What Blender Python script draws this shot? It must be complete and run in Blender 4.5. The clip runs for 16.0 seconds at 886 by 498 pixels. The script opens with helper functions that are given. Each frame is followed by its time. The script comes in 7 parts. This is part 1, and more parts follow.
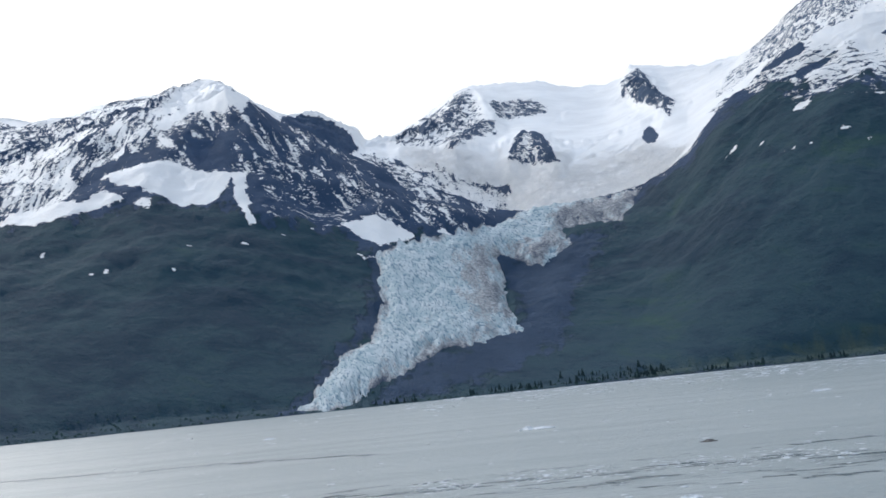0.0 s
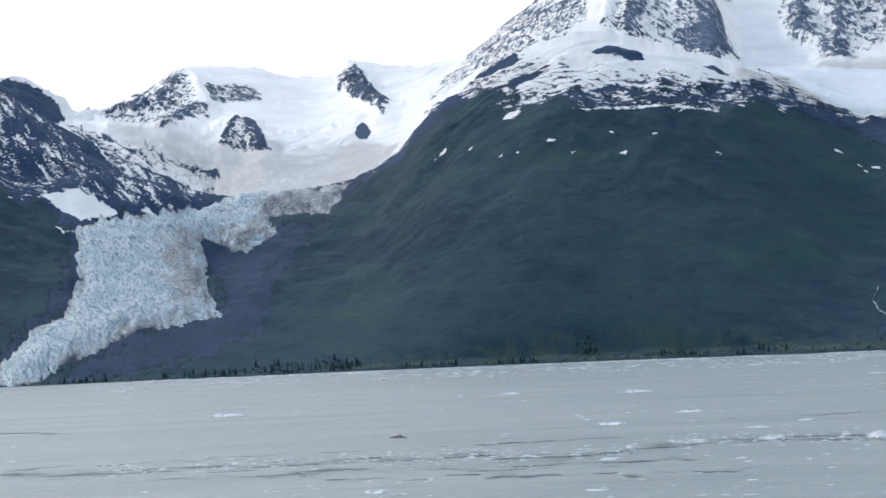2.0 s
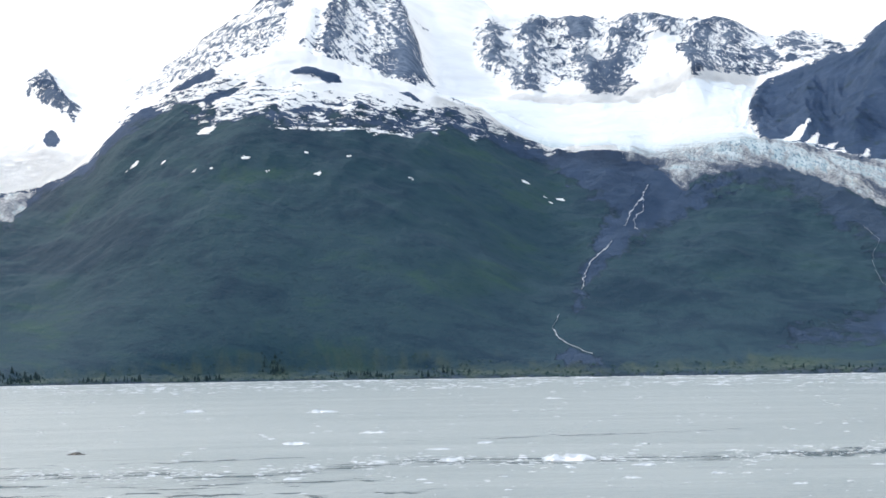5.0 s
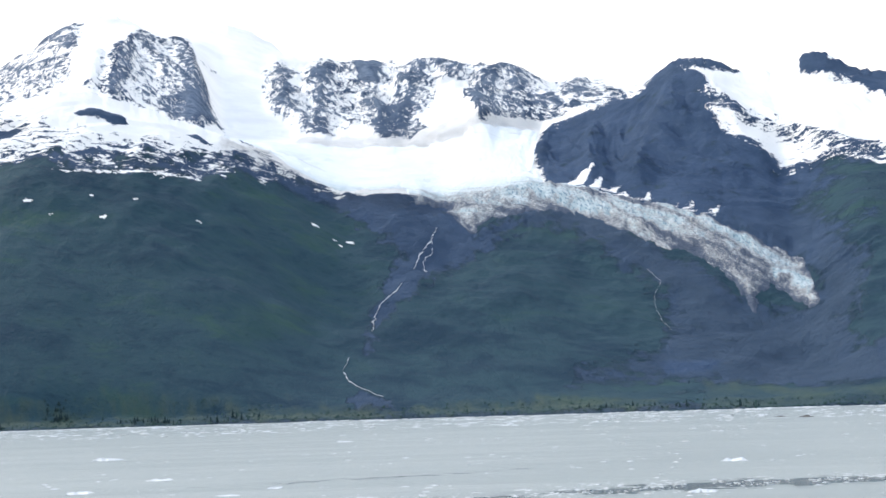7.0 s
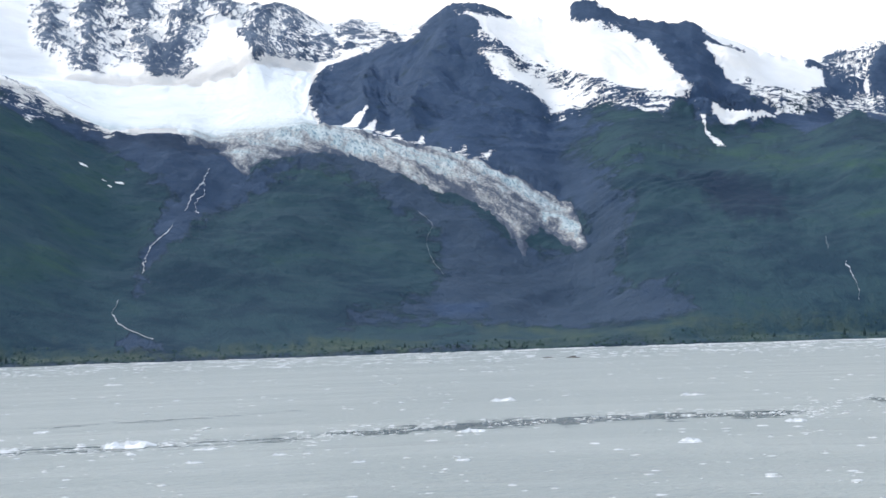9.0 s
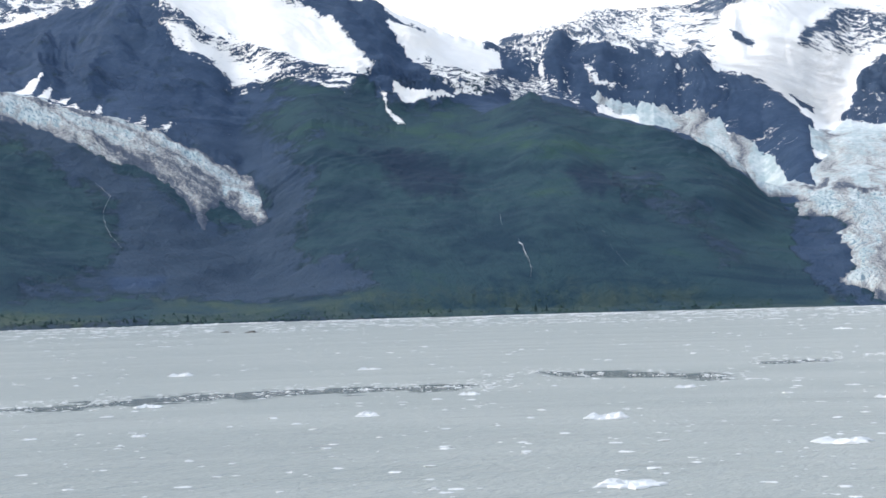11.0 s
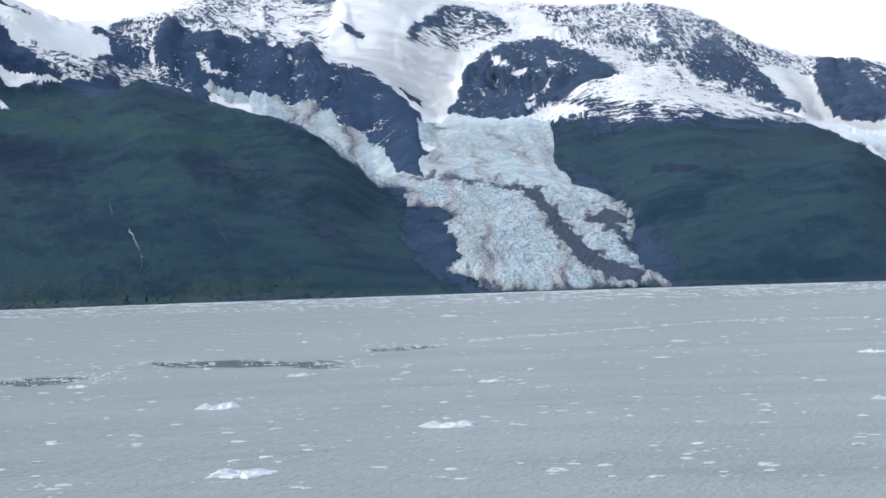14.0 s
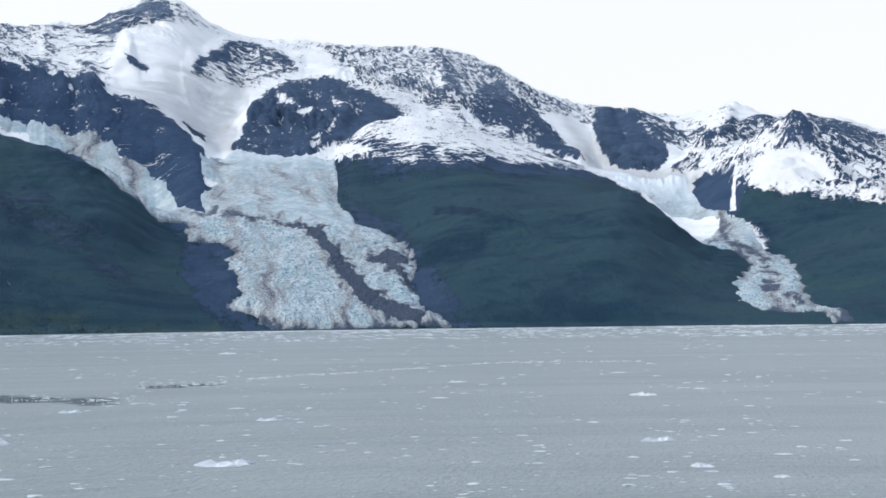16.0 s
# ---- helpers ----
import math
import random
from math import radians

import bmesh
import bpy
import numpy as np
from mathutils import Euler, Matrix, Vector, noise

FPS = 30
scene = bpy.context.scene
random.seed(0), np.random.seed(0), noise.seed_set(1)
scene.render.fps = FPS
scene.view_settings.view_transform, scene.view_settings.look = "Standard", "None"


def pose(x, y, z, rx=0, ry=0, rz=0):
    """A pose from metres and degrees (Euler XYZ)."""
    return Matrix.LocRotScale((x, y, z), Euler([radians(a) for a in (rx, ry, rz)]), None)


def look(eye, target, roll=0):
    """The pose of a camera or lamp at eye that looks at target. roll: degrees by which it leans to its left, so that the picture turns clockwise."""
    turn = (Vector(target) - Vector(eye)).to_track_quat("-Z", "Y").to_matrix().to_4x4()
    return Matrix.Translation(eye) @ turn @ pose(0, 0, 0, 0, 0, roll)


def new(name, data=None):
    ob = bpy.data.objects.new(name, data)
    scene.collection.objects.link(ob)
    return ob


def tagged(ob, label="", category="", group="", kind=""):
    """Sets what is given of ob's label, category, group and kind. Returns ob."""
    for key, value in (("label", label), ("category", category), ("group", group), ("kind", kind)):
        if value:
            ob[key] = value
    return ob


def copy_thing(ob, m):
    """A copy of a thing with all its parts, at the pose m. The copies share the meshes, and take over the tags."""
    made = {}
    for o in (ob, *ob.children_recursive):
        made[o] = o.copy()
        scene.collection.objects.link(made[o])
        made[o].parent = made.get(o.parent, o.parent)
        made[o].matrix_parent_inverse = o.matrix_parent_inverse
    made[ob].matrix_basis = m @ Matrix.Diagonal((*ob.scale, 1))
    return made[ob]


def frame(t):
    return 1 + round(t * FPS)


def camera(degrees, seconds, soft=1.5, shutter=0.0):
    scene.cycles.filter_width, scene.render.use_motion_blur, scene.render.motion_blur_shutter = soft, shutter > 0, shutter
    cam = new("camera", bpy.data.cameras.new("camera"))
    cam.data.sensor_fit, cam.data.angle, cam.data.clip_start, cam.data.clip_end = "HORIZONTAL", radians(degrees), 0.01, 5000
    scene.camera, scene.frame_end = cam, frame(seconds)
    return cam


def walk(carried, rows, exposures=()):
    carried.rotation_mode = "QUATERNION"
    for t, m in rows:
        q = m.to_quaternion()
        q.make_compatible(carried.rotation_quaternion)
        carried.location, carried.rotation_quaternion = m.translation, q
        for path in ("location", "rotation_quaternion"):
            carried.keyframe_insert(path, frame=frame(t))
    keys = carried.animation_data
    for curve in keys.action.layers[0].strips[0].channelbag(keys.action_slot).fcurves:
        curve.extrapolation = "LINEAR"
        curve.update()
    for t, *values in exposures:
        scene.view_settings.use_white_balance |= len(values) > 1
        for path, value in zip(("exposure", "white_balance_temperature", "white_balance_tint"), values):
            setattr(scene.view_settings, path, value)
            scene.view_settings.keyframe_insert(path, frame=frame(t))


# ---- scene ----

SECONDS = 16.0
cam = camera(30.8, SECONDS, soft=1.6)


def aim(bearing, pitch, lean):
    """The camera's pose: it stands at one spot on the ship's deck and turns."""
    b, e = radians(bearing), radians(pitch)
    way = Vector((math.sin(b) * math.cos(e), math.cos(b) * math.cos(e), math.sin(e)))
    return look((0.0, 0.0, 22.0), Vector((0.0, 0.0, 22.0)) + way * 100, lean)


# seconds, bearing, pitch, lean
TURN = [
    (0.0, -0.000, 4.514, -5.926),
    (0.5, 2.410, 4.488, -5.227),
    (1.0, 4.436, 4.198, -4.405),
    (1.5, 7.237, 3.359, -2.804),
    (2.0, 10.464, 3.421, -2.399),
    (2.5, 12.598, 4.520, -2.980),
    (3.0, 14.232, 5.794, -3.290),
    (3.5, 14.803, 6.676, -3.211),
    (4.0, 16.088, 6.081, -2.314),
    (4.5, 18.039, 4.646, -1.515),
    (5.0, 21.476, 3.800, -0.927),
    (5.2, 23.090, 3.630, -0.774),
    (7.3, 29.802, 5.237, -1.768),
    (7.5, 30.504, 4.799, -1.594),
    (8.0, 32.290, 3.816, -1.459),
    (8.5, 34.565, 3.111, -1.233),
    (8.7, 35.515, 2.985, -1.502),
    (10.8, 47.175, 1.713, -1.745),
    (11.0, 48.347, 1.615, -1.613),
    (11.5, 51.186, 1.374, -1.720),
    (12.0, 53.594, 1.022, -1.786),
    (12.5, 55.636, 0.717, -1.906),
    (13.0, 57.687, 0.578, -1.518),
    (13.5, 59.319, 0.579, -2.412),
    (14.0, 62.079, 0.826, -1.889),
    (14.5, 64.655, 1.966, -2.312),
    (15.0, 65.671, 2.276, -1.874),
    (15.5, 67.548, 2.097, -1.452),
    (16.0, 69.871, 2.038, -0.773),
]
walk(cam, [(t, aim(b, p, l)) for t, b, p, l in TURN], [(t, e, k, 10 if t < 7 or t > 14 else 11) for t, e, k in (
    (0.0, -0.20, 6000), (1.5, -0.11, 6050), (3.5, 0.34, 6250), (5.0, 0.52, 6450), (7.5, 0.56, 6430), (8.5, 0.48, 6430), (11.0, 0.38, 6420),
    (12.0, 0.4, 6400), (12.5, 0.2, 6200), (14.0, 0.05, 6080), (14.5, -0.08, 6050), (SECONDS, -0.08, 6000))])

# ======== light ========
SUN_BEARING, SUN_HEIGHT = -27.0, 35.0
world = bpy.data.worlds.new("sky")
scene.world = world
world.use_nodes = True
wn, wl = world.node_tree.nodes, world.node_tree.links
wn.clear()
sky = wn.new("ShaderNodeTexSky")
sky.sky_type, sky.sun_disc = "NISHITA", False
sky.sun_elevation, sky.sun_rotation = radians(SUN_HEIGHT), radians(SUN_BEARING)
sky.air_density, sky.dust_density = 1.0, 3.0
clear_sky = wn.new("ShaderNodeBackground")
clear_sky.inputs["Strength"].default_value = 0.05
veil = wn.new("ShaderNodeBackground")  # thin high overcast
over = wn.new("ShaderNodeSeparateXYZ")  # white haze low down, thinning overhead
thin = wn.new("ShaderNodeMapRange")
thin.interpolation_type = "SMOOTHSTEP"
for _sock, _v in zip(thin.inputs[1:5], (0.22, 0.8, 0.0, 1.0)):
    _sock.default_value = _v
wl.new(wn.new("ShaderNodeTexCoord").outputs["Generated"], over.inputs[0])
wl.new(over.outputs["Z"], thin.inputs[0])
dye = wn.new("ShaderNodeMix")
dye.data_type = "RGBA"
dye.inputs[6].default_value, dye.inputs[7].default_value = (0.94, 0.885, 0.80, 1), (0.50, 0.64, 0.85, 1)
wl.new(thin.outputs[0], dye.inputs[0])
wl.new(dye.outputs[2], veil.inputs["Color"])
both = wn.new("ShaderNodeAddShader")
wout = wn.new("ShaderNodeOutputWorld")
wl.new(sky.outputs[0], clear_sky.inputs["Color"])
wl.new(clear_sky.outputs[0], both.inputs[0])
wl.new(veil.outputs[0], both.inputs[1])
wl.new(both.outputs[0], wout.inputs["Surface"])

sun = new("sun", bpy.data.lights.new("sun", "SUN"))
sun.data.energy, sun.data.angle, sun.data.color = 1.9, radians(6), (1.0, 0.95, 0.87)
_b, _e = radians(SUN_BEARING), radians(SUN_HEIGHT)
sun.matrix_world = look((0, 0, 0), (-math.sin(_b) * math.cos(_e), -math.cos(_b) * math.cos(_e), -math.sin(_e)))

# ======== materials ========
class Mat:
    """A node material with short calls for its parts."""

    def __init__(self, name):
        self.m = bpy.data.materials.new(name)
        self.m.use_nodes = True
        self.n, self.l = self.m.node_tree.nodes, self.m.node_tree.links
        self.p = self.n["Principled BSDF"]
        self.pos = self.n.new("ShaderNodeTexCoord").outputs["Object"]

    def set(self, sock, value):
        if isinstance(value, bpy.types.NodeSocket):
            self.l.new(value, sock)
        elif isinstance(value, tuple) and len(value) == 3 and sock.type == "RGBA":
            sock.default_value = (*value, 1)
        else:
            sock.default_value = value

    def put(self, **kw):
        for k, v in kw.items():
            self.set(self.p.inputs[k.replace("_", " ")], v)
        return self

    def attr(self, name):
        a = self.n.new("ShaderNodeAttribute")
        a.attribute_name = name
        return a.outputs["Fac"]

    def scaled(self, sx, sy, sz, turn=0.0):
        m = self.n.new("ShaderNodeMapping")
        m.inputs["Scale"].default_value = (sx, sy, sz)
        m.inputs["Rotation"].default_value = (0, 0, turn)
        self.l.new(self.pos, m.inputs["Vector"])
        return m.outputs[0]

    def noise(self, scale, detail=4.0, rough=0.55, vec=None, distort=0.0):
        t = self.n.new("ShaderNodeTexNoise")
        t.inputs["Scale"].default_value, t.inputs["Detail"].default_value = scale, detail
        t.inputs["Roughness"].default_value, t.inputs["Distortion"].default_value = rough, distort
        self.l.new(vec or self.pos, t.inputs["Vector"])
        return t.outputs["Fac"]

    def math(self, op, a, b=0.0, c=0.0):
        t = self.n.new("ShaderNodeMath")
        t.operation = op
        for s, v in zip(t.inputs, (a, b, c)):
            self.set(s, v)
        return t.outputs[0]

    def step(self, value, lo, hi, out0=0.0, out1=1.0):
        t = self.n.new("ShaderNodeMapRange")
        t.interpolation_type = "SMOOTHSTEP"
        for s, v in zip(t.inputs, (value, lo, hi, out0, out1)):
            self.set(s, v)
        return t.outputs[0]

    def mix(self, fac, a, b):
        b = (b, b, b) if isinstance(b, float) else b
        t = self.n.new("ShaderNodeMix")
        t.data_type = "RGBA"
        self.set(t.inputs[0], fac)
        self.set(t.inputs[6], a)
        self.set(t.inputs[7], b)
        return t.outputs[2]

    def bump(self, height, strength, distance):
        t = self.n.new("ShaderNodeBump")
        t.inputs["Strength"].default_value, t.inputs["Distance"].default_value = strength, distance
        self.set(t.inputs["Height"], height)
        self.l.new(t.outputs[0], self.p.inputs["Normal"])


def ground_material():
    m = Mat("mountain_ground")
    snow, rock, debris = m.attr("snow"), m.attr("rock"), m.attr("debris")
    run = m.n.new("ShaderNodeCombineXYZ")
    m.set(run.inputs[0], m.attr("across"))
    m.set(run.inputs[1], m.attr("uphill"))

    def along(sx, sy, turn, scale, detail, rough, twist):
        t = m.n.new("ShaderNodeMapping")
        t.vector_type = "TEXTURE"
        t.inputs["Scale"].default_value = (1 / sx, 1 / sy, 1)
        t.inputs["Rotation"].default_value = (0, 0, -turn)
        m.l.new(run.outputs[0], t.inputs["Vector"])
        return m.noise(scale, detail, rough, t.outputs[0], twist)
    # brush and meadow, with the blue of distance haze put into the greens
    lush_lit = m.attr("lush_lit")
    big, mid, fine = m.noise(0.006, 5), along(0.009, 0.040, 0.06, 1.0, 8, 0.66, 0.5), along(0.06, 0.17, 0.04, 1.0, 6, 0.7, 0.3)
    grow = m.math("ADD", m.math("MULTIPLY", big, 0.7), m.math("MULTIPLY", mid, 0.85))
    grow = m.math("ADD", grow, m.math("MULTIPLY", m.math("SUBTRACT", lush_lit, 0.5), 0.32))
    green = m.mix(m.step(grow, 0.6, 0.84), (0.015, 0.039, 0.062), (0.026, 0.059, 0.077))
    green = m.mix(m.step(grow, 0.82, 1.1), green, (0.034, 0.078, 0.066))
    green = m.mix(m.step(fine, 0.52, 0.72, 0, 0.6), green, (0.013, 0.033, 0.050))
    # slate and scree, their colours blued for the haze in between
    rn, rf = m.noise(0.02, 6, 0.62), m.noise(0.12, 6, 0.7)
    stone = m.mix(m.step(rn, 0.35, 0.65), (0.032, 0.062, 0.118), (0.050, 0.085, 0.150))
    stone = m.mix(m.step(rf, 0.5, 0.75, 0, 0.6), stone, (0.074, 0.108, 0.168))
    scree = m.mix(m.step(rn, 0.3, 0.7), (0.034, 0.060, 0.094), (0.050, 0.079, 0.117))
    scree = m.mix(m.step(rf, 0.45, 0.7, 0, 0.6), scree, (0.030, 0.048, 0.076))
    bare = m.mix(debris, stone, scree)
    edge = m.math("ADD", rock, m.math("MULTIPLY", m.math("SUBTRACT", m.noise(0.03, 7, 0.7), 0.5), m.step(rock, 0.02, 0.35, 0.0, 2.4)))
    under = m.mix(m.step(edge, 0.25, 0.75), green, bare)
    meadow = m.mix(m.step(fine, 0.35, 0.65), (0.048, 0.070, 0.058), (0.078, 0.100, 0.074))
    under = m.mix(m.math("MULTIPLY", m.attr("grass"), m.step(mid, 0.36, 0.58)), under, meadow)
    under = m.mix(m.math("MULTIPLY", m.attr("thicket"), m.step(mid, 0.30, 0.50)), under, (0.012, 0.026, 0.052))
    # haze over the far ranges, mixed in as a pale blue-grey
    pale_haze = m.math("MULTIPLY", m.attr("hazed"), m.step(m.noise(0.06, 7, 0.7), 0.3, 0.65))
    under = m.mix(pale_haze, under, (0.50, 0.58, 0.68))
    # snow lies where its cover outweighs the broken ground, in gullies that lean down the fall line
    lean = m.attr("lean")
    down = along(0.125, 0.062, 0.1, 1.0, 6, 0.6, 0.5)
    down = m.mix(m.step(lean, 0.15, 0.65), down, along(0.125, 0.062, 0.55, 1.0, 6, 0.6, 0.5))
    down = m.mix(m.step(lean, -0.15, -0.65), down, along(0.125, 0.062, -0.55, 1.0, 6, 0.6, 0.5))
    broad_down = m.mix(m.step(lean, -0.2, 0.2), along(0.085, 0.024, -0.6, 1.0, 6, 0.58, 0.5), along(0.085, 0.024, 0.6, 1.0, 6, 0.58, 0.5))
    down = m.mix(m.attr("coarse"), down, broad_down)
    ledges = along(0.032, 0.17, 0.05, 1.0, 8, 0.64, 0.5)
    broad = along(0.016, 0.010, -0.3, 1.0, 4, 0.55, 0.8)
    speck = m.noise(0.22, 6, 0.68)
    grain = m.mix(m.attr("bedded"), down, ledges)
    cover = m.math("ADD", snow, m.math("MULTIPLY", m.math("SUBTRACT", grain, 0.5), 2.3))
    cover = m.math("ADD", cover, m.math("MULTIPLY", m.math("SUBTRACT", broad, 0.5), 0.8))
    cover = m.math("ADD", cover, m.math("MULTIPLY", m.math("SUBTRACT", speck, 0.5), 1.5))
    cover = m.math("MULTIPLY", cover, m.step(snow, 0.06, 0.16))
    cover = m.math("ADD", cover, m.step(snow, 0.86, 0.97))
    on = m.step(cover, 0.47, 0.53)
    white = m.mix(m.step(m.noise(0.012, 5, 0.6), 0.3, 0.7), (0.78, 0.765, 0.735), (0.88, 0.865, 0.83))
    # crevasses across the steep snow
    rift = m.math("ABSOLUTE", m.math("SUBTRACT", along(0.05, 0.16, 0.25, 1.0, 7, 0.7, 2.5), 0.5))
    rift = m.math("MULTIPLY", m.step(rift, 0.0, 0.07, 1.0, 0.0), m.attr("cracked"))
    white = m.mix(m.math("MULTIPLY", rift, 0.22), white, (0.33, 0.42, 0.48))
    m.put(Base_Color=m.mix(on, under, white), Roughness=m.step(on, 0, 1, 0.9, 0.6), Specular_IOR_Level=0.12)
    drift = along(0.020, 0.055, 0.25, 1.0, 5, 0.6, 0.8)
    rugged = m.math("ADD", m.math("ADD", m.math("MULTIPLY", rf, 1.4), m.noise(0.3, 4, 0.65)), m.math("MULTIPLY", grain, 1.2))
    rugged = m.math("MULTIPLY", rugged, m.mix(on, m.step(edge, 0.25, 0.75, 0.4, 1.0), 0.3))
    m.bump(m.math("ADD", rugged, m.math("SUBTRACT", m.math("MULTIPLY", drift, 0.9), m.math("MULTIPLY", rift, 0.9))), 0.75, 5.0)
    return m.m


def ice_material():
    m = Mat("glacier_ice")
    dirt, crack_shade, firn, tone = m.attr("dirt"), m.attr("crack_shade"), m.attr("firn"), m.attr("tone")
    flow = m.n.new("ShaderNodeCombineXYZ")
    m.set(flow.inputs[0], m.attr("flow_across"))
    m.set(flow.inputs[1], m.attr("flow_along"))

    def along(sx, sy, detail, rough, twist=0.3):
        t = m.n.new("ShaderNodeMapping")
        t.inputs["Scale"].default_value = (sx, sy, 1)
        m.l.new(flow.outputs[0], t.inputs["Vector"])
        return m.noise(1.0, detail, rough, t.outputs[0], twist)
    a, b, fine = m.noise(0.03, 5, 0.6), along(0.24, 0.17, 6, 0.68), m.noise(0.7, 5, 0.7)
    bands = along(0.05, 0.006, 6, 0.6)
    shade = m.math("ADD", m.math("MULTIPLY", tone, 0.5), m.math("MULTIPLY", a, 0.5))
    ice = m.mix(m.step(shade, 0.3, 0.7), (0.355, 0.445, 0.465), (0.555, 0.605, 0.605))
    ice = m.mix(m.step(b, 0.52, 0.72, 0, 0.6), ice, (0.29, 0.39, 0.43))
    ice = m.mix(m.math("MULTIPLY", firn, 0.85), ice, (0.80, 0.82, 0.82))
    # shade down in the crevasses, put into the ice colour
    ice = m.mix(m.step(crack_shade, 0.25, 0.95, 0, 0.8), ice, (0.10, 0.19, 0.25))
    # silt in long bands down the flow, grit where it is thickest
    d = m.math("ADD", dirt, m.math("MULTIPLY", m.math("SUBTRACT", bands, 0.5), 1.1))
    d = m.math("SUBTRACT", d, m.math("MULTIPLY", firn, 0.35))
    d = m.math("ADD", d, m.math("MULTIPLY", m.math("SUBTRACT", b, 0.5), 1.1))
    d = m.math("ADD", d, m.math("MULTIPLY", m.math("SUBTRACT", fine, 0.5), 0.9))
    silt = m.mix(m.step(fine, 0.35, 0.65), (0.215, 0.205, 0.205), (0.39, 0.365, 0.345))
    grit = m.mix(m.step(b, 0.3, 0.7), (0.035, 0.052, 0.085), (0.085, 0.105, 0.145))
    skin = m.mix(m.step(d, 0.22, 0.60, 0, 0.8), ice, silt)
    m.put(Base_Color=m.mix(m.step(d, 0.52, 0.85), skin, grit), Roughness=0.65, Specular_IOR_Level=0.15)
    m.bump(m.math("ADD", m.math("MULTIPLY", b, 1.5), fine), 0.6, 1.8)
    return m.m


def water_material():
    m = Mat("silty_sea_water")
    lead = m.attr("lead")
    round_ship = m.n.new("ShaderNodeCombineXYZ")  # streaks lie along the tide, about the ship
    m.set(round_ship.inputs[0], m.attr("swing"))
    m.set(round_ship.inputs[1], m.attr("reach"))

    def tide(sx, sy, detail, rough, twist=0.3):
        t = m.n.new("ShaderNodeMapping")
        t.inputs["Scale"].default_value = (sx, sy, 1)
        m.l.new(round_ship.outputs[0], t.inputs["Vector"])
        return m.noise(1.0, detail, rough, t.outputs[0], twist)
    drift, torn, slick = tide(0.006, 0.030, 5, 0.6), tide(0.045, 0.22, 6, 0.66), tide(0.010, 0.085, 6, 0.62)
    base = m.mix(m.step(drift, 0.35, 0.65), (0.232, 0.264, 0.256), (0.282, 0.312, 0.300))
    base = m.mix(m.step(slick, 0.54, 0.70, 0, 0.45), base, (0.175, 0.195, 0.195))
    dark = m.step(m.math("ADD", lead, m.math("MULTIPLY", m.math("SUBTRACT", torn, 0.5), 1.9)), 0.36, 0.9, 0, 0.85)
    m.put(Base_Color=m.mix(dark, base, (0.022, 0.050, 0.055)), Roughness=m.step(dark, 0, 1, 0.4, 0.12), IOR=1.33)
    rip = m.noise(0.55, 3, 0.6, m.scaled(1, 2.2, 1, radians(-25)))
    rip2 = tide(0.10, 0.30, 4, 0.6)
    m.bump(m.math("MULTIPLY", m.math("ADD", rip, m.math("MULTIPLY", rip2, 2.8)), m.step(dark, 0, 1, 1.0, 0.35)), 0.8, 0.6)
    return m.m


def gravel_material():
    m = Mat("moraine_gravel")
    a, b = m.noise(0.05, 6, 0.65), m.noise(0.4, 5, 0.7)
    m.put(Base_Color=m.mix(m.step(b, 0.35, 0.7), m.mix(a, (0.036, 0.050, 0.078), (0.058, 0.076, 0.108)), (0.085, 0.102, 0.135)), Roughness=0.9, Specular_IOR_Level=0.1)
    m.bump(b, 0.6, 2.0)
    return m.m


GROUND, ICE, WATER, GRAVEL = ground_material(), ice_material(), water_material(), gravel_material()


# ======== mesh helpers ========
def grid_mesh(name, x, y, z, keep=None, flip=False):
    """A sheet over rows and columns of points; keep: which of its quads to make."""
    h, w = x.shape
    idx = np.arange(h * w).reshape(h, w)
    quads = np.stack([idx[:-1, :-1], idx[:-1, 1:], idx[1:, 1:], idx[1:, :-1]], -1).reshape(-1, 4)
    if keep is not None:
        quads = quads[keep.ravel()]
    if flip:
        quads = quads[:, ::-1]
    used = np.unique(quads)
    remap = np.full(h * w, -1)
    remap[used] = np.arange(len(used))
    co = np.stack([x.ravel(), y.ravel(), z.ravel()], -1)[used]
    quads = remap[quads]
    me = bpy.data.meshes.new(name)
    me.vertices.add(len(co))
    me.vertices.foreach_set("co", co.astype(np.float32).ravel())
    me.loops.add(quads.size)
    me.loops.foreach_set("vertex_index", quads.astype(np.int32).ravel())
    me.polygons.add(len(quads))
    me.polygons.foreach_set("loop_start", np.arange(0, quads.size, 4, dtype=np.int32))
    me.polygons.foreach_set("use_smooth", np.ones(len(quads), dtype=bool))
    me.update(calc_edges=True)
    return me, used


def point_values(me, name, values):
    a = me.attributes.new(name, "FLOAT", "POINT")
    a.data.foreach_set("value", np.asarray(values, np.float32).ravel())

# ======== the lie of the land: ridge lines by bearing and height ========
EYE = (0.0, 0.0, 22.0)


def curve(*lists):
    pts = np.array(sorted(p for some in lists for p in some), float)
    return pts[:, 0], pts[:, 1]


# bearing in degrees to the right of +y, height of the ridge in metres
FRONT_WEST = [(-60, 120), (-40, 250), (-24, 330), (-15.2, 402), (-12.8, 445), (-10.0, 477), (-8.6, 471), (-7.2, 484), (-6.4, 467),
              (-5.4, 428), (-4.5, 399), (-2.4, 344), (-1.0, 304), (1.7, 256), (2.6, 246), (4.5, 250), (7.4, 266)]
FRONT_DOME = [(8.2, 277), (9.0, 294), (10.4, 352), (11.4, 376), (12.5, 408), (13.7, 433), (15.0, 448), (16.0, 454), (16.8, 450),
              (18.2, 432), (21.2, 387), (24.4, 313), (25.2, 300), (26.0, 293), (27.7, 295)]
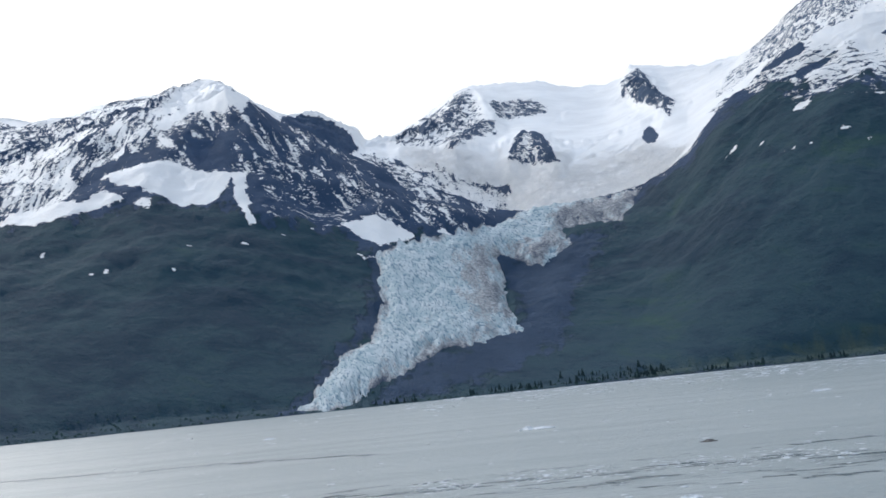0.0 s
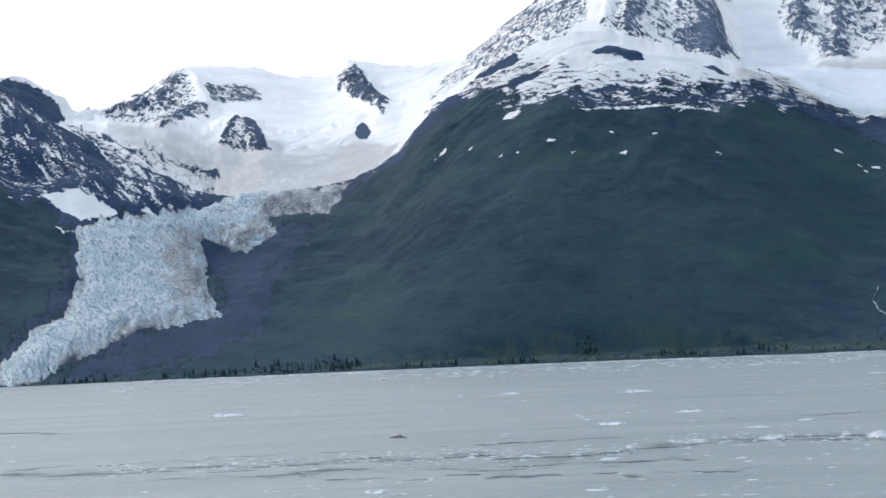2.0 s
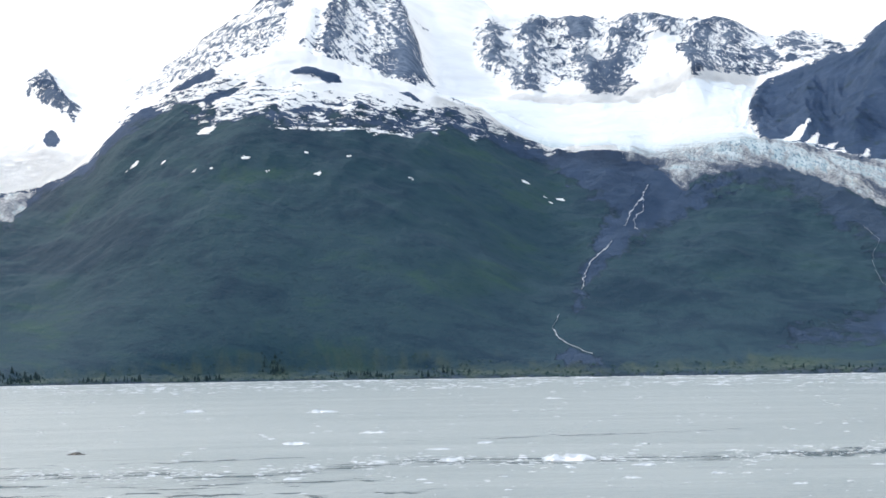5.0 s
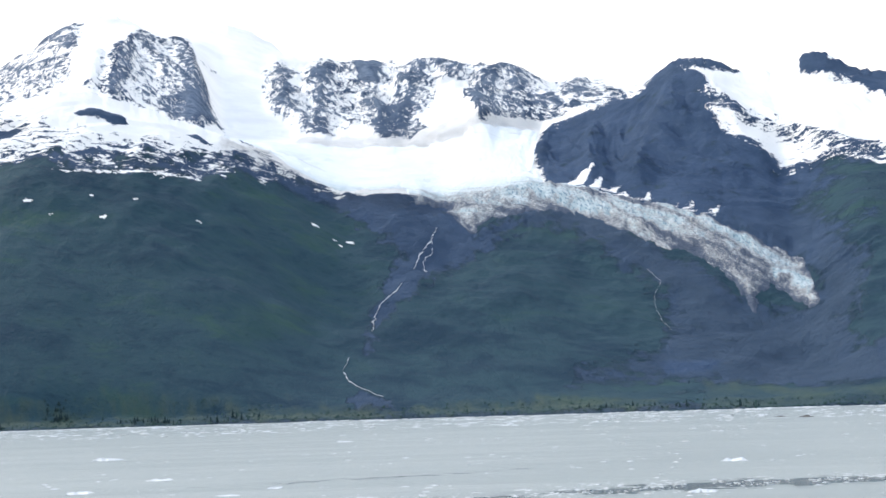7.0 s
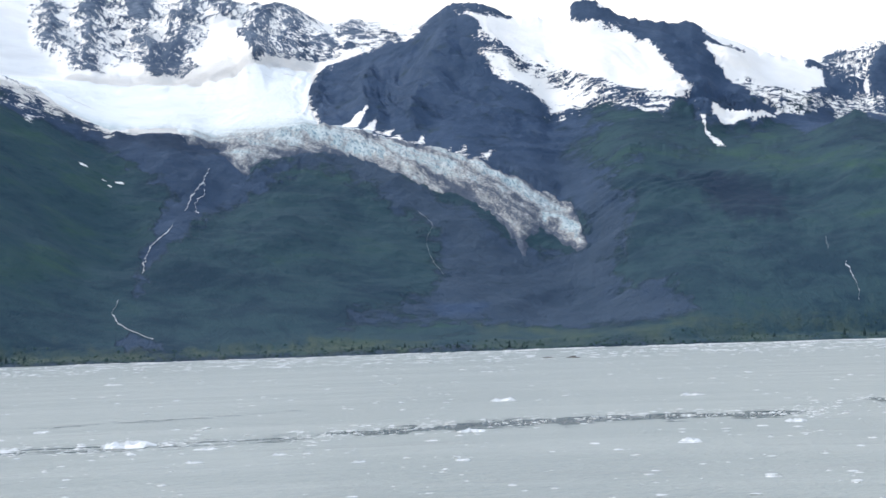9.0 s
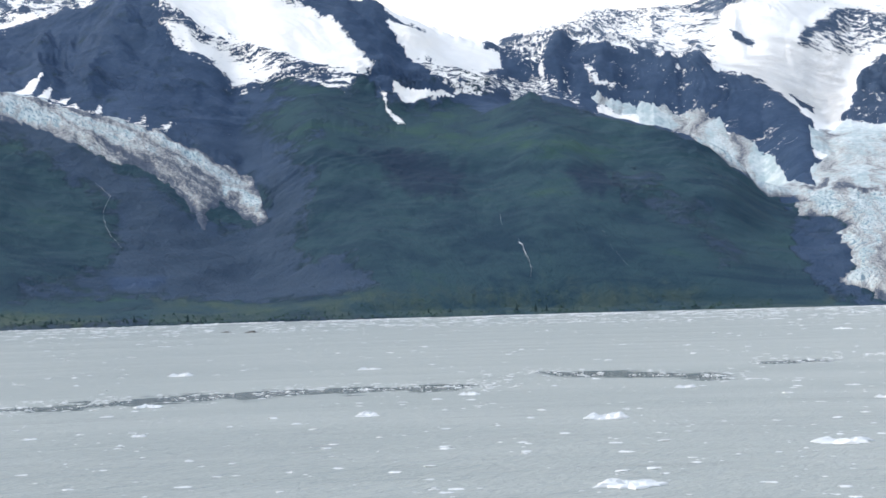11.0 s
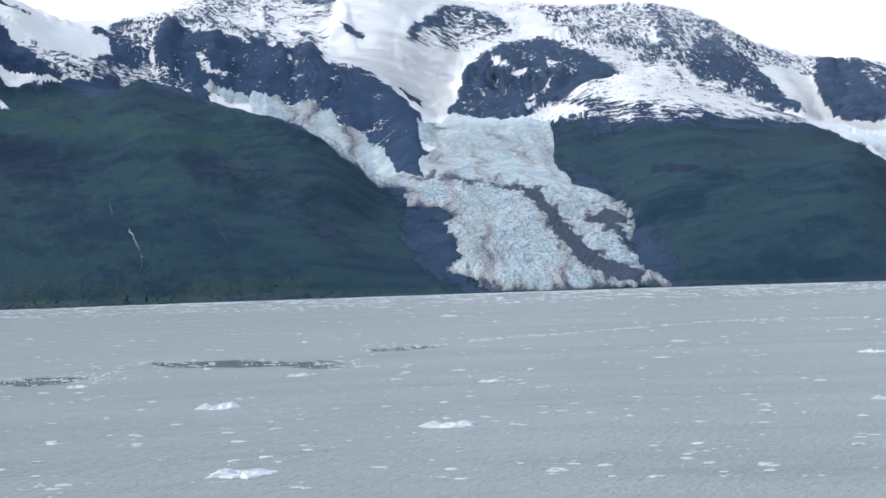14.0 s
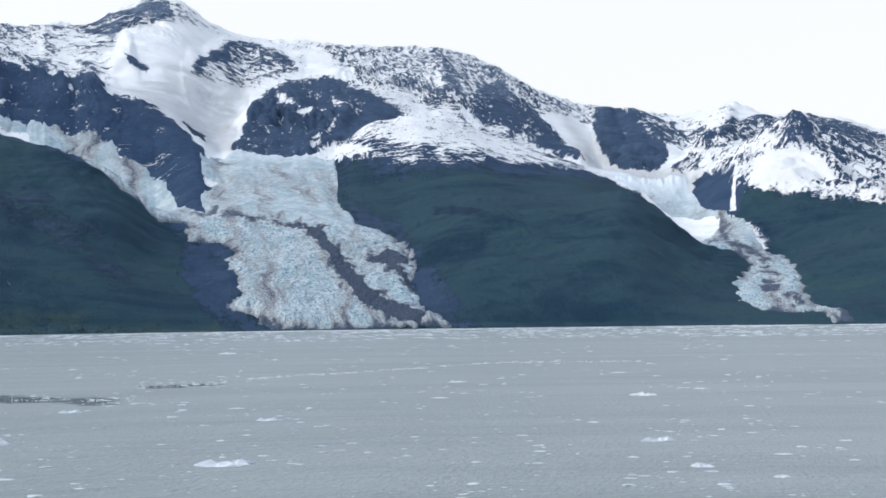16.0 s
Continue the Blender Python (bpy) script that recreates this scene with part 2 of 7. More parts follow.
FRONT_SPUR = [(28.9, 283), (32.9, 317), (36.1, 282), (37.9, 259), (41.4, 205), (43.8, 265), (46.8, 255), (49.8, 278), (51.6, 310),
              (53.0, 291), (54.0, 270), (57.1, 225), (58.7, 179), (59.6, 144)]
FRONT_EAST = [(61.0, 128), (62.8, 127), (65.0, 120), (67.0, 118), (68.2, 111), (69.2, 133), (71.1, 164), (76.6, 174), (77.5, 149),
              (79.0, 98), (80.1, 93), (81.5, 81), (82.6, 92), (83.6, 106), (85.3, 120), (95, 150), (110, 140), (130, 60)]
MIDDLE_WEST = [(21.2, 521), (26.9, 488), (27.9, 491), (30.2, 545), (32.0, 537), (32.6, 501), (36.3, 540), (37.7, 587), (38.9, 581),
               (39.7, 564), (40.9, 554), (41.7, 554), (42.0, 574), (42.8, 567), (43.5, 539), (44.4, 528), (45.5, 525), (46.9, 499),
               (50.5, 462)]
MIDDLE_EAST = [(51.1, 460), (53.3, 465), (54.1, 457), (54.4, 459), (55.5, 453), (55.8, 443), (56.9, 425), (57.6, 427), (58.2, 388),
               (59.1, 377), (60.3, 340), (61.2, 306), (61.6, 286), (66.0, 277), (66.6, 305), (67.6, 331), (69.0, 351), (70.2, 340),
               (76.2, 237), (78.6, 227), (80.0, 278), (81.2, 314), (82.2, 337), (82.5, 340), (83.1, 322), (84.1, 300), (85.3, 270),
               (95, 240), (110, 220), (130, 90)]
SKY_WEST = [(-60, 220), (-40, 420), (-24, 600), (-15.0, 665), (-14.3, 651), (-13.7, 634), (-12.5, 648), (-11.9, 661), (-10.2, 661),
            (-7.7, 682), (-7.1, 656), (-6.4, 639), (-5.8, 613), (-5.1, 601), (-4.4, 613), (-3.7, 614), (-2.6, 578), (-1.3, 620),
            (0.5, 726), (1.5, 764), (4.0, 760), (5.2, 738), (6.2, 735), (6.9, 745), (7.3, 782), (9.8, 741)]
SKY_HIGH = [(12.1, 745), (13.1, 801), (14.2, 827), (15.1, 868), (16.1, 898), (17.2, 921), (18.0, 921), (18.8, 907), (20.0, 915),
            (21.5, 972), (22.2, 968), (23.1, 930), (23.5, 901), (24.6, 901), (26.0, 879), (27.0, 873), (28.6, 874), (29.4, 856),
            (30.8, 842), (31.4, 846), (32.2, 821), (33.0, 789), (35.3, 784), (36.3, 799), (39.1, 751), (44.1, 673), (48.1, 632)]
SKY_EAST = [(50.1, 647), (51.9, 675), (52.9, 699), (53.3, 722), (54.1, 732), (55.3, 726), (56.5, 748), (57.3, 736), (58.1, 774),
            (59.9, 835), (60.7, 822), (61.7, 759), (63.1, 719), (65.1, 714), (66.1, 702), (69.7, 686), (71.1, 667), (72.8, 600),
            (73.8, 570), (75.0, 546), (78.3, 518), (80.2, 548), (81.4, 506), (82.6, 508), (83.5, 497), (84.1, 487), (85.3, 453),
            (95, 420), (110, 360), (130, 150)]
# distances of those ridges
FRONT_R = [(-60, 2400), (-15, 2500), (-7, 2450), (0, 2250), (3, 2300), (7, 2350), (9, 2200), (16, 2250), (22, 2200), (27, 2150), (33, 2300),
           (40, 2150), (46, 2200), (51, 2350), (56, 2200), (60, 2050), (68, 2000), (73, 2200), (78, 2150), (86, 2200), (130, 2300)]
MIDDLE_R = [(-60, 3000), (-15, 3050), (0, 3000), (20, 3000), (27, 2900), (32, 3000), (38, 2800), (46, 2750), (52, 2900), (57, 2900),
            (62, 2700), (66, 2700), (70, 2750), (76, 2800), (80, 2800), (86, 2800), (130, 2900)]
SKY_R = [(-60, 3600), (-15, 3500), (-7, 3300), (-4, 3500), (0, 4100), (8, 4200), (12, 4000), (17, 3700), (22, 4100), (30, 4000), (38, 3900),
         (45, 3700), (52, 4000), (60, 4200), (70, 4100), (78, 4300), (86, 4200), (130, 4000)]
SHORE_R = [(-60, 1750), (-15, 1560), (-5, 1545), (5, 1570), (15, 1590), (28, 1520), (40, 1530), (50, 1580), (62, 1600), (72, 1590), (86, 1560),
           (130, 1800)]
# hollows behind the front ridge (metres below the ridge) and behind the middle one
HOLLOW = [(-60, 60), (-8, 60), (0, 55), (2.5, 25), (4, 0), (8, 0), (11, 30), (20, 25), (23, 0), (50, 0), (52, 40), (57, 70), (59.5, 30), (61, 0),
          (75, 0), (77, 40), (79, 10), (81, 0), (130, 0)]
HOLLOW_2 = [(-60, 0), (35, 0), (38, 60), (46, 60), (49, 20), (56, 15), (60, 0), (66, 0), (69, 30), (75, 20), (77, 0), (80, 0), (82, 50), (130, 20)]
# bulge of the front slope: below 1 a dome, above 1 a hollow fan
SWELL = [(-60, 1.1), (-10, 1.0), (-3, 1.2), (3, 1.25), (8, 1.1), (14, 0.85), (21, 0.9), (26, 1.3), (31, 1.1), (37, 1.5), (42, 1.6), (46, 0.9), (54, 0.75),
         (59, 0.8), (62, 1.0), (68, 1.0), (72, 0.75), (77, 0.75), (80, 1.0), (84, 0.95), (130, 1.0)]
_G = np.random.RandomState(7).permutation(4096)
_ANG = np.random.RandomState(8).rand(4096) * 2 * np.pi


def perlin(x, y, seed=0):
    """Gradient noise on numpy arrays, about -0.7 to 0.7."""
    xi, yi = np.floor(x).astype(np.int64), np.floor(y).astype(np.int64)
    xf, yf = x - xi, y - yi

    def corner(i, j):
        a = _ANG[_G[(_G[(xi + i + seed * 131) % 4096] + yi + j) % 4096]]
        return np.cos(a) * (xf - i) + np.sin(a) * (yf - j)
    u, v = xf * xf * xf * (xf * (xf * 6 - 15) + 10), yf * yf * yf * (yf * (yf * 6 - 15) + 10)
    a, b = corner(0, 0) * (1 - u) + corner(1, 0) * u, corner(0, 1) * (1 - u) + corner(1, 1) * u
    return a * (1 - v) + b * v


def fbm(x, y, octaves=4, seed=0, gain=0.5, ridged=False):
    total, amp = 0.0, 1.0
    for k in range(octaves):
        n = perlin(x * 2 ** k, y * 2 ** k, seed + k)
        total = total + amp * ((0.35 - np.abs(n)) * 1.6 if ridged else n)
        amp *= gain
    return total


def cells(x, y, seed=0):
    """Distance to the nearest and second nearest of scattered points, and the nearest one's own number."""
    xi, yi = np.floor(x).astype(np.int64), np.floor(y).astype(np.int64)
    f1, f2, own = np.full(x.shape, 9.0), np.full(x.shape, 9.0), np.zeros(x.shape)
    for i in (-1, 0, 1):
        for j in (-1, 0, 1):
            k = _G[(_G[(xi + i + seed * 57) % 4096] + yi + j) % 4096]
            d = np.hypot(xi + i + _ANG[k] / 6.2832 - x, yi + j + _ANG[(k * 7 + 3) % 4096] / 6.2832 - y)
            near = d < f1
            f2 = np.where(near, f1, np.minimum(f2, d))
            own = np.where(near, k / 4096, own)
            f1 = np.where(near, d, f1)
    return f1, f2, own


def smooth(e0, e1, x):
    t = np.clip((x - e0) / (e1 - e0), 0, 1)
    return t * t * (3 - 2 * t)


def climb(v):
    """The way up counted like degrees, so that patches keep their shape: the front slope takes most of it."""
    v = np.asarray(v, float)
    return np.where(v < 1, 8 * v, 8 + 1.25 * (v - 1))


def inside(poly, az, v):
    """How far inside a patch (corners by bearing and way up) the points lie, in degrees: 0 on its edge, below 0 outside."""
    px, py = np.array([p[0] for p in poly]), climb([p[1] for p in poly])
    w = climb(v)
    hit, dist = np.zeros(az.shape, bool), np.full(az.shape, 1e9)
    for i in range(len(px)):
        ax, ay, bx, by = px[i], py[i], px[(i + 1) % len(px)], py[(i + 1) % len(px)]
        hit ^= ((ay > w) != (by > w)) & (az < (bx - ax) * (w - ay) / (by - ay + 1e-12) + ax)
        dx, dy = bx - ax, by - ay
        t = np.clip(((az - ax) * dx + (w - ay) * dy) / (dx * dx + dy * dy + 1e-12), 0, 1)
        dist = np.minimum(dist, np.hypot(az - ax - t * dx, w - ay - t * dy))
    return np.where(hit, dist, -dist)


FIRST_ICE = [(-2.42, 0.581), (-2.43, 0.514), (-2.29, 0.397), (-2.79, 0.291), (-4.30, 0.165), (-5.74, 0.028), (-4.25, 0.000), (-3.41, 0.074), (-2.36,
    0.115), (-0.66, 0.236), (0.98, 0.284), (2.53, 0.346), (2.11, 0.461), (2.10, 0.595), (2.01, 0.739), (3.47, 0.672), (4.55, 0.744), (4.41, 0.848),
    (5.62, 0.838), (6.44, 0.812), (7.25, 0.966), (5.52, 0.993), (3.69, 1.115), (2.87, 0.985), (1.61, 0.865), (-0.03, 0.759), (-1.66, 0.675)]
HANGING_ICE = [(25.44, 1.036), (26.24, 1.194), (27.75, 1.225), (28.14, 0.960), (29.05, 0.964), (29.64, 0.858), (30.13, 0.794), (30.65, 0.857),
    (31.46, 0.863), (32.68, 0.878), (33.89, 0.879), (34.89, 0.857), (36.08, 0.828), (37.47, 0.820), (38.27, 0.807), (38.94, 0.764), (39.61, 0.674),
    (39.95, 0.625), (40.05, 0.695), (40.51, 0.756), (41.10, 0.736), (41.81, 0.653), (42.11, 0.671), (42.00, 0.770), (41.53, 0.880), (40.86, 0.946),
    (39.69, 0.980), (38.32, 1.010), (36.72, 1.019), (35.32, 1.043), (33.92, 1.121), (32.71, 1.135), (32.32, 1.715), (32.55, 2.736), (31.54, 2.689),
    (29.50, 2.545), (27.08, 2.686), (24.28, 2.602), (21.32, 2.395), (23.47, 1.315)]
TWIN_ICE = [(61.32, 2.619), (62.72, 2.966), (64.33, 2.953), (66.03, 2.794), (66.15, 2.288), (66.19, 1.740), (66.78, 1.152), (67.68, 1.062), (68.48,
    0.808), (68.90, 0.562), (68.74, 0.336), (69.18, 0.140), (69.92, 0.088), (70.11, 0.000), (63.58, 0.063), (62.99, 0.152), (62.00, 0.182), (62.71,
    0.283), (62.52, 0.462), (62.14, 0.616), (62.54, 0.673), (62.05, 0.793), (60.85, 0.780), (60.77, 1.050), (59.78, 0.874), (59.30, 0.996), (58.52,
    0.922), (57.36, 0.990), (55.43, 2.337), (53.15, 2.352), (54.10, 2.383), (56.41, 2.476), (57.96, 2.530), (58.93, 2.457), (60.10, 2.305), (60.98,
    1.569), (61.47, 1.367), (61.29, 2.020), (62.00, 2.292), (61.40, 2.300)]
FAR_ICE = [(75.06, 3.997), (76.45, 3.153), (77.25, 3.053), (78.04, 3.102), (78.53, 3.076), (78.66, 2.734), (79.10, 2.436), (79.98, 2.066), (80.37,
    2.020), (80.84, 1.529), (81.03, 1.287), (81.89, 0.884), (82.45, 0.525), (82.63, 0.303), (82.81, 0.195), (83.95, 0.129), (84.32, 0.063), (83.56,
    0.066), (83.19, 0.122), (81.08, 0.164), (80.31, 0.258), (80.13, 0.442), (80.72, 0.752), (80.15, 0.889), (79.17, 0.890), (78.98, 1.076), (79.48,
    1.703), (79.68, 2.102), (78.60, 2.292), (77.82, 2.347), (77.04, 2.607), (76.05, 2.849)]
DIRT_A1 = [(0.61, 0.713), (1.32, 0.735), (1.80, 0.590), (2.17, 0.418), (1.41, 0.336), (0.67, 0.407), (0.60, 0.561)]
DIRT_A2 = [(4.26, 0.937), (5.73, 1.100), (7.25, 0.966), (6.43, 0.797), (5.20, 0.817), (3.47, 0.672), (2.24, 0.677), (2.01, 0.739), (3.55, 0.791)]
DIRT_A3 = [(-3.41, 0.074), (-2.36, 0.115), (-0.66, 0.236), (0.98, 0.284), (2.01, 0.336), (0.80, 0.317), (-0.88, 0.210), (-2.18, 0.092)]
DIRT_B1 = [(29.64, 0.858), (30.13, 0.794), (30.65, 0.857), (32.68, 0.878), (34.89, 0.857), (37.47, 0.820), (38.46, 0.809), (36.69, 0.870), (34.70,
    0.916), (32.69, 0.924), (30.66, 0.924)]
DIRT_B2 = [(37.69, 0.898), (38.89, 0.915), (40.05, 0.868), (41.21, 0.797), (41.81, 0.653), (39.95, 0.625), (38.75, 0.785)]
DIRT_C1 = [(64.87, 0.971), (65.57, 0.951), (65.95, 0.717), (66.64, 0.491), (67.32, 0.277), (68.42, 0.154), (69.17, 0.069), (69.00, 0.008), (68.00,
    0.066), (66.81, 0.205), (66.13, 0.437), (65.65, 0.658), (65.26, 0.819)]
DIRT_C2 = [(62.14, 0.616), (63.05, 0.766), (63.83, 0.599), (64.20, 0.238), (63.58, 0.082), (62.40, 0.190), (62.62, 0.415)]
DIRT_C3 = [(61.27, 1.348), (62.67, 1.258), (63.87, 1.090), (65.07, 0.983), (64.86, 0.928), (63.66, 0.950), (62.46, 1.084), (61.27, 1.219)]
DIRT_C4 = [(67.35, 0.607), (67.87, 0.731), (68.56, 0.596), (68.82, 0.489), (68.25, 0.540), (68.84, 0.309), (68.64, 0.319), (67.85, 0.526)]
DIRT_C5 = [(61.89, 2.185), (63.09, 2.198), (63.07, 1.505), (62.07, 1.378)]
DIRT_D1 = [(79.08, 1.151), (80.15, 1.185), (80.93, 0.992), (81.40, 0.828), (81.45, 0.518), (81.86, 0.281), (82.81, 0.169), (81.85, 0.214), (81.21,
    0.363), (81.17, 0.778), (80.34, 0.952)]
DIRT_D2 = [(79.68, 2.102), (79.98, 2.058), (79.92, 1.228), (79.41, 1.362)]
DIRT_D3 = [(77.04, 2.607), (78.60, 2.319), (79.58, 2.111), (79.00, 2.356), (77.83, 2.666)]
STREAM_A1 = [(28.80, 0.841), (28.58, 0.779), (28.17, 0.725), (27.95, 0.659)]
STREAM_A1B = [(28.62, 0.779), (28.65, 0.743), (28.28, 0.707), (28.39, 0.647)]
STREAM_A2 = [(27.50, 0.588), (27.29, 0.559), (26.76, 0.518), (26.51, 0.480), (26.40, 0.402)]
STREAM_A3 = [(25.56, 0.289), (25.37, 0.244), (25.50, 0.203), (26.00, 0.173), (26.73, 0.131)]
STREAM_B = [(36.20, 0.713), (36.70, 0.661), (36.44, 0.603), (36.50, 0.543), (37.03, 0.451)]
STREAM_C = [(50.43, 0.324), (50.48, 0.271)]
STREAM_C2 = [(51.05, 0.215), (51.24, 0.178), (51.43, 0.142), (51.47, 0.108)]
STREAM_D = [(54.02, 0.255), (54.36, 0.190), (54.89, 0.140)]
ICEFALL_BASIN = [(61.54, 2.891), (62.74, 3.534), (63.00, 4.314), (64.84, 4.610), (64.08, 5.000), (61.25, 4.726), (58.18, 3.963), (59.55, 3.111),
    (60.53, 3.140)]
HIGH_SNOW = [(19.95, 4.465), (21.54, 4.948), (22.93, 4.811), (22.89, 3.626), (24.47, 2.743), (21.48, 1.668)]
SPUR_SHELF = [(40.76, 1.039), (41.58, 1.660), (42.41, 2.092), (44.80, 1.669), (46.80, 1.404), (48.01, 1.395), (49.83, 1.845), (50.84, 2.249),
    (52.05, 2.354), (53.04, 0.960), (54.02, 0.946), (51.80, 0.674), (49.78, 0.773), (46.76, 0.817), (43.75, 0.900)]
HILL_SHELF = [(66.02, 2.840), (67.54, 2.541), (69.14, 2.367), (72.72, 2.444), (75.63, 2.860), (76.96, 2.589), (77.51, 0.850), (74.99, 0.759),
    (73.03, 0.784), (71.05, 0.796), (69.21, 0.756), (68.21, 0.837), (66.82, 1.019), (66.23, 2.047)]
CORNER_SHELF = [(80.16, 2.039), (80.95, 2.269), (83.26, 2.051), (85.30, 1.707), (87.74, 1.724), (87.70, 0.610), (85.26, 0.809), (83.60, 0.778),
    (82.64, 0.798), (81.78, 0.902), (81.03, 1.686)]
HILL_CAP = [(66.13, 2.949), (66.55, 2.987), (67.58, 2.953), (69.01, 2.962), (70.20, 2.976), (71.57, 2.964), (74.29, 2.950), (75.64, 2.948),
    (72.71, 2.318), (69.14, 2.322), (67.54, 2.518)]
CRAG_0 = [(-15.32, 0.724), (-14.18, 0.671), (-12.22, 0.649), (-11.42, 0.649), (-9.49, 0.618), (-7.91, 0.609), (-6.79, 0.554), (-5.96, 0.590),
    (-4.40, 0.643), (-3.23, 0.649), (-1.65, 0.683), (-1.03, 0.732), (1.62, 0.874), (2.56, 0.978), (1.50, 2.235), (-0.28, 0.946), (-1.42, 2.421),
    (-2.56, 2.445), (-4.10, 2.717), (-5.44, 2.654), (-6.37, 4.442), (-7.14, 3.444), (-8.57, 2.626), (-9.95, 3.424), (-11.37, 2.868),
    (-12.76, 2.653), (-13.96, 2.656), (-15.15, 2.542)]
CRAG_1 = [(-16.06, 5.000), (-2.36, 5.000), (-2.63, 2.940), (-4.09, 2.771), (-5.43, 2.689), (-6.36, 5.000), (-7.14, 3.579), (-8.57, 2.642),
    (-9.95, 3.476), (-11.36, 2.905), (-12.76, 2.881), (-13.96, 2.662), (-16.33, 0.933)]
CRAG_2 = [(11.00, 2.783), (12.06, 3.311), (13.34, 4.259), (15.06, 4.433), (16.12, 4.663), (16.49, 3.783), (15.38, 2.484), (16.40, 2.309),
    (17.30, 3.643), (18.16, 4.586), (19.99, 4.683), (20.69, 3.684), (21.28, 2.985), (19.40, 2.241), (18.00, 2.192), (16.60, 2.310),
    (14.13, 2.387), (12.25, 2.598)]
CRAG_3 = [(22.82, 4.525), (23.53, 4.963), (26.15, 4.985), (28.99, 5.000), (31.64, 5.000), (33.04, 4.973), (35.07, 5.000), (36.29, 4.891),
    (36.88, 2.984), (35.04, 4.055), (34.02, 3.643), (31.99, 2.920), (30.36, 2.725), (28.97, 4.279), (28.13, 3.686), (26.89, 3.043),
    (24.48, 2.918), (23.69, 3.526), (22.89, 3.626)]
CRAG_4 = [(32.39, 2.134), (32.78, 2.755), (33.60, 2.950), (35.03, 2.967), (36.25, 2.951), (37.50, 5.000), (38.66, 2.595), (38.83, 2.367),
    (39.98, 2.208), (41.91, 2.079), (43.24, 1.590), (41.86, 1.632), (40.04, 0.974), (38.88, 0.982), (36.52, 0.988), (34.93, 0.994),
    (32.92, 0.982)]
CRAG_5 = [(38.86, 2.612), (40.81, 2.477), (43.88, 2.120), (46.10, 1.916), (46.06, 1.489), (43.85, 1.830), (41.76, 2.321), (39.62, 2.385)]
CRAG_6 = [(42.41, 2.092), (44.83, 2.045), (46.44, 2.161), (48.05, 2.211), (50.86, 2.523), (50.64, 2.173), (48.81, 1.409), (46.80, 1.404),
    (44.80, 1.616)]
CRAG_7 = [(44.09, 5.000), (45.89, 5.000), (48.09, 5.000), (48.68, 2.843), (46.84, 2.198), (46.45, 2.382), (44.87, 2.764)]
CRAG_8 = [(50.61, 5.000), (51.95, 4.600), (53.28, 2.960), (55.81, 2.976), (57.58, 2.992), (59.15, 2.974), (60.33, 2.989), (61.46, 3.003),
    (61.37, 1.315), (60.42, 2.091), (59.07, 2.425), (58.11, 2.558), (55.15, 2.358), (53.22, 2.326), (52.27, 2.423), (50.95, 2.642)]
CRAG_9 = [(50.61, 5.000), (53.33, 5.000), (58.08, 5.000), (60.12, 5.000), (63.29, 5.000), (71.31, 5.000), (75.19, 5.000), (80.30, 4.947),
    (80.24, 4.126), (75.14, 4.665), (69.23, 4.277), (64.82, 4.423), (61.21, 4.362), (57.98, 3.542), (53.28, 2.960)]
CRAG_10 = [(61.01, 4.320), (62.24, 4.734), (64.05, 4.797), (64.73, 4.459), (63.20, 4.388), (61.60, 4.331)]
CRAG_11 = [(62.30, 3.075), (62.96, 4.066), (63.59, 4.261), (66.23, 4.373), (66.92, 4.234), (66.36, 3.296), (66.12, 2.870)]
CRAG_12 = [(64.87, 4.846), (69.72, 5.000), (71.88, 5.000), (73.22, 4.833), (75.07, 4.019), (73.14, 4.161), (71.02, 4.381), (69.23, 4.277),
    (67.24, 4.362), (65.03, 4.457)]
CRAG_13 = [(75.15, 4.740), (75.94, 4.970), (76.69, 4.661), (77.79, 3.781), (77.00, 3.371), (75.66, 4.012), (75.12, 4.452)]
CRAG_14 = [(77.95, 3.257), (79.33, 4.161), (80.24, 4.126), (80.17, 2.633), (78.51, 3.113)]
CRAG_15 = [(78.81, 3.033), (80.00, 2.993), (81.18, 3.120), (82.37, 5.000), (83.12, 3.003), (85.33, 4.411), (85.30, 1.712), (83.26, 2.058),
    (80.96, 2.279), (79.98, 2.485)]
CRAG_16 = [(-2.31, 3.443), (-1.49, 4.625), (-0.41, 4.811), (1.47, 4.531), (1.51, 4.143), (0.69, 2.950), (0.14, 3.593), (-0.91, 3.333)]
CRAG_17 = [(2.77, 2.772), (3.45, 3.264), (4.35, 2.453), (3.46, 2.599)]
CRAG_18 = [(6.96, 4.614), (7.75, 4.384), (8.66, 3.312), (8.05, 3.338), (7.11, 4.317)]

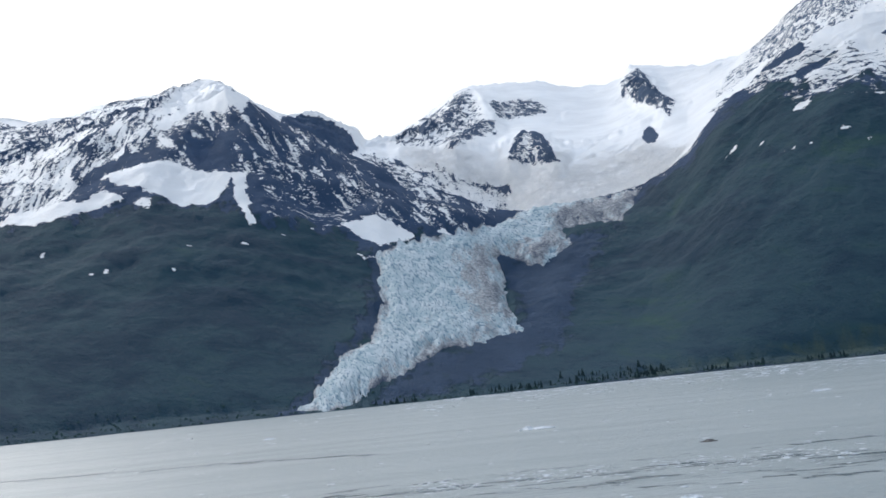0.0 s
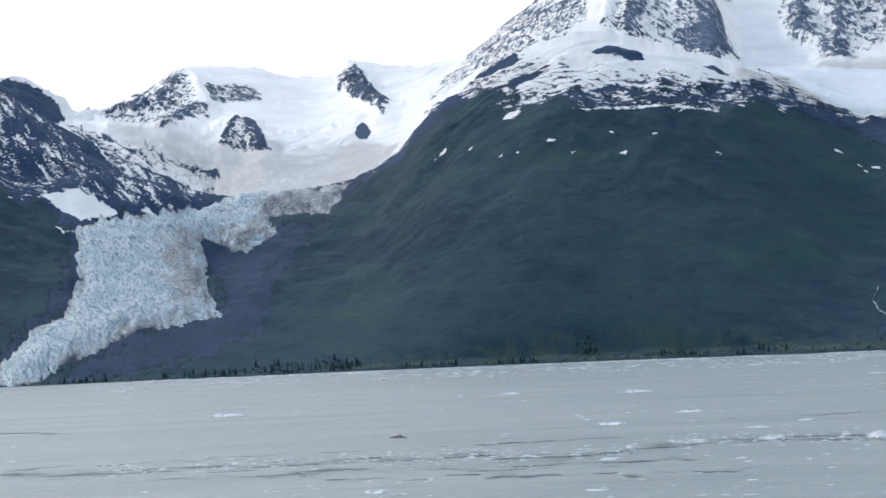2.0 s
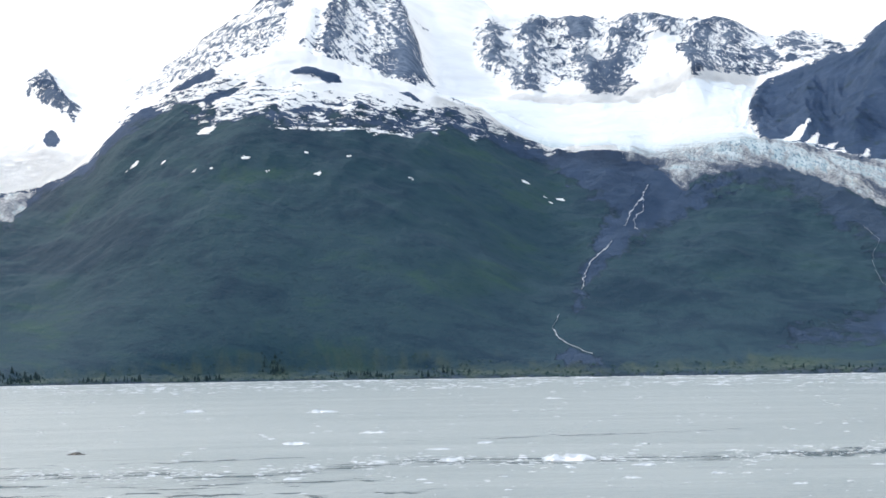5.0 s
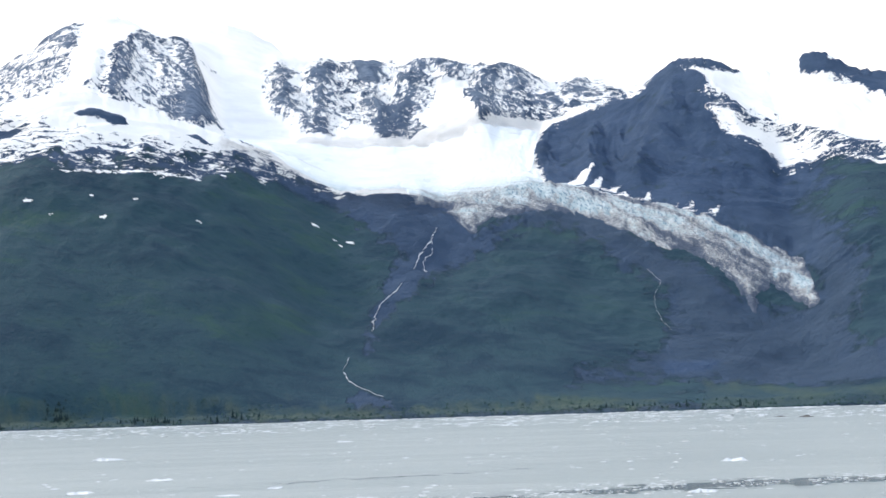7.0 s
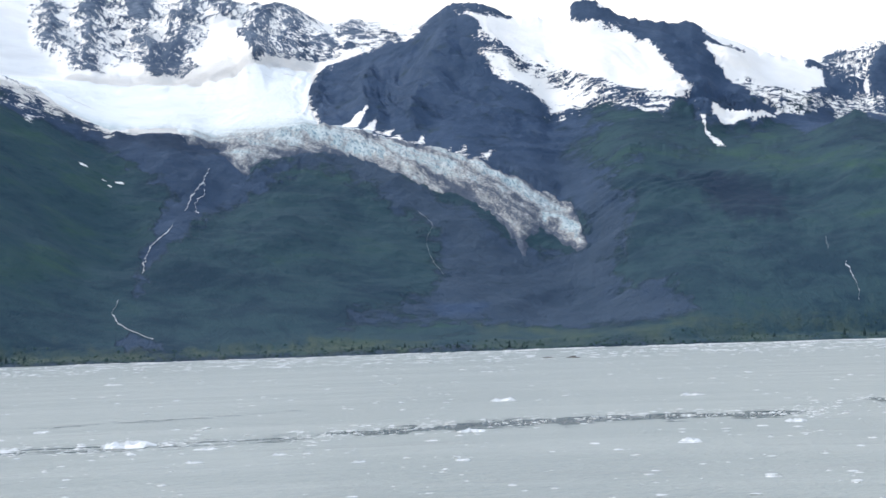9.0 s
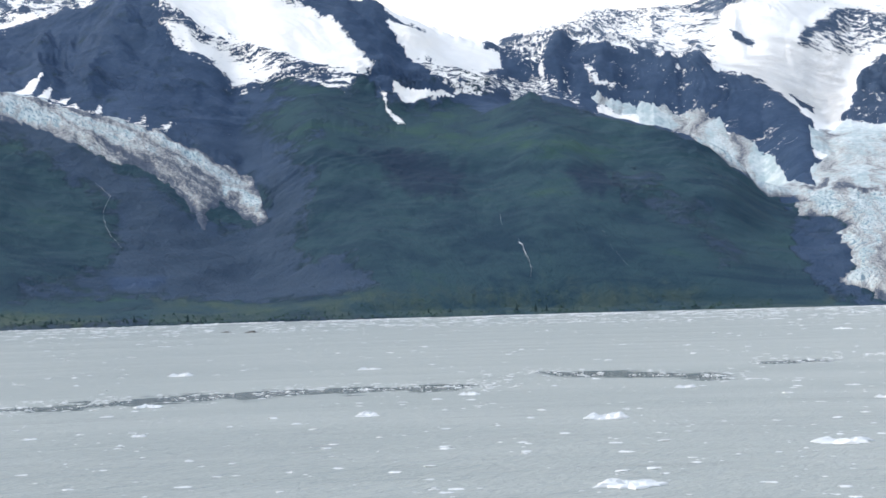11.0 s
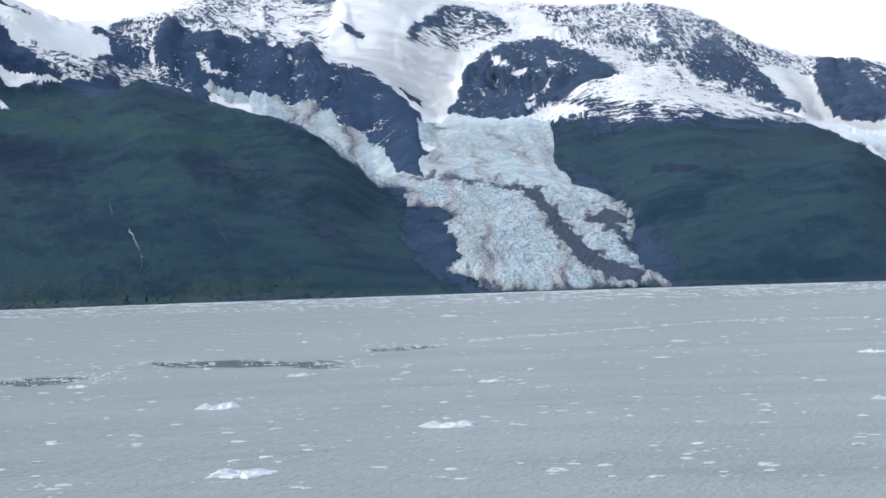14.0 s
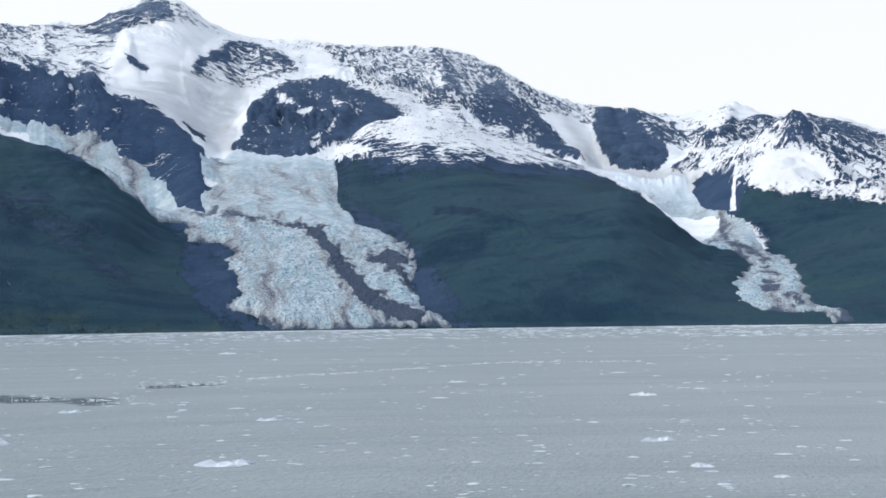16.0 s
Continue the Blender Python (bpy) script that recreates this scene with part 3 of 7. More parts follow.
# sharp ridge lines down the crags, by bearing and way up
ARETES_0 = [[(-7.71, 5.0), (-7.0, 0.961), (-5.7, 0.898), (-4.22, 0.853), (-2.72, 0.796), (-1.01, 0.755)],
    [(-7.71, 5.0), (-9.16, 3.181), (-10.82, 0.954), (-12.45, 0.885), (-13.48, 0.846), (-14.91, 0.786)],
    [(-8.32, 0.96), (-8.71, 0.823), (-8.39, 0.748)],
    [(-6.61, 0.96), (-6.5, 0.851), (-6.0, 0.783)],
    [(-5.25, 2.942), (-4.16, 0.923), (-2.67, 0.854), (-1.17, 0.787)],
    [(-11.42, 0.96), (-11.88, 0.857), (-13.34, 0.782), (-14.74, 0.741)],
    [(1.62, 4.877), (0.82, 4.347), (-0.06, 3.608), (-1.12, 3.342)],
    [(1.62, 4.877), (2.21, 4.097), (0.7, 2.979)],
    [(7.43, 4.937), (7.93, 4.069), (8.53, 2.907)],
    [(3.46, 3.347), (2.78, 2.795)],
    [(3.46, 3.347), (4.37, 2.501)],
    [(17.18, 5.0), (15.57, 4.45), (14.08, 4.313), (12.6, 4.333), (11.54, 4.1)]]
ARETES_1 = [[(18.26, 4.558), (19.01, 3.522), (20.15, 2.658), (21.27, 3.012)],
    [(18.26, 4.558), (17.57, 2.754), (17.41, 2.339)],
    [(19.87, 4.731), (20.38, 3.008), (21.06, 3.047)],
    [(17.08, 3.113), (16.51, 2.452)],
    [(23.32, 4.655), (23.5, 4.02), (24.48, 3.031)],
    [(24.92, 4.643), (24.7, 4.101), (24.68, 3.118)],
    [(26.13, 4.948), (26.71, 4.345), (26.98, 3.106)],
    [(28.75, 4.822), (27.92, 4.258), (27.5, 3.738)],
    [(28.75, 4.822), (29.55, 4.329), (29.94, 3.822)],
    [(31.19, 4.677), (30.35, 3.813), (30.54, 2.753)],
    [(31.19, 4.677), (32.39, 4.5), (33.95, 3.75)],
    [(34.43, 5.0), (33.39, 4.22)],
    [(37.88, 2.949), (36.85, 2.893), (35.21, 2.854), (33.16, 2.792), (32.53, 2.225)],
    [(37.88, 2.949), (37.03, 2.546), (36.38, 2.075), (35.95, 1.463)]]
ARETES_2 = [[(37.88, 2.949), (38.84, 2.549), (39.6, 2.281), (40.38, 2.155)],
    [(34.79, 2.798), (34.36, 2.267), (34.44, 1.437)],
    [(41.88, 2.976), (43.43, 2.885), (45.15, 2.564), (46.26, 2.323), (46.6, 1.69)],
    [(45.56, 2.945), (46.69, 2.841), (47.79, 2.505)],
    [(56.92, 3.024), (56.33, 2.744), (56.02, 2.516)],
    [(56.92, 3.024), (57.79, 2.853), (58.96, 2.877), (60.34, 2.867), (61.32, 2.663)],
    [(54.32, 2.915), (54.11, 2.635), (53.38, 2.456)],
    [(52.8, 4.071), (52.6, 2.641)],
    [(59.94, 4.949), (58.63, 4.823), (57.44, 4.686), (56.07, 4.508)],
    [(59.94, 4.949), (60.83, 4.868), (62.01, 4.919), (63.41, 4.91)],
    [(59.01, 4.356), (58.4, 4.097)],
    [(62.8, 4.795), (61.99, 4.548), (61.18, 4.276)],
    [(62.8, 4.795), (64.0, 4.679), (64.76, 4.552)]]
ARETES_3 = [[(63.97, 4.222), (63.15, 3.587), (62.57, 3.268)],
    [(63.97, 4.222), (64.87, 4.056), (65.76, 3.514)],
    [(67.3, 4.283), (65.97, 3.641), (65.14, 3.149)],
    [(64.99, 4.388), (66.39, 4.273), (68.36, 4.133)],
    [(71.28, 4.987), (72.26, 4.846), (73.63, 4.666), (74.98, 4.21)],
    [(69.87, 4.94), (70.05, 4.648), (70.63, 4.413)],
    [(76.02, 4.92), (75.6, 4.534), (76.36, 4.102)],
    [(76.02, 4.92), (77.18, 4.575), (77.9, 4.161)],
    [(70.83, 4.416), (72.02, 4.311), (73.6, 4.276), (74.78, 4.045)],
    [(82.31, 2.957), (81.24, 4.47), (79.88, 3.849), (78.11, 3.27)]]
ARETES = ARETES_0 + ARETES_1 + ARETES_2 + ARETES_3


_A = np.arange(-62, 132.01, 0.05)


def eased(tables, spread):
    """A table of bearings and values on a fine scale, and the same with its corners rounded off."""
    raw = np.interp(_A, *curve(*tables))
    k = np.exp(-0.5 * (np.arange(-4 * spread, 4 * spread + 0.01, 0.05) / spread) ** 2)
    pad = len(k) // 2
    return raw, np.convolve(np.pad(raw, pad, mode="edge"), k / k.sum(), mode="same")[pad:-pad]


EASED = {"shore": eased((SHORE_R,), 1.0)[1], "r1": eased((FRONT_R,), 1.0)[1], "r2": eased((MIDDLE_R,), 1.0)[1], "r3": eased((SKY_R,), 0.8)[1],
         "h1": eased((HOLLOW,), 0.5)[1], "h2": eased((HOLLOW_2,), 0.5)[1], "swell": eased((SWELL,), 1.0)[1]}
for _key, _tables, _spread in (("z1", (FRONT_WEST, FRONT_DOME, FRONT_SPUR, FRONT_EAST), 0.45), ("z2", (MIDDLE_WEST, MIDDLE_EAST), 0.4),
                               ("z3", (SKY_WEST, SKY_HIGH, SKY_EAST), 0.45)):
    _raw, _soft = eased(_tables, _spread)
    EASED[_key], EASED["d" + _key] = _soft, _raw - _soft


def land_knots(az):
    """Distance and height of shore, front ridge, hollow, middle ridge, hollow, skyline and back foot at these bearings, and the ridges' own notches."""
    def at(key):
        return np.interp(az, _A, EASED[key])

    def rough(n, amp):
        return fbm(az * 2.6, np.full(az.shape, n + 0.5), 6, n, 0.6) * amp
    r0, r1, r2, r3 = at("shore"), at("r1"), at("r2"), at("r3")
    z1, z2, z3 = at("z1"), at("z2"), at("z3")
    e1, e3 = (z1 - EYE[2]) / r1, (z3 - EYE[2]) / r3
    auto = EYE[2] + r2 * (e1 + 0.5 * (e3 - e1))
    w = smooth(20.2, 21.4, az)
    z2 = auto * (1 - w) + z2 * w
    e2 = (z2 - EYE[2]) / r2
    ra, rb = r1 + 0.4 * (r2 - r1), r2 + 0.35 * (r3 - r2)
    h1, h2 = at("h1"), at("h2")
    f1, f2 = np.clip(h1 / 25, 0, 1), np.clip(h2 / 25, 0, 1)
    za = EYE[2] + ra * (e1 + 0.35 * (e2 - e1) * (1 - f1)) - h1
    zb = EYE[2] + rb * (e2 + 0.3 * (e3 - e2) * (1 - f2)) - h2
    rr = np.stack([r0, r1, ra, r2, rb, r3, r3 + 500])
    zz = np.stack([az * 0, z1, za, z2, zb, z3, z3 * 0.25])
    return rr, zz, (at("dz1") + rough(1, 3), at("dz2") * w + rough(2, 6), at("dz3") + rough(3, 7))


def stillness(az, v):
    """1 on broken rock, less on snowfields and where ice has filled the ground up."""
    out = 1 - 0.66 * smooth(0.9, 1.1, v)

    def spread(poly, wide):
        px, pw = [p[0] for p in poly], climb([p[1] for p in poly])
        cols = np.where((az[0] > min(px) - 1) & (az[0] < max(px) + 1))[0]
        rows = np.where((climb(v[:, 0]) > min(pw) - 1) & (climb(v[:, 0]) < max(pw) + 1))[0]
        if not len(cols) or not len(rows):
            return None, None
        box = (slice(rows[0], rows[-1] + 1), slice(cols[0], cols[-1] + 1))
        return box, smooth(-wide, wide * 0.7, inside(poly, az[box], v[box]))
    for poly in (CRAG_0, CRAG_1, CRAG_2, CRAG_3, CRAG_4, CRAG_5, CRAG_6, CRAG_7, CRAG_8, CRAG_9, CRAG_10, CRAG_11, CRAG_12, CRAG_13, CRAG_14, CRAG_15, CRAG_16, CRAG_17, CRAG_18):
        box, share = spread(poly, 0.35)
        if box:
            out[box] = np.maximum(out[box], share)
    for poly, least in ((FIRST_ICE, 0.15), (HANGING_ICE, 0.12), (TWIN_ICE, 0.12), (FAR_ICE, 0.12), (ICEFALL_BASIN, 0.2), (HIGH_SNOW, 0.2),
                        (SPUR_SHELF, 0.2), (HILL_SHELF, 0.2), (CORNER_SHELF, 0.2), (HILL_CAP, 0.3)):
        box, share = spread(poly, 0.35)
        if box:
            out[box] = np.minimum(out[box], 1 - (1 - least) * share)
    return out


def aretes(az, v):
    """The rise of the ridge lines over the ground: a sharp crest with straight flanks, higher up the mountain taller."""
    out, w, rows = np.zeros(az.shape), climb(v), climb(v[:, 0])
    for n, line in enumerate(ARETES):
        px, pw = [p[0] for p in line], climb([p[1] for p in line])
        cols = np.where((az[0] > min(px) - 1.1) & (az[0] < max(px) + 1.1))[0]
        ups = np.where((rows > min(pw) - 1) & (rows < max(pw) + 1))[0]
        if not len(cols) or not len(ups):
            continue
        box = (slice(ups[0], ups[-1] + 1), slice(cols[0], cols[-1] + 1))
        qa, qw = az[box], w[box]
        qa = qa + 0.22 * fbm(qa * 1.6, qw * 1.6, 4, 90 + n, 0.6)
        rise = np.zeros(qa.shape)
        for i in range(len(line) - 1):
            dx, dy = px[i + 1] - px[i], pw[i + 1] - pw[i]
            t = np.clip(((qa - px[i]) * dx + (qw - pw[i]) * dy) / (dx * dx + dy * dy + 1e-9), 0, 1)
            d = np.hypot(qa - px[i] - t * dx, 0.8 * (qw - pw[i] - t * dy))
            s = (i + t) / (len(line) - 1)
            tall = 23 * np.minimum(1.0, 0.35 + 2.2 * s) * (1 - 0.45 * s)
            rise = np.maximum(rise, tall * np.clip(1 - d / 0.7, 0, 1) ** 1.2)
        out[box] = np.maximum(out[box], rise)
    return out * (0.45 + 0.55 * smooth(0.9, 1.5, v)) * (1 - 0.8 * smooth(4.75, 5.0, v))


def land(az, v):
    """x, y, z of the ground for bearing az and place v on the way up: 0 shore, 1 front ridge, 3 middle ridge, 5 skyline, 6 back."""
    rr, zz, notch = land_knots(az[0])
    vv = v[:, 0]
    p = np.interp(az[0], _A, EASED["swell"])
    out_r, out_z = np.zeros(az.shape), np.zeros(az.shape)
    for k in range(6):
        rows = np.where((vv >= k) & ((vv < k + 1) | (k == 5)))[0]
        if not len(rows):
            continue
        s = np.clip(vv[rows] - k, 0, 1)[:, None]
        r = rr[k] + (rr[k + 1] - rr[k]) * s
        if k == 0:
            r = r + fbm(az[0] * 0.8, az[0] * 0 + 3.3, 4, 5) * 22 * np.exp(-s / 0.03)
            apron = 0.03 * smooth(0, 0.1, s)
            z = zz[1] * (apron + 0.97 * np.clip((s - 0.06) / 0.94, 0, 1) ** p) + 1.2 * smooth(0, 0.01, s)
        else:
            z = zz[k] + (zz[k + 1] - zz[k]) * s
        out_r[rows], out_z[rows] = r, z
    for d, k, wide in zip(notch, (1, 3, 5), (0.06, 0.10, 0.08)):
        out_z += d * np.exp(-((v - k) / wide) ** 2)
    # gullies, ribs and hummocks
    a = np.radians(az)
    x, y = out_r * np.sin(a), out_r * np.cos(a)
    across = a * 2000
    rib = fbm(across / 130 + 0.9 * fbm(x / 260, y / 260, 3, 3), v * 3.1 + across / 900, 4, 11, 0.48, True)
    low = fbm(across / 170 + 0.9 * fbm(x / 260, y / 260, 2, 3), v * 2.4 + across / 700, 2, 12, 0.5, True)
    up = 360 * np.minimum(v, 3.0) + 150 * np.maximum(v - 3.0, 0.0)
    side = perlin(x / 700, y / 700, 41)
    lean = np.where(side > 0, 1.0, -1.0) * smooth(0.02, 0.12, np.abs(side))
    arete = fbm((across + 0.55 * lean * up) / 66 + 0.6 * perlin(x / 130, y / 130, 42), (up - 0.2 * across) / 190, 3, 43, 0.46, True)
    hum = fbm(x / 140, y / 140, 6, 21, 0.52)
    front = smooth(0.03, 0.5, v) * (1 - smooth(0.9, 1.05, v))
    back = smooth(1.0, 1.7, v) * (1 - smooth(4.85, 5.0, v))
    edge = 1 - 0.75 * np.exp(-((v - 1) / 0.06) ** 2) - 0.6 * np.exp(-((v - 3) / 0.3) ** 2) - 0.5 * np.exp(-((v - 5) / 0.5) ** 2)
    crag = 0.45 + 0.9 * smooth(-0.15, 0.35, fbm(x / 420, y / 420, 2, 31))
    out_z = out_z + stillness(az, v) * (front * (low * 5 + hum * 12 + smooth(0.55, 0.85, v) * arete * 5) + back * crag * (rib * 12 + arete * 17 + hum * 15)) * edge + smooth(0.004, 0.02, v) * (1 - smooth(0.02, 0.2, v)) * hum * 5
    return x, y, out_z + aretes(az, v)
# ======== end of the lie of the land ========

# ======== the ground ========
def bearings(step):
    return np.concatenate([np.arange(-60, -18, 1.5), np.arange(-18, 88, step), np.arange(88, 131, 1.5)])


def ways_up(n):
    return np.concatenate([np.linspace(k, k + 1, m, endpoint=False) for k, m in enumerate(n)] + [[6.0]])


AZ, VV = np.meshgrid(bearings(0.068), ways_up((210, 52, 80, 44, 130, 4)))
GX, GY, GZ = land(AZ, VV)


def blurred(z, rows, cols):
    """The sheet's heights averaged over a window of rows and columns."""
    for axis, n in ((0, rows), (1, cols)):
        pad = [(n, n) if a == axis else (0, 0) for a in (0, 1)]
        c = np.cumsum(np.pad(z, pad, mode="edge"), axis)
        z = (np.take(c, np.arange(2 * n, c.shape[axis]), axis) - np.take(c, np.arange(0, c.shape[axis] - 2 * n), axis)) / (2 * n)
    return z


COVER = {"snow": 0.95 * smooth(0.93, 1.1, VV), "rock": smooth(0.85, 1.0, VV), "debris": 0.2 * smooth(2.6, 3.4, VV), "lush_lit": 0 * VV + 0.5,
         "bedded": 0.9 - 0.75 * smooth(1.4, 2.7, VV), "cracked": 0 * VV, "hazed": 0.05 * smooth(2.6, 3.6, VV),
         "grass": 0 * VV, "thicket": 0 * VV, "coarse": 0.85 * (1 - smooth(1.4, 2.6, VV)), "lean": np.clip(3.0 * fbm(GX / 330, GY / 330, 2, 41), -1, 1), "across": np.radians(AZ) * np.interp(AZ, _A, EASED["r2"]), "uphill": 0 * VV}
EVEN = blurred(GZ, 9, 60)
COVER["uphill"][1:] = np.cumsum(np.maximum(np.diff(EVEN, axis=0), 0) + 0.12 * np.hypot(np.diff(GX, axis=0), np.diff(GY, axis=0)), 0)
COVER["uphill"] = blurred(COVER["uphill"], 3, 40)
WARP = fbm(COVER["across"] / 26, COVER["uphill"] / 26, 5, 61, 0.65) * (0.4 - 0.15 * smooth(0.95, 1.15, VV))


def patch(what, poly, soft=0.25, **values):
    """Lays snow, bare rock, debris, growth, painted haze or shade over one ground patch."""
    px, pw = [p[0] for p in poly], climb([p[1] for p in poly])
    near = (AZ > min(px) - 2 * soft - 0.4) & (AZ < max(px) + 2 * soft + 0.4)
    rows = (climb(VV[:, 0]) > min(pw) - 2 * soft - 0.4) & (climb(VV[:, 0]) < max(pw) + 2 * soft + 0.4)
    r0, r1 = np.where(rows)[0][[0, -1]]
    c0, c1 = np.where(near[0])[0][[0, -1]]
    box = (slice(r0, r1 + 1), slice(c0, c1 + 1))
    share = smooth(-soft, soft, inside(poly, AZ[box], VV[box]) + WARP[box] * min(1.0, soft * 3))
    for key, value in values.items():
        COVER[key][box] += (value - COVER[key][box]) * share


patch("east high range", [(50.61, 5.000), (53.33, 5.000), (58.08, 5.000), (60.12, 5.000), (63.29, 5.000), (71.31, 5.000), (75.19, 5.000),
    (80.30, 4.947), (80.24, 4.126), (75.14, 4.665), (69.23, 4.277), (64.82, 4.423), (61.21, 4.362), (57.98, 3.542),
    (53.28, 2.960)], snow=0.78, rock=1, soft=0.4)
patch("spur green shelf", [(40.76, 1.039), (41.39, 1.807), (42.22, 2.183), (44.02, 2.000), (46.42, 1.937), (48.04, 2.110), (50.46, 2.346),
    (50.84, 2.249), (52.05, 2.354), (53.04, 0.960), (54.02, 0.946), (51.81, 0.722), (49.79, 0.812), (46.76, 0.873),
    (43.76, 0.923)], snow=0.0, rock=0.25, soft=0.25)
patch("spur debris wall", [(38.88, 0.992), (39.66, 1.045), (41.86, 1.632), (43.70, 0.752), (43.45, 0.588), (42.12, 0.757),
    (41.38, 0.921)], snow=0.0, rock=0.9, debris=0.4, soft=0.7)
patch("hill green shelf", [(65.83, 2.823), (67.54, 2.541), (69.14, 2.367), (72.72, 2.444), (75.63, 2.860), (76.96, 2.589), (77.51, 0.850),
    (75.00, 0.826), (73.04, 0.862), (71.05, 0.853), (69.22, 0.820), (68.21, 0.939), (66.62, 0.963),
    (65.98, 2.043)], snow=0.0, rock=0.1, soft=0.2)
patch("corner green shelf", [(80.16, 2.039), (80.95, 2.269), (83.26, 2.051), (85.30, 1.707), (87.74, 1.724), (87.70, 0.735), (85.27, 0.873),
    (83.60, 0.855), (82.64, 0.798), (81.78, 0.902), (81.03, 1.686)], snow=0.0, rock=0.1, soft=0.3)
patch("west upper slopes", [(-12.91, 0.625), (-12.17, 0.630), (-10.91, 0.619), (-9.92, 0.617), (-9.18, 0.607), (-8.43, 0.606), (-7.55, 0.599),
    (-6.43, 0.571), (-5.93, 0.566), (-4.78, 0.617), (-3.66, 0.630), (-2.92, 0.607), (-2.29, 0.596), (-1.61, 0.682), (0.35, 0.774),
    (1.67, 0.858), (2.88, 0.969), (1.77, 2.284), (-0.14, 2.456), (-1.41, 0.993), (-2.26, 2.826), (-3.92, 0.985), (-5.12, 2.937), (-5.87, 0.993),
    (-6.73, 2.540), (-7.61, 2.933), (-8.53, 2.569), (-10.19, 0.955), (-11.46, 0.952), (-13.94, 2.902), (-16.95, 2.972), (-17.12, 0.726),
    (-14.73, 0.687)], snow=0.1, rock=1, soft=0.3)
patch("far peak west", [(-16.93, 4.058), (-14.87, 4.520), (-13.42, 3.794), (-12.68, 3.039), (-11.91, 4.494), (-11.03, 5.000), (-9.91, 3.976),
    (-9.79, 2.636), (-10.45, 0.943), (-11.21, 0.968), (-11.98, 0.908), (-12.74, 0.936), (-13.51, 0.890),
    (-17.00, 2.556)], snow=0.5, rock=1, soft=0.1)
patch("summit snow", [(-9.64, 4.757), (-9.12, 5.000), (-8.46, 5.000), (-7.69, 5.000), (-6.98, 2.432), (-7.63, 0.994), (-8.54, 0.983),
    (-10.20, 0.934), (-10.45, 0.943)], snow=0.7, rock=1, soft=0.1)
patch("west snowy ridge", [(-12.76, 0.877), (-11.99, 0.889), (-11.21, 0.968), (-10.09, 0.919), (-8.53, 0.990), (-7.62, 2.876), (-6.73, 2.509),
    (-5.87, 0.985), (-5.14, 0.989), (-4.19, 0.942), (-3.18, 0.958), (-2.68, 0.962), (-3.97, 0.879), (-5.09, 0.879), (-5.75, 0.811),
    (-6.24, 0.804), (-7.02, 0.763), (-7.22, 0.825), (-7.80, 0.920), (-8.29, 0.968), (-8.75, 0.839), (-9.38, 0.822), (-10.12, 0.862),
    (-10.28, 0.803), (-11.13, 0.875), (-12.05, 0.814), (-12.45, 0.792)], snow=0.66, soft=0.12)
patch("west ridge crest", [(-11.21, 0.968), (-10.09, 0.916), (-8.54, 0.978), (-7.63, 0.987), (-6.74, 2.502), (-5.87, 0.985), (-6.40, 0.919),
    (-7.15, 0.934), (-8.02, 0.970), (-8.71, 0.929), (-9.35, 0.877), (-10.22, 0.896)], snow=0.97, soft=0.06)
patch("west broken flank", [(-7.22, 0.825), (-6.24, 0.804), (-5.24, 0.821), (-4.01, 0.824), (-2.10, 0.860), (-0.85, 0.878), (-1.49, 0.856),
    (-3.03, 0.803), (-4.79, 0.760), (-5.83, 0.693), (-6.80, 0.737)], snow=0.36, soft=0.15)
patch("west column", [(-16.99, 2.669), (-15.20, 2.544), (-13.49, 0.955), (-12.15, 0.860), (-12.05, 0.814), (-12.25, 0.692), (-12.57, 0.787),
    (-13.56, 0.807), (-15.28, 0.816), (-17.05, 0.862)], snow=0.5, soft=0.12)
patch("cirque snow", [(-11.77, 0.748), (-10.96, 0.735), (-9.82, 0.736), (-9.31, 0.753), (-8.70, 0.726), (-8.47, 0.703), (-7.69, 0.709),
    (-7.20, 0.699), (-7.50, 0.647), (-7.90, 0.617), (-8.54, 0.615), (-9.29, 0.621), (-9.90, 0.653), (-10.86, 0.689),
    (-11.48, 0.706)], snow=1.0, soft=0.07)
patch("snow ledge", [(-14.36, 0.718), (-12.88, 0.663), (-12.38, 0.662), (-11.86, 0.697), (-11.73, 0.720), (-11.51, 0.675), (-11.01, 0.655),
    (-11.15, 0.635), (-11.79, 0.638), (-12.53, 0.644), (-13.65, 0.633)], snow=0.9, soft=0.07)
patch("snow ledge low", [(-10.79, 0.629), (-10.09, 0.630), (-10.20, 0.587), (-10.55, 0.610)], snow=0.75, soft=0.05)
patch("west couloir", [(-7.20, 0.709), (-6.69, 0.719), (-6.86, 0.646), (-6.58, 0.609), (-6.90, 0.607), (-7.17, 0.644)], snow=0.95, soft=0.05)
patch("couloir scrap", [(-6.80, 0.583), (-6.67, 0.579), (-6.50, 0.558), (-6.70, 0.555)], snow=1.0, soft=0.03)
patch("flank scrap", [(-6.32, 0.699), (-5.79, 0.758), (-5.55, 0.746), (-5.83, 0.698), (-6.21, 0.689)], snow=0.7, soft=0.05)
patch("flank bit", [(-5.99, 0.653), (-5.48, 0.680), (-5.29, 0.680), (-5.75, 0.632)], snow=0.9, soft=0.03)
patch("flank bit low", [(-6.10, 0.589), (-5.39, 0.611), (-5.34, 0.605), (-5.79, 0.588)], snow=0.9, soft=0.03)
patch("flank streak", [(-5.12, 0.847), (-4.50, 0.854), (-3.78, 0.803), (-4.14, 0.807), (-4.75, 0.816)], snow=0.95, soft=0.04)
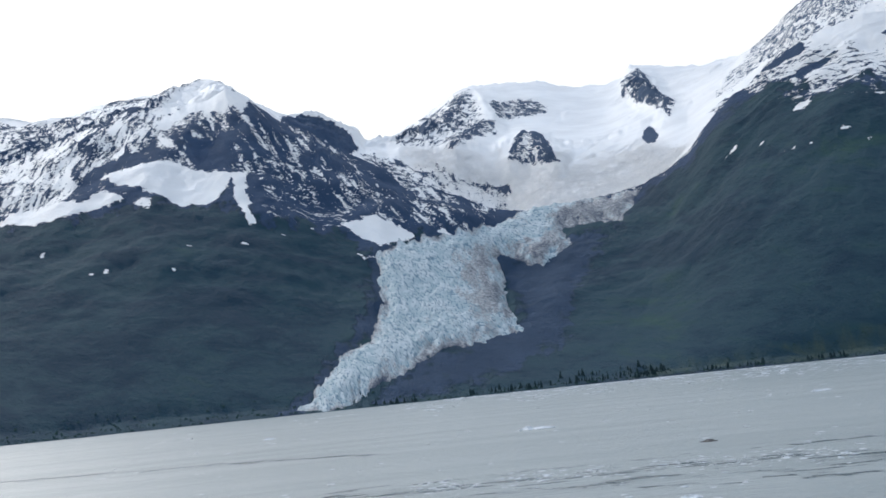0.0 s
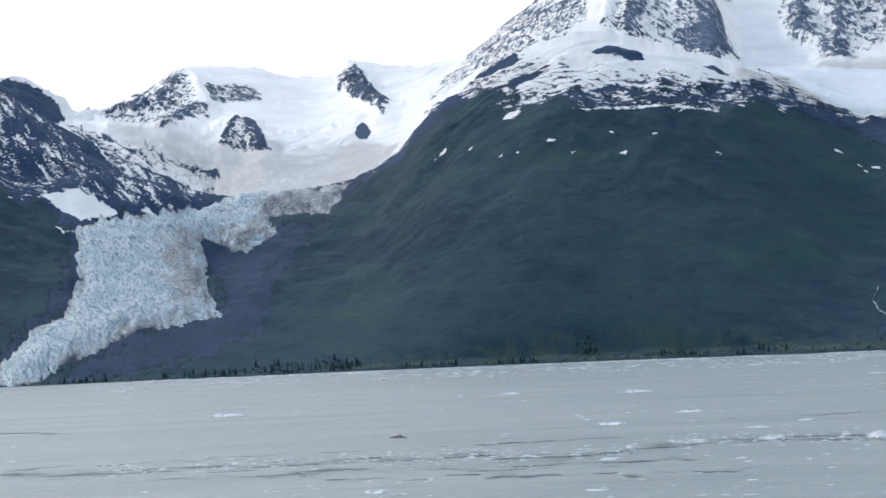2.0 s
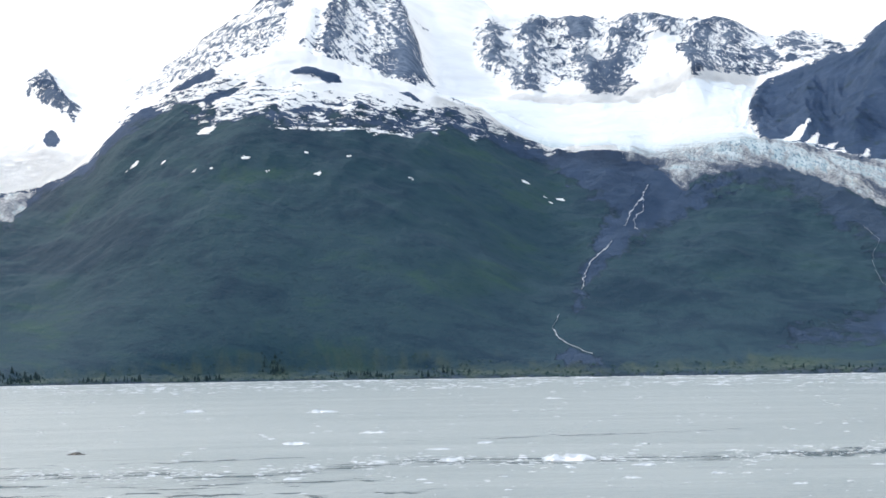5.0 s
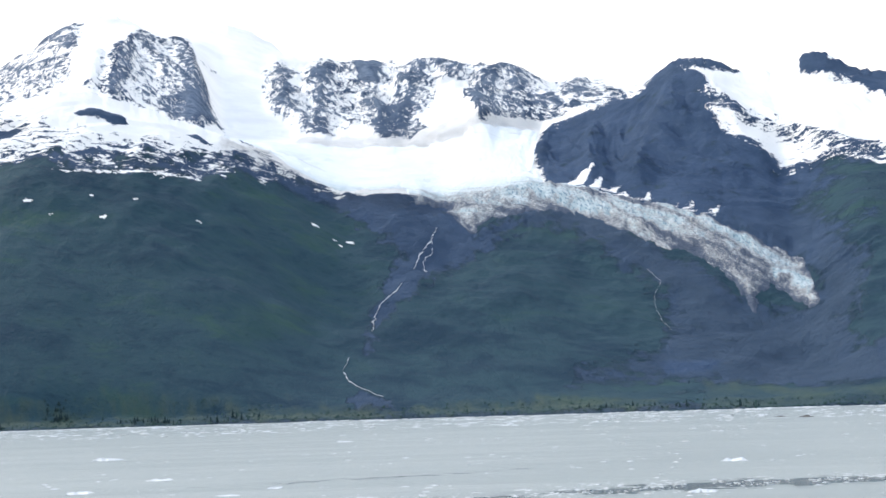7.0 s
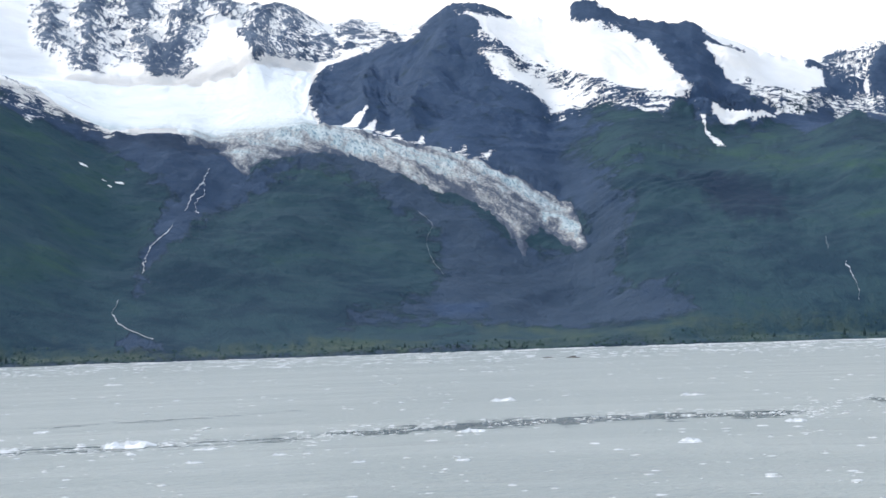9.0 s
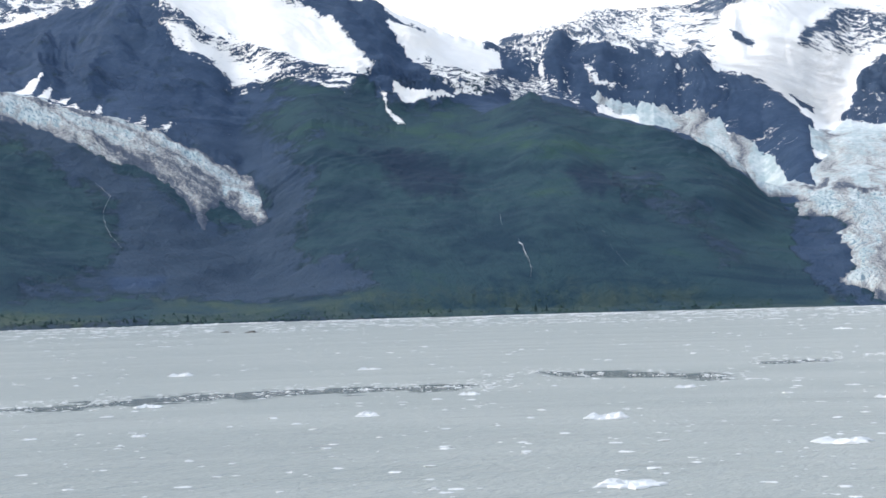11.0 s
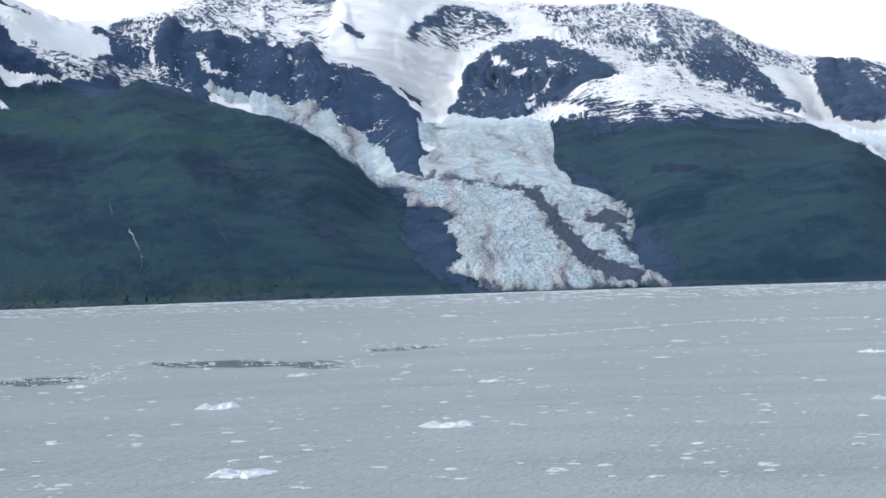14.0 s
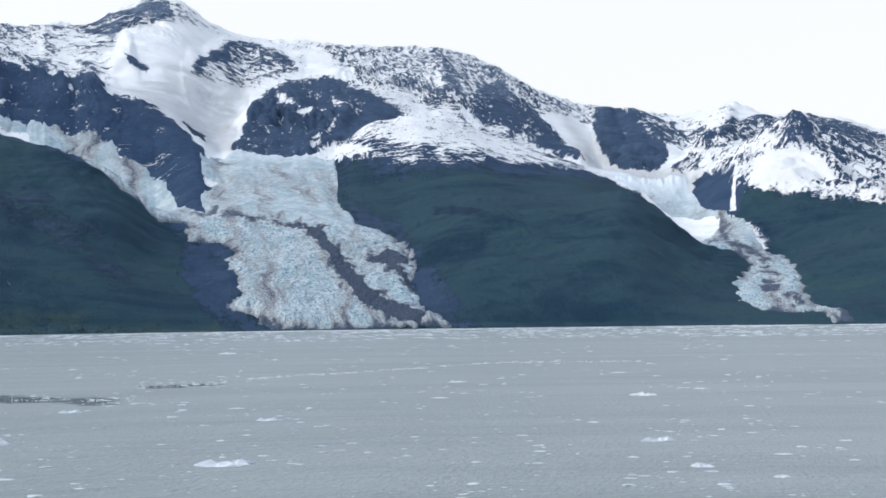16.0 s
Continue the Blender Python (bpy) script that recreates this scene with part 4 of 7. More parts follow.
patch("flank streak low", [(-2.72, 0.885), (-2.35, 0.869), (-0.96, 0.872), (-1.11, 0.854), (-2.50, 0.848)], snow=0.95, soft=0.04)
patch("corner snow", [(-3.49, 0.672), (-2.97, 0.695), (-2.36, 0.683), (-2.43, 0.735), (-1.81, 0.755), (-0.96, 0.718), (-2.26, 0.635),
    (-2.89, 0.650)], snow=1.0, soft=0.04)
patch("corner bit", [(-0.16, 0.771), (0.12, 0.799), (0.35, 0.783)], snow=1.0, soft=0.03)
patch("corner rim", [(-3.06, 0.572), (-2.70, 0.568), (-2.17, 0.599), (-2.83, 0.555)], snow=0.9, soft=0.03)
patch("step streaks", [(-0.61, 2.699), (0.06, 2.775), (0.65, 2.449), (1.77, 2.284), (2.52, 2.167), (1.09, 0.968), (-0.17, 0.942),
    (-0.66, 0.979)], snow=0.55, rock=1, soft=0.1)
patch("dark knoll", [(-5.20, 2.690), (-4.73, 4.381), (-3.84, 4.133), (-2.96, 3.354), (-2.63, 2.938), (-3.41, 2.406), (-4.15, 2.737),
    (-4.77, 2.730)], snow=0.02, rock=1, soft=0.05)
patch("step rock", [(-1.89, 2.434), (-1.36, 2.868), (-0.80, 2.739), (-1.13, 2.699)], snow=0.1, rock=1, soft=0.05)
patch("step cliff", [(-0.03, 2.551), (0.61, 2.549), (1.52, 2.493), (2.54, 2.450), (2.71, 2.287), (1.49, 2.392),
    (0.46, 2.449)], snow=0.12, rock=1, soft=0.06)
patch("basin ribs", [(-0.92, 4.855), (0.53, 4.180), (1.28, 4.222), (1.53, 4.635), (1.77, 4.462), (1.33, 4.160), (1.03, 3.691), (0.70, 2.954),
    (0.34, 3.337), (-0.45, 3.481), (-0.97, 3.502)], snow=0.42, rock=1, soft=0.1)
patch("basin rib", [(1.28, 3.669), (2.35, 3.978), (2.31, 3.422), (1.40, 3.377)], snow=0.25, rock=1, soft=0.06)
patch("basin cliff", [(2.28, 4.493), (3.35, 4.565), (3.64, 4.370), (3.31, 4.312), (2.64, 4.192), (2.34, 4.332)], snow=0.28, rock=1, soft=0.06)
patch("basin ledge", [(3.57, 4.304), (4.36, 4.290), (3.82, 4.183)], snow=0.3, rock=1, soft=0.05)
patch("basin crag", [(2.71, 2.804), (3.36, 3.311), (3.54, 3.329), (4.22, 2.771), (4.34, 2.453), (3.40, 2.620), (3.23, 2.832),
    (2.88, 2.739)], snow=0.25, rock=1, soft=0.06)
patch("basin rib east", [(6.85, 4.373), (7.07, 4.696), (7.20, 4.474), (7.03, 4.302)], snow=0.3, rock=1, soft=0.05)
patch("basin ribs east", [(7.32, 4.071), (7.58, 4.376), (7.90, 4.384), (8.55, 3.819), (8.80, 3.610), (8.24, 3.225), (7.88, 3.495),
    (7.53, 4.049)], snow=0.38, rock=1, soft=0.06)
patch("dome shoulder rock", [(10.11, 2.765), (10.68, 2.957), (10.83, 2.494), (10.23, 2.571)], snow=0.45, rock=1, soft=0.08)
patch("peak west flank", [(11.17, 3.686), (12.25, 5.000), (13.20, 4.735), (14.46, 4.405), (15.10, 4.455), (16.06, 5.000), (16.19, 4.535),
    (15.68, 3.008), (15.47, 2.537), (14.38, 2.451), (13.61, 2.495), (12.21, 2.739), (10.51, 2.529),
    (10.21, 2.696)], hazed=0.26, snow=0.46, rock=1, soft=0.12)
patch("peak rib", [(15.77, 2.347), (16.90, 3.216), (17.28, 2.910), (17.16, 2.541), (16.52, 2.292)], hazed=0.26, snow=0.3, rock=1, soft=0.08)
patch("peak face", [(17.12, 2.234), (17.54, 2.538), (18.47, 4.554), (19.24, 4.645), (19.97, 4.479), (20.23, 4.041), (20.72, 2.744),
    (21.30, 2.743), (20.09, 2.148), (18.61, 2.308)], hazed=0.26, snow=0.46, rock=1, soft=0.1)
patch("peak rib east", [(19.24, 4.641), (19.82, 4.493), (20.22, 3.702), (20.13, 3.178), (19.34, 4.192)], snow=0.22, soft=0.06)
patch("peak foot", [(19.65, 2.348), (20.58, 2.681), (21.30, 2.743), (20.36, 1.681)], snow=0.15, soft=0.08)
patch("col scrap", [(20.50, 4.195), (21.11, 4.335), (21.02, 4.245)], snow=0.2, rock=1, soft=0.05)
patch("dome rock band", [(10.05, 2.395), (13.03, 0.732), (16.65, 0.644), (20.40, 0.727), (22.62, 0.872), (24.07, 0.947), (25.23, 0.977),
    (24.97, 1.164), (23.55, 1.104), (21.94, 0.921), (20.60, 0.868), (19.70, 0.793), (16.68, 0.707), (14.13, 0.750), (12.15, 0.843),
    (10.65, 2.437)], snow=0.27, bedded=1.0, rock=0.75, soft=0.25)
patch("dome snow", [(11.12, 0.974), (14.12, 0.748), (16.68, 0.709), (19.70, 0.793), (20.60, 0.868), (22.66, 0.948), (24.10, 1.037),
    (25.09, 1.049), (23.40, 1.136), (21.25, 2.597), (18.60, 2.285), (16.51, 2.284), (15.30, 2.300), (13.77, 0.980),
    (12.20, 2.557)], snow=0.57, rock=1, bedded=1, soft=0.25)
patch("dome cap", [(13.76, 0.966), (15.30, 2.300), (16.51, 2.276), (18.60, 2.274), (21.25, 2.597), (22.68, 0.984), (20.62, 0.895),
    (18.84, 0.832), (16.73, 0.789), (15.55, 0.841), (14.19, 0.894)], snow=0.9, bedded=1, soft=0.2)
patch("cap rock", [(16.10, 0.876), (16.65, 0.907), (17.23, 0.891), (17.69, 0.923), (17.90, 0.882), (17.45, 0.846), (17.08, 0.869),
    (16.32, 0.858)], snow=0.0, soft=0.05)
patch("cap ledge", [(11.91, 2.551), (12.69, 2.574), (13.45, 0.967), (13.28, 0.937), (12.19, 0.966)], snow=0.05, soft=0.05)
patch("cap slab", [(12.78, 0.872), (13.73, 0.882), (14.29, 0.845), (13.70, 0.823), (13.23, 0.828)], snow=0.03, soft=0.05)
patch("cap slab low", [(15.94, 0.726), (16.71, 0.756), (17.31, 0.750), (16.38, 0.716)], snow=0.1, soft=0.06)
patch("cap notch", [(19.98, 0.921), (20.34, 0.941), (20.85, 0.914), (20.49, 0.905)], snow=0.05, soft=0.04)
patch("cliff under the ice", [(25.53, 0.990), (26.25, 1.021), (27.69, 1.007), (27.84, 0.951), (28.35, 0.929), (30.03, 0.886), (29.67, 0.778),
    (26.86, 0.820), (25.76, 0.913)], snow=0.0, rock=1, debris=0, soft=0.12)
patch("snow line", [(14.24, 0.664), (15.76, 0.640), (18.16, 0.682), (20.40, 0.736), (20.52, 0.726), (18.15, 0.667),
    (15.90, 0.630)], snow=0.6, bedded=1, soft=0.015)
patch("high wall", [(22.62, 4.208), (23.18, 4.627), (23.60, 4.699), (24.40, 4.347), (24.95, 4.674), (25.22, 4.314), (25.74, 4.036),
    (25.04, 3.007), (24.36, 2.913), (23.56, 3.463), (23.03, 3.576)], hazed=0.26, snow=0.45, rock=1, soft=0.1)
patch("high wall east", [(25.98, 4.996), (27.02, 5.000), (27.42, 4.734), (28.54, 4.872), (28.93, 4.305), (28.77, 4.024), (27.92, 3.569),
    (28.05, 2.966), (26.67, 3.039), (26.56, 3.634), (25.45, 3.527), (26.16, 4.256)], hazed=0.26, snow=0.42, rock=1, soft=0.1)
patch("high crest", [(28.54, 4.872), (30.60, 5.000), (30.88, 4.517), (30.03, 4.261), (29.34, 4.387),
    (28.93, 4.383)], hazed=0.26, snow=0.5, rock=1, soft=0.1)
patch("wall dark", [(26.62, 3.396), (27.13, 4.165), (27.94, 4.153), (28.60, 3.063), (28.05, 2.966),
    (26.75, 3.028)], hazed=0.1, snow=0.24, soft=0.08)
patch("wall foot", [(24.36, 3.306), (25.19, 3.402), (25.04, 2.955), (24.44, 2.899)], hazed=0.1, snow=0.24, soft=0.06)
patch("high peak", [(29.95, 3.651), (30.87, 4.389), (31.96, 4.416), (32.13, 2.959), (30.48, 2.719)], hazed=0.26, snow=0.3, rock=1, soft=0.08)
patch("high crest east", [(31.00, 4.552), (31.98, 5.000), (32.79, 4.567), (34.30, 5.000), (35.07, 5.000), (35.05, 4.164), (34.01, 4.151),
    (32.62, 3.909), (31.96, 4.416)], hazed=0.26, snow=0.55, rock=1, soft=0.08)
patch("pyramid", [(32.62, 3.612), (33.26, 4.890), (34.16, 3.698), (33.17, 3.614)], snow=0.15, rock=1, soft=0.06)
patch("snow scrap", [(12.81, 0.726), (13.07, 0.738), (13.44, 0.721), (13.26, 0.709)], snow=0.9, bedded=0.8, soft=0.04)
patch("small nunatak", [(30.60, 2.372), (30.80, 2.419), (31.02, 2.395), (31.10, 2.287), (30.83, 2.224), (30.59, 2.252)], snow=0.0, rock=1, soft=0.05)
patch("spur dark face", [(32.39, 2.134), (32.78, 2.755), (33.60, 2.950), (35.03, 2.967), (36.25, 2.951), (37.50, 5.000), (38.66, 2.595),
    (38.83, 2.367), (39.98, 2.208), (41.91, 2.079), (43.24, 1.590), (41.86, 1.632), (40.04, 0.974), (38.88, 0.982), (36.52, 0.988),
    (34.93, 0.994), (32.92, 0.982)], snow=0.06, rock=0.85, soft=0.2)
patch("spur snowfield", [(38.73, 2.699), (39.41, 2.846), (42.90, 2.860), (43.99, 2.721), (45.06, 2.540), (46.32, 2.160), (45.56, 1.975),
    (44.35, 2.182), (43.28, 2.313), (42.19, 2.427), (41.26, 2.561), (40.19, 2.522), (39.13, 2.552)], snow=1.0, soft=0.1)
patch("spur ledges", [(38.33, 2.543), (39.13, 2.549), (40.19, 2.514), (41.26, 2.542), (42.19, 2.420), (43.28, 2.303), (44.35, 2.150),
    (45.56, 1.952), (45.28, 1.917), (43.65, 1.992), (42.31, 2.241), (41.52, 2.401), (40.32, 2.432), (39.37, 2.394),
    (38.60, 2.417)], snow=0.3, rock=1, soft=0.08)
patch("spur lower snow", [(38.60, 2.417), (39.37, 2.397), (40.32, 2.437), (41.52, 2.406), (42.31, 2.234), (43.65, 1.992), (42.57, 2.075),
    (42.15, 2.108), (41.50, 2.211), (40.16, 2.273), (38.98, 2.342)], snow=0.74, bedded=0.7, rock=1, soft=0.07)
patch("spur scraps", [(43.51, 1.901), (45.01, 1.945), (45.06, 1.666), (44.32, 1.754)], snow=0.85, soft=0.04)
patch("spur ridge", [(42.94, 2.847), (44.81, 5.000), (45.63, 5.000), (46.84, 2.861), (47.08, 2.407), (47.75, 2.229), (49.11, 2.120),
    (49.50, 2.063), (48.81, 1.588), (47.18, 1.661), (46.64, 1.923), (46.36, 1.515), (45.82, 1.930), (46.32, 2.160), (45.06, 2.552),
    (43.99, 2.777)], snow=0.03, rock=1, soft=0.07)
patch("spur foot rock", [(45.82, 1.930), (46.64, 1.923), (48.81, 1.588), (50.47, 2.258), (51.26, 2.293), (50.85, 0.978), (48.80, 1.463),
    (47.02, 1.429), (46.22, 1.486)], snow=0.02, rock=0.8, soft=0.15)
patch("spur east snow", [(45.69, 5.000), (46.84, 2.937), (47.78, 2.909), (49.14, 2.920), (49.97, 4.488), (50.76, 2.761), (50.68, 2.429),
    (50.20, 2.289), (49.51, 2.102), (49.12, 2.394), (48.30, 2.251), (47.56, 2.243), (46.55, 2.693)], snow=0.97, soft=0.06)
patch("hollow snow", [(46.64, 1.692), (47.18, 1.656), (48.14, 1.527), (48.81, 1.566), (48.74, 1.515), (47.85, 1.448),
    (47.02, 1.458)], snow=1.0, soft=0.05)
patch("ledge snow", [(48.81, 1.542), (49.45, 2.083), (49.71, 2.294), (49.68, 2.029), (50.73, 2.333), (49.77, 1.835)], snow=0.97, soft=0.05)
patch("shoulder snow", [(50.94, 2.449), (51.84, 2.450), (52.77, 2.383), (53.16, 2.326), (51.55, 2.331)], snow=0.62, rock=0.8, soft=0.07)
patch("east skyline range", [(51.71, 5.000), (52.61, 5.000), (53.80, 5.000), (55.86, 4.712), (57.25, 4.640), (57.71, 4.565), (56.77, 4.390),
    (55.83, 3.480), (54.70, 3.136), (53.32, 2.972), (52.99, 4.133)], hazed=0.26, snow=0.6, rock=1, soft=0.1)
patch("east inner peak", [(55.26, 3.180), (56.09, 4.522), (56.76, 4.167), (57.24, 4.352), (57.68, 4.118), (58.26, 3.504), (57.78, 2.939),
    (56.74, 3.178), (56.06, 3.193)], hazed=0.26, snow=0.36, rock=1, soft=0.1)
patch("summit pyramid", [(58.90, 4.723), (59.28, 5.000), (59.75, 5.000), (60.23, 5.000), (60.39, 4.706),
    (59.84, 4.596)], hazed=0.26, snow=0.25, rock=1, soft=0.07)
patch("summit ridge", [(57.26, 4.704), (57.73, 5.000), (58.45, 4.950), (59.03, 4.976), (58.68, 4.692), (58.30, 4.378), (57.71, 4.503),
    (57.95, 4.619)], hazed=0.26, snow=0.32, rock=1, soft=0.07)
patch("summit flank", [(60.45, 4.829), (61.50, 4.887), (61.95, 4.823), (61.24, 4.626), (60.56, 4.640)], snow=0.75, rock=1, soft=0.1)
patch("divide rock", [(49.96, 2.802), (50.53, 4.430), (51.08, 4.794), (52.55, 4.174), (53.32, 2.939), (54.46, 3.001), (55.49, 2.967),
    (56.40, 2.923), (56.85, 2.916), (57.22, 3.227), (57.89, 2.907), (58.82, 2.955), (59.86, 2.966), (60.90, 2.879), (61.45, 2.760),
    (61.39, 2.094), (61.07, 1.724), (60.14, 2.136), (59.45, 2.313), (58.54, 2.418), (57.61, 2.465), (56.47, 2.452), (55.08, 2.346),
    (54.06, 2.350), (53.04, 0.948), (52.03, 0.949), (51.04, 2.387), (49.94, 2.288)], snow=0.09, rock=1, soft=0.1)
patch("divide upper", [(50.41, 2.937), (51.08, 4.760), (52.54, 4.132), (53.32, 2.922), (54.46, 2.969), (55.37, 2.946), (54.89, 2.791),
    (54.09, 2.614), (52.62, 2.475), (51.50, 2.559)], snow=0.33, soft=0.1)
patch("divide snow", [(53.27, 2.986), (53.50, 2.970), (53.37, 2.829), (53.75, 2.701), (54.20, 2.606), (53.97, 2.578), (53.53, 2.541),
    (53.71, 2.679)], snow=0.68, soft=0.06)
patch("divide bit", [(54.71, 2.668), (55.01, 2.547), (54.81, 2.523), (54.68, 2.538)], snow=0.75, soft=0.03)
patch("divide couloir", [(56.39, 2.833), (56.53, 2.820), (55.95, 2.498), (55.70, 2.472)], snow=0.8, soft=0.025)
patch("divide fan", [(57.89, 2.907), (58.24, 2.950), (58.12, 2.670), (57.93, 2.671), (58.00, 2.775)], snow=0.68, soft=0.04)
patch("divide tongue", [(52.05, 2.604), (52.17, 2.541), (51.99, 2.453), (51.94, 2.543)], snow=0.68, soft=0.04)
patch("divide foot snow", [(52.05, 2.417), (52.39, 2.484), (52.89, 2.540), (53.17, 2.390), (52.76, 2.367)], snow=0.62, soft=0.05)
patch("divide scraps", [(58.58, 2.762), (59.16, 2.801), (59.27, 2.736), (58.67, 2.704)], snow=0.5, bedded=1, soft=0.06)
patch("divide specks", [(58.36, 2.970), (59.06, 2.976), (59.40, 2.913), (58.59, 2.869)], snow=0.4, soft=0.08)
patch("east bowl", [(58.66, 4.388), (59.26, 4.607), (60.44, 4.659), (61.24, 4.626), (61.95, 4.772), (61.23, 4.434), (61.09, 4.205),
    (61.90, 4.230), (63.09, 4.366), (62.61, 4.138), (63.07, 4.099), (62.32, 3.176), (61.59, 3.095), (60.67, 3.074), (59.53, 3.078),
    (58.37, 3.365), (57.92, 4.076), (58.73, 4.093)], snow=1.0, soft=0.08)
patch("bowl rock", [(58.69, 4.289), (59.11, 4.236), (59.57, 4.099), (59.27, 4.082), (58.86, 4.187)], snow=0.12, soft=0.05)
patch("bowl rock low", [(57.80, 4.068), (58.40, 4.113), (58.57, 4.065), (58.15, 4.024)], snow=0.3, soft=0.06)
patch("east cliff", [(60.97, 4.270), (61.69, 4.526), (62.55, 4.808), (63.13, 4.885), (63.71, 4.741), (64.43, 4.683), (64.76, 4.499),
    (64.04, 4.409), (63.10, 4.399), (61.90, 4.265), (61.45, 4.276)], snow=0.36, rock=1, soft=0.09)
patch("cliff slab", [(60.99, 4.263), (61.69, 4.511), (62.05, 4.518), (61.90, 4.271), (61.51, 4.284)], snow=0.08, soft=0.06)
patch("ice nick", [(60.62, 3.125), (60.99, 3.602), (61.15, 3.233), (61.61, 3.350), (61.50, 3.077), (61.14, 2.959)], snow=0.08, rock=1, soft=0.06)
patch("serrated range", [(65.76, 4.818), (68.09, 5.000), (69.90, 5.000), (71.43, 5.000), (72.91, 5.000), (72.39, 4.532), (70.85, 4.388),
    (68.66, 4.299), (66.86, 4.362), (66.77, 4.655)], hazed=0.26, snow=0.54, rock=1, soft=0.1)
patch("east crag", [(62.39, 3.012), (62.81, 3.298), (63.37, 4.106), (63.89, 4.278), (65.34, 4.426), (66.62, 4.326), (67.38, 4.298),
    (68.59, 4.149), (67.34, 3.003), (66.15, 3.142), (65.37, 2.915), (63.82, 2.863)], snow=0.1, rock=1, soft=0.09)
patch("crag scraps", [(64.83, 3.556), (65.22, 3.606), (65.74, 4.038), (65.16, 3.597)], snow=0.9, soft=0.03)
patch("hill snow", [(66.03, 3.141), (66.69, 3.224), (67.47, 4.062), (68.59, 4.171), (68.02, 4.267), (68.79, 4.317), (70.33, 4.300),
    (71.08, 4.149), (72.08, 4.132), (73.34, 4.097), (75.09, 2.968), (74.32, 2.568), (73.07, 2.597), (71.80, 2.442), (71.03, 2.233),
    (70.14, 2.285), (68.98, 2.333), (67.83, 2.483), (67.06, 2.702)], bedded=0.9, snow=0.47, rock=1, soft=0.1)
patch("hill cap", [(67.47, 4.062), (68.65, 4.171), (67.50, 4.297), (68.55, 4.331), (69.83, 4.297), (70.57, 4.161), (71.33, 2.914),
    (70.29, 2.635), (69.01, 2.709), (67.99, 2.853)], snow=0.8, soft=0.07)
patch("hill slab", [(68.96, 2.902), (69.55, 2.978), (70.45, 4.162), (69.80, 2.910)], snow=0.05, soft=0.04)
patch("hill notch", [(69.24, 4.248), (69.57, 4.279), (69.82, 4.230)], snow=0.05, soft=0.04)
patch("east dark band", [(70.59, 4.321), (71.89, 4.717), (72.64, 4.559), (73.13, 4.489), (74.37, 4.392), (75.09, 4.012), (74.08, 4.045),
    (72.97, 4.150), (71.84, 4.203), (71.34, 4.122)], snow=0.1, rock=1, soft=0.09)
patch("far ice snow", [(73.12, 4.438), (74.39, 4.601), (75.26, 4.563), (75.36, 4.322), (75.96, 4.006), (77.07, 3.268), (77.82, 3.726),
    (77.92, 4.217), (78.59, 4.146), (77.94, 3.258), (78.80, 3.153), (78.02, 2.720), (76.32, 2.768), (75.21, 3.053),
    (74.62, 4.410)], snow=1.0, soft=0.06)
patch("far dark cliff", [(74.76, 4.637), (76.03, 4.986), (76.88, 4.612), (77.84, 4.195), (77.90, 3.769), (77.07, 3.296), (75.96, 4.006),
    (75.36, 4.322)], snow=0.08, rock=1, soft=0.07)
patch("far ridge band", [(76.53, 4.876), (78.12, 4.603), (79.33, 4.271), (79.20, 4.105), (78.34, 4.214), (77.48, 4.318),
    (77.02, 4.582)], snow=0.2, rock=1, soft=0.08)
patch("far skyline", [(73.05, 4.935), (75.67, 5.000), (78.14, 5.000), (79.35, 4.411), (78.12, 4.603), (76.42, 4.990), (75.16, 4.754),
    (73.90, 4.585)], hazed=0.26, snow=0.62, rock=1, soft=0.1)
patch("corner ridge", [(77.88, 3.206), (78.69, 3.852), (79.32, 4.149), (81.24, 4.682), (82.96, 4.996), (86.18, 4.764), (86.13, 2.608),
    (82.89, 2.275), (81.18, 2.658), (80.25, 2.844), (79.17, 3.102)], snow=0.3, rock=1, soft=0.1)
patch("corner ledges", [(78.69, 3.852), (79.68, 3.874), (81.24, 4.551), (81.22, 4.318), (79.81, 3.639),
    (78.93, 3.427)], snow=0.62, bedded=0.6, soft=0.08)
patch("corner dark", [(78.65, 2.753), (79.21, 2.935), (80.19, 2.756), (80.86, 2.338), (80.65, 2.029), (79.96, 2.049), (79.18, 2.303),
    (78.76, 2.488)], snow=0.04, rock=0.95, soft=0.08)
patch("corner green", [(80.16, 2.009), (80.53, 2.378), (81.05, 2.250), (82.11, 2.085), (83.27, 2.105), (85.30, 1.691), (89.54, 1.480),
    (89.50, 0.659), (85.26, 0.809), (82.08, 1.172)], snow=0.0, rock=0.15, soft=0.1)
patch("divide tip", [(60.14, 2.261), (61.82, 2.170), (61.80, 0.981), (60.23, 0.884)], snow=0.0, rock=1, soft=0.05)
patch("hill rock band", [(66.12, 2.796), (67.54, 2.518), (69.14, 2.322), (72.71, 2.399), (75.63, 2.787), (75.62, 2.522), (72.70, 2.081),
    (69.12, 2.185), (67.11, 2.374)], rock=0.8, soft=0.3)
patch("corner peak", [(78.81, 3.033), (80.00, 2.993), (81.18, 3.120), (82.37, 5.000), (83.12, 3.003), (85.33, 4.411), (85.30, 1.712),
    (83.26, 2.058), (80.96, 2.279), (79.98, 2.485)], snow=0.62, rock=1, soft=0.2)
patch("moraine by the first glacier", [(1.89, 0.723), (4.37, 0.792), (6.21, 0.792), (6.88, 0.869), (5.52, 0.675), (4.35, 0.461), (3.98, 0.277),
    (1.86, 0.138), (-0.59, 0.079), (-3.44, 0.004), (-2.15, 0.122), (2.67, 0.409)], rock=1, debris=0.6, soft=0.6)
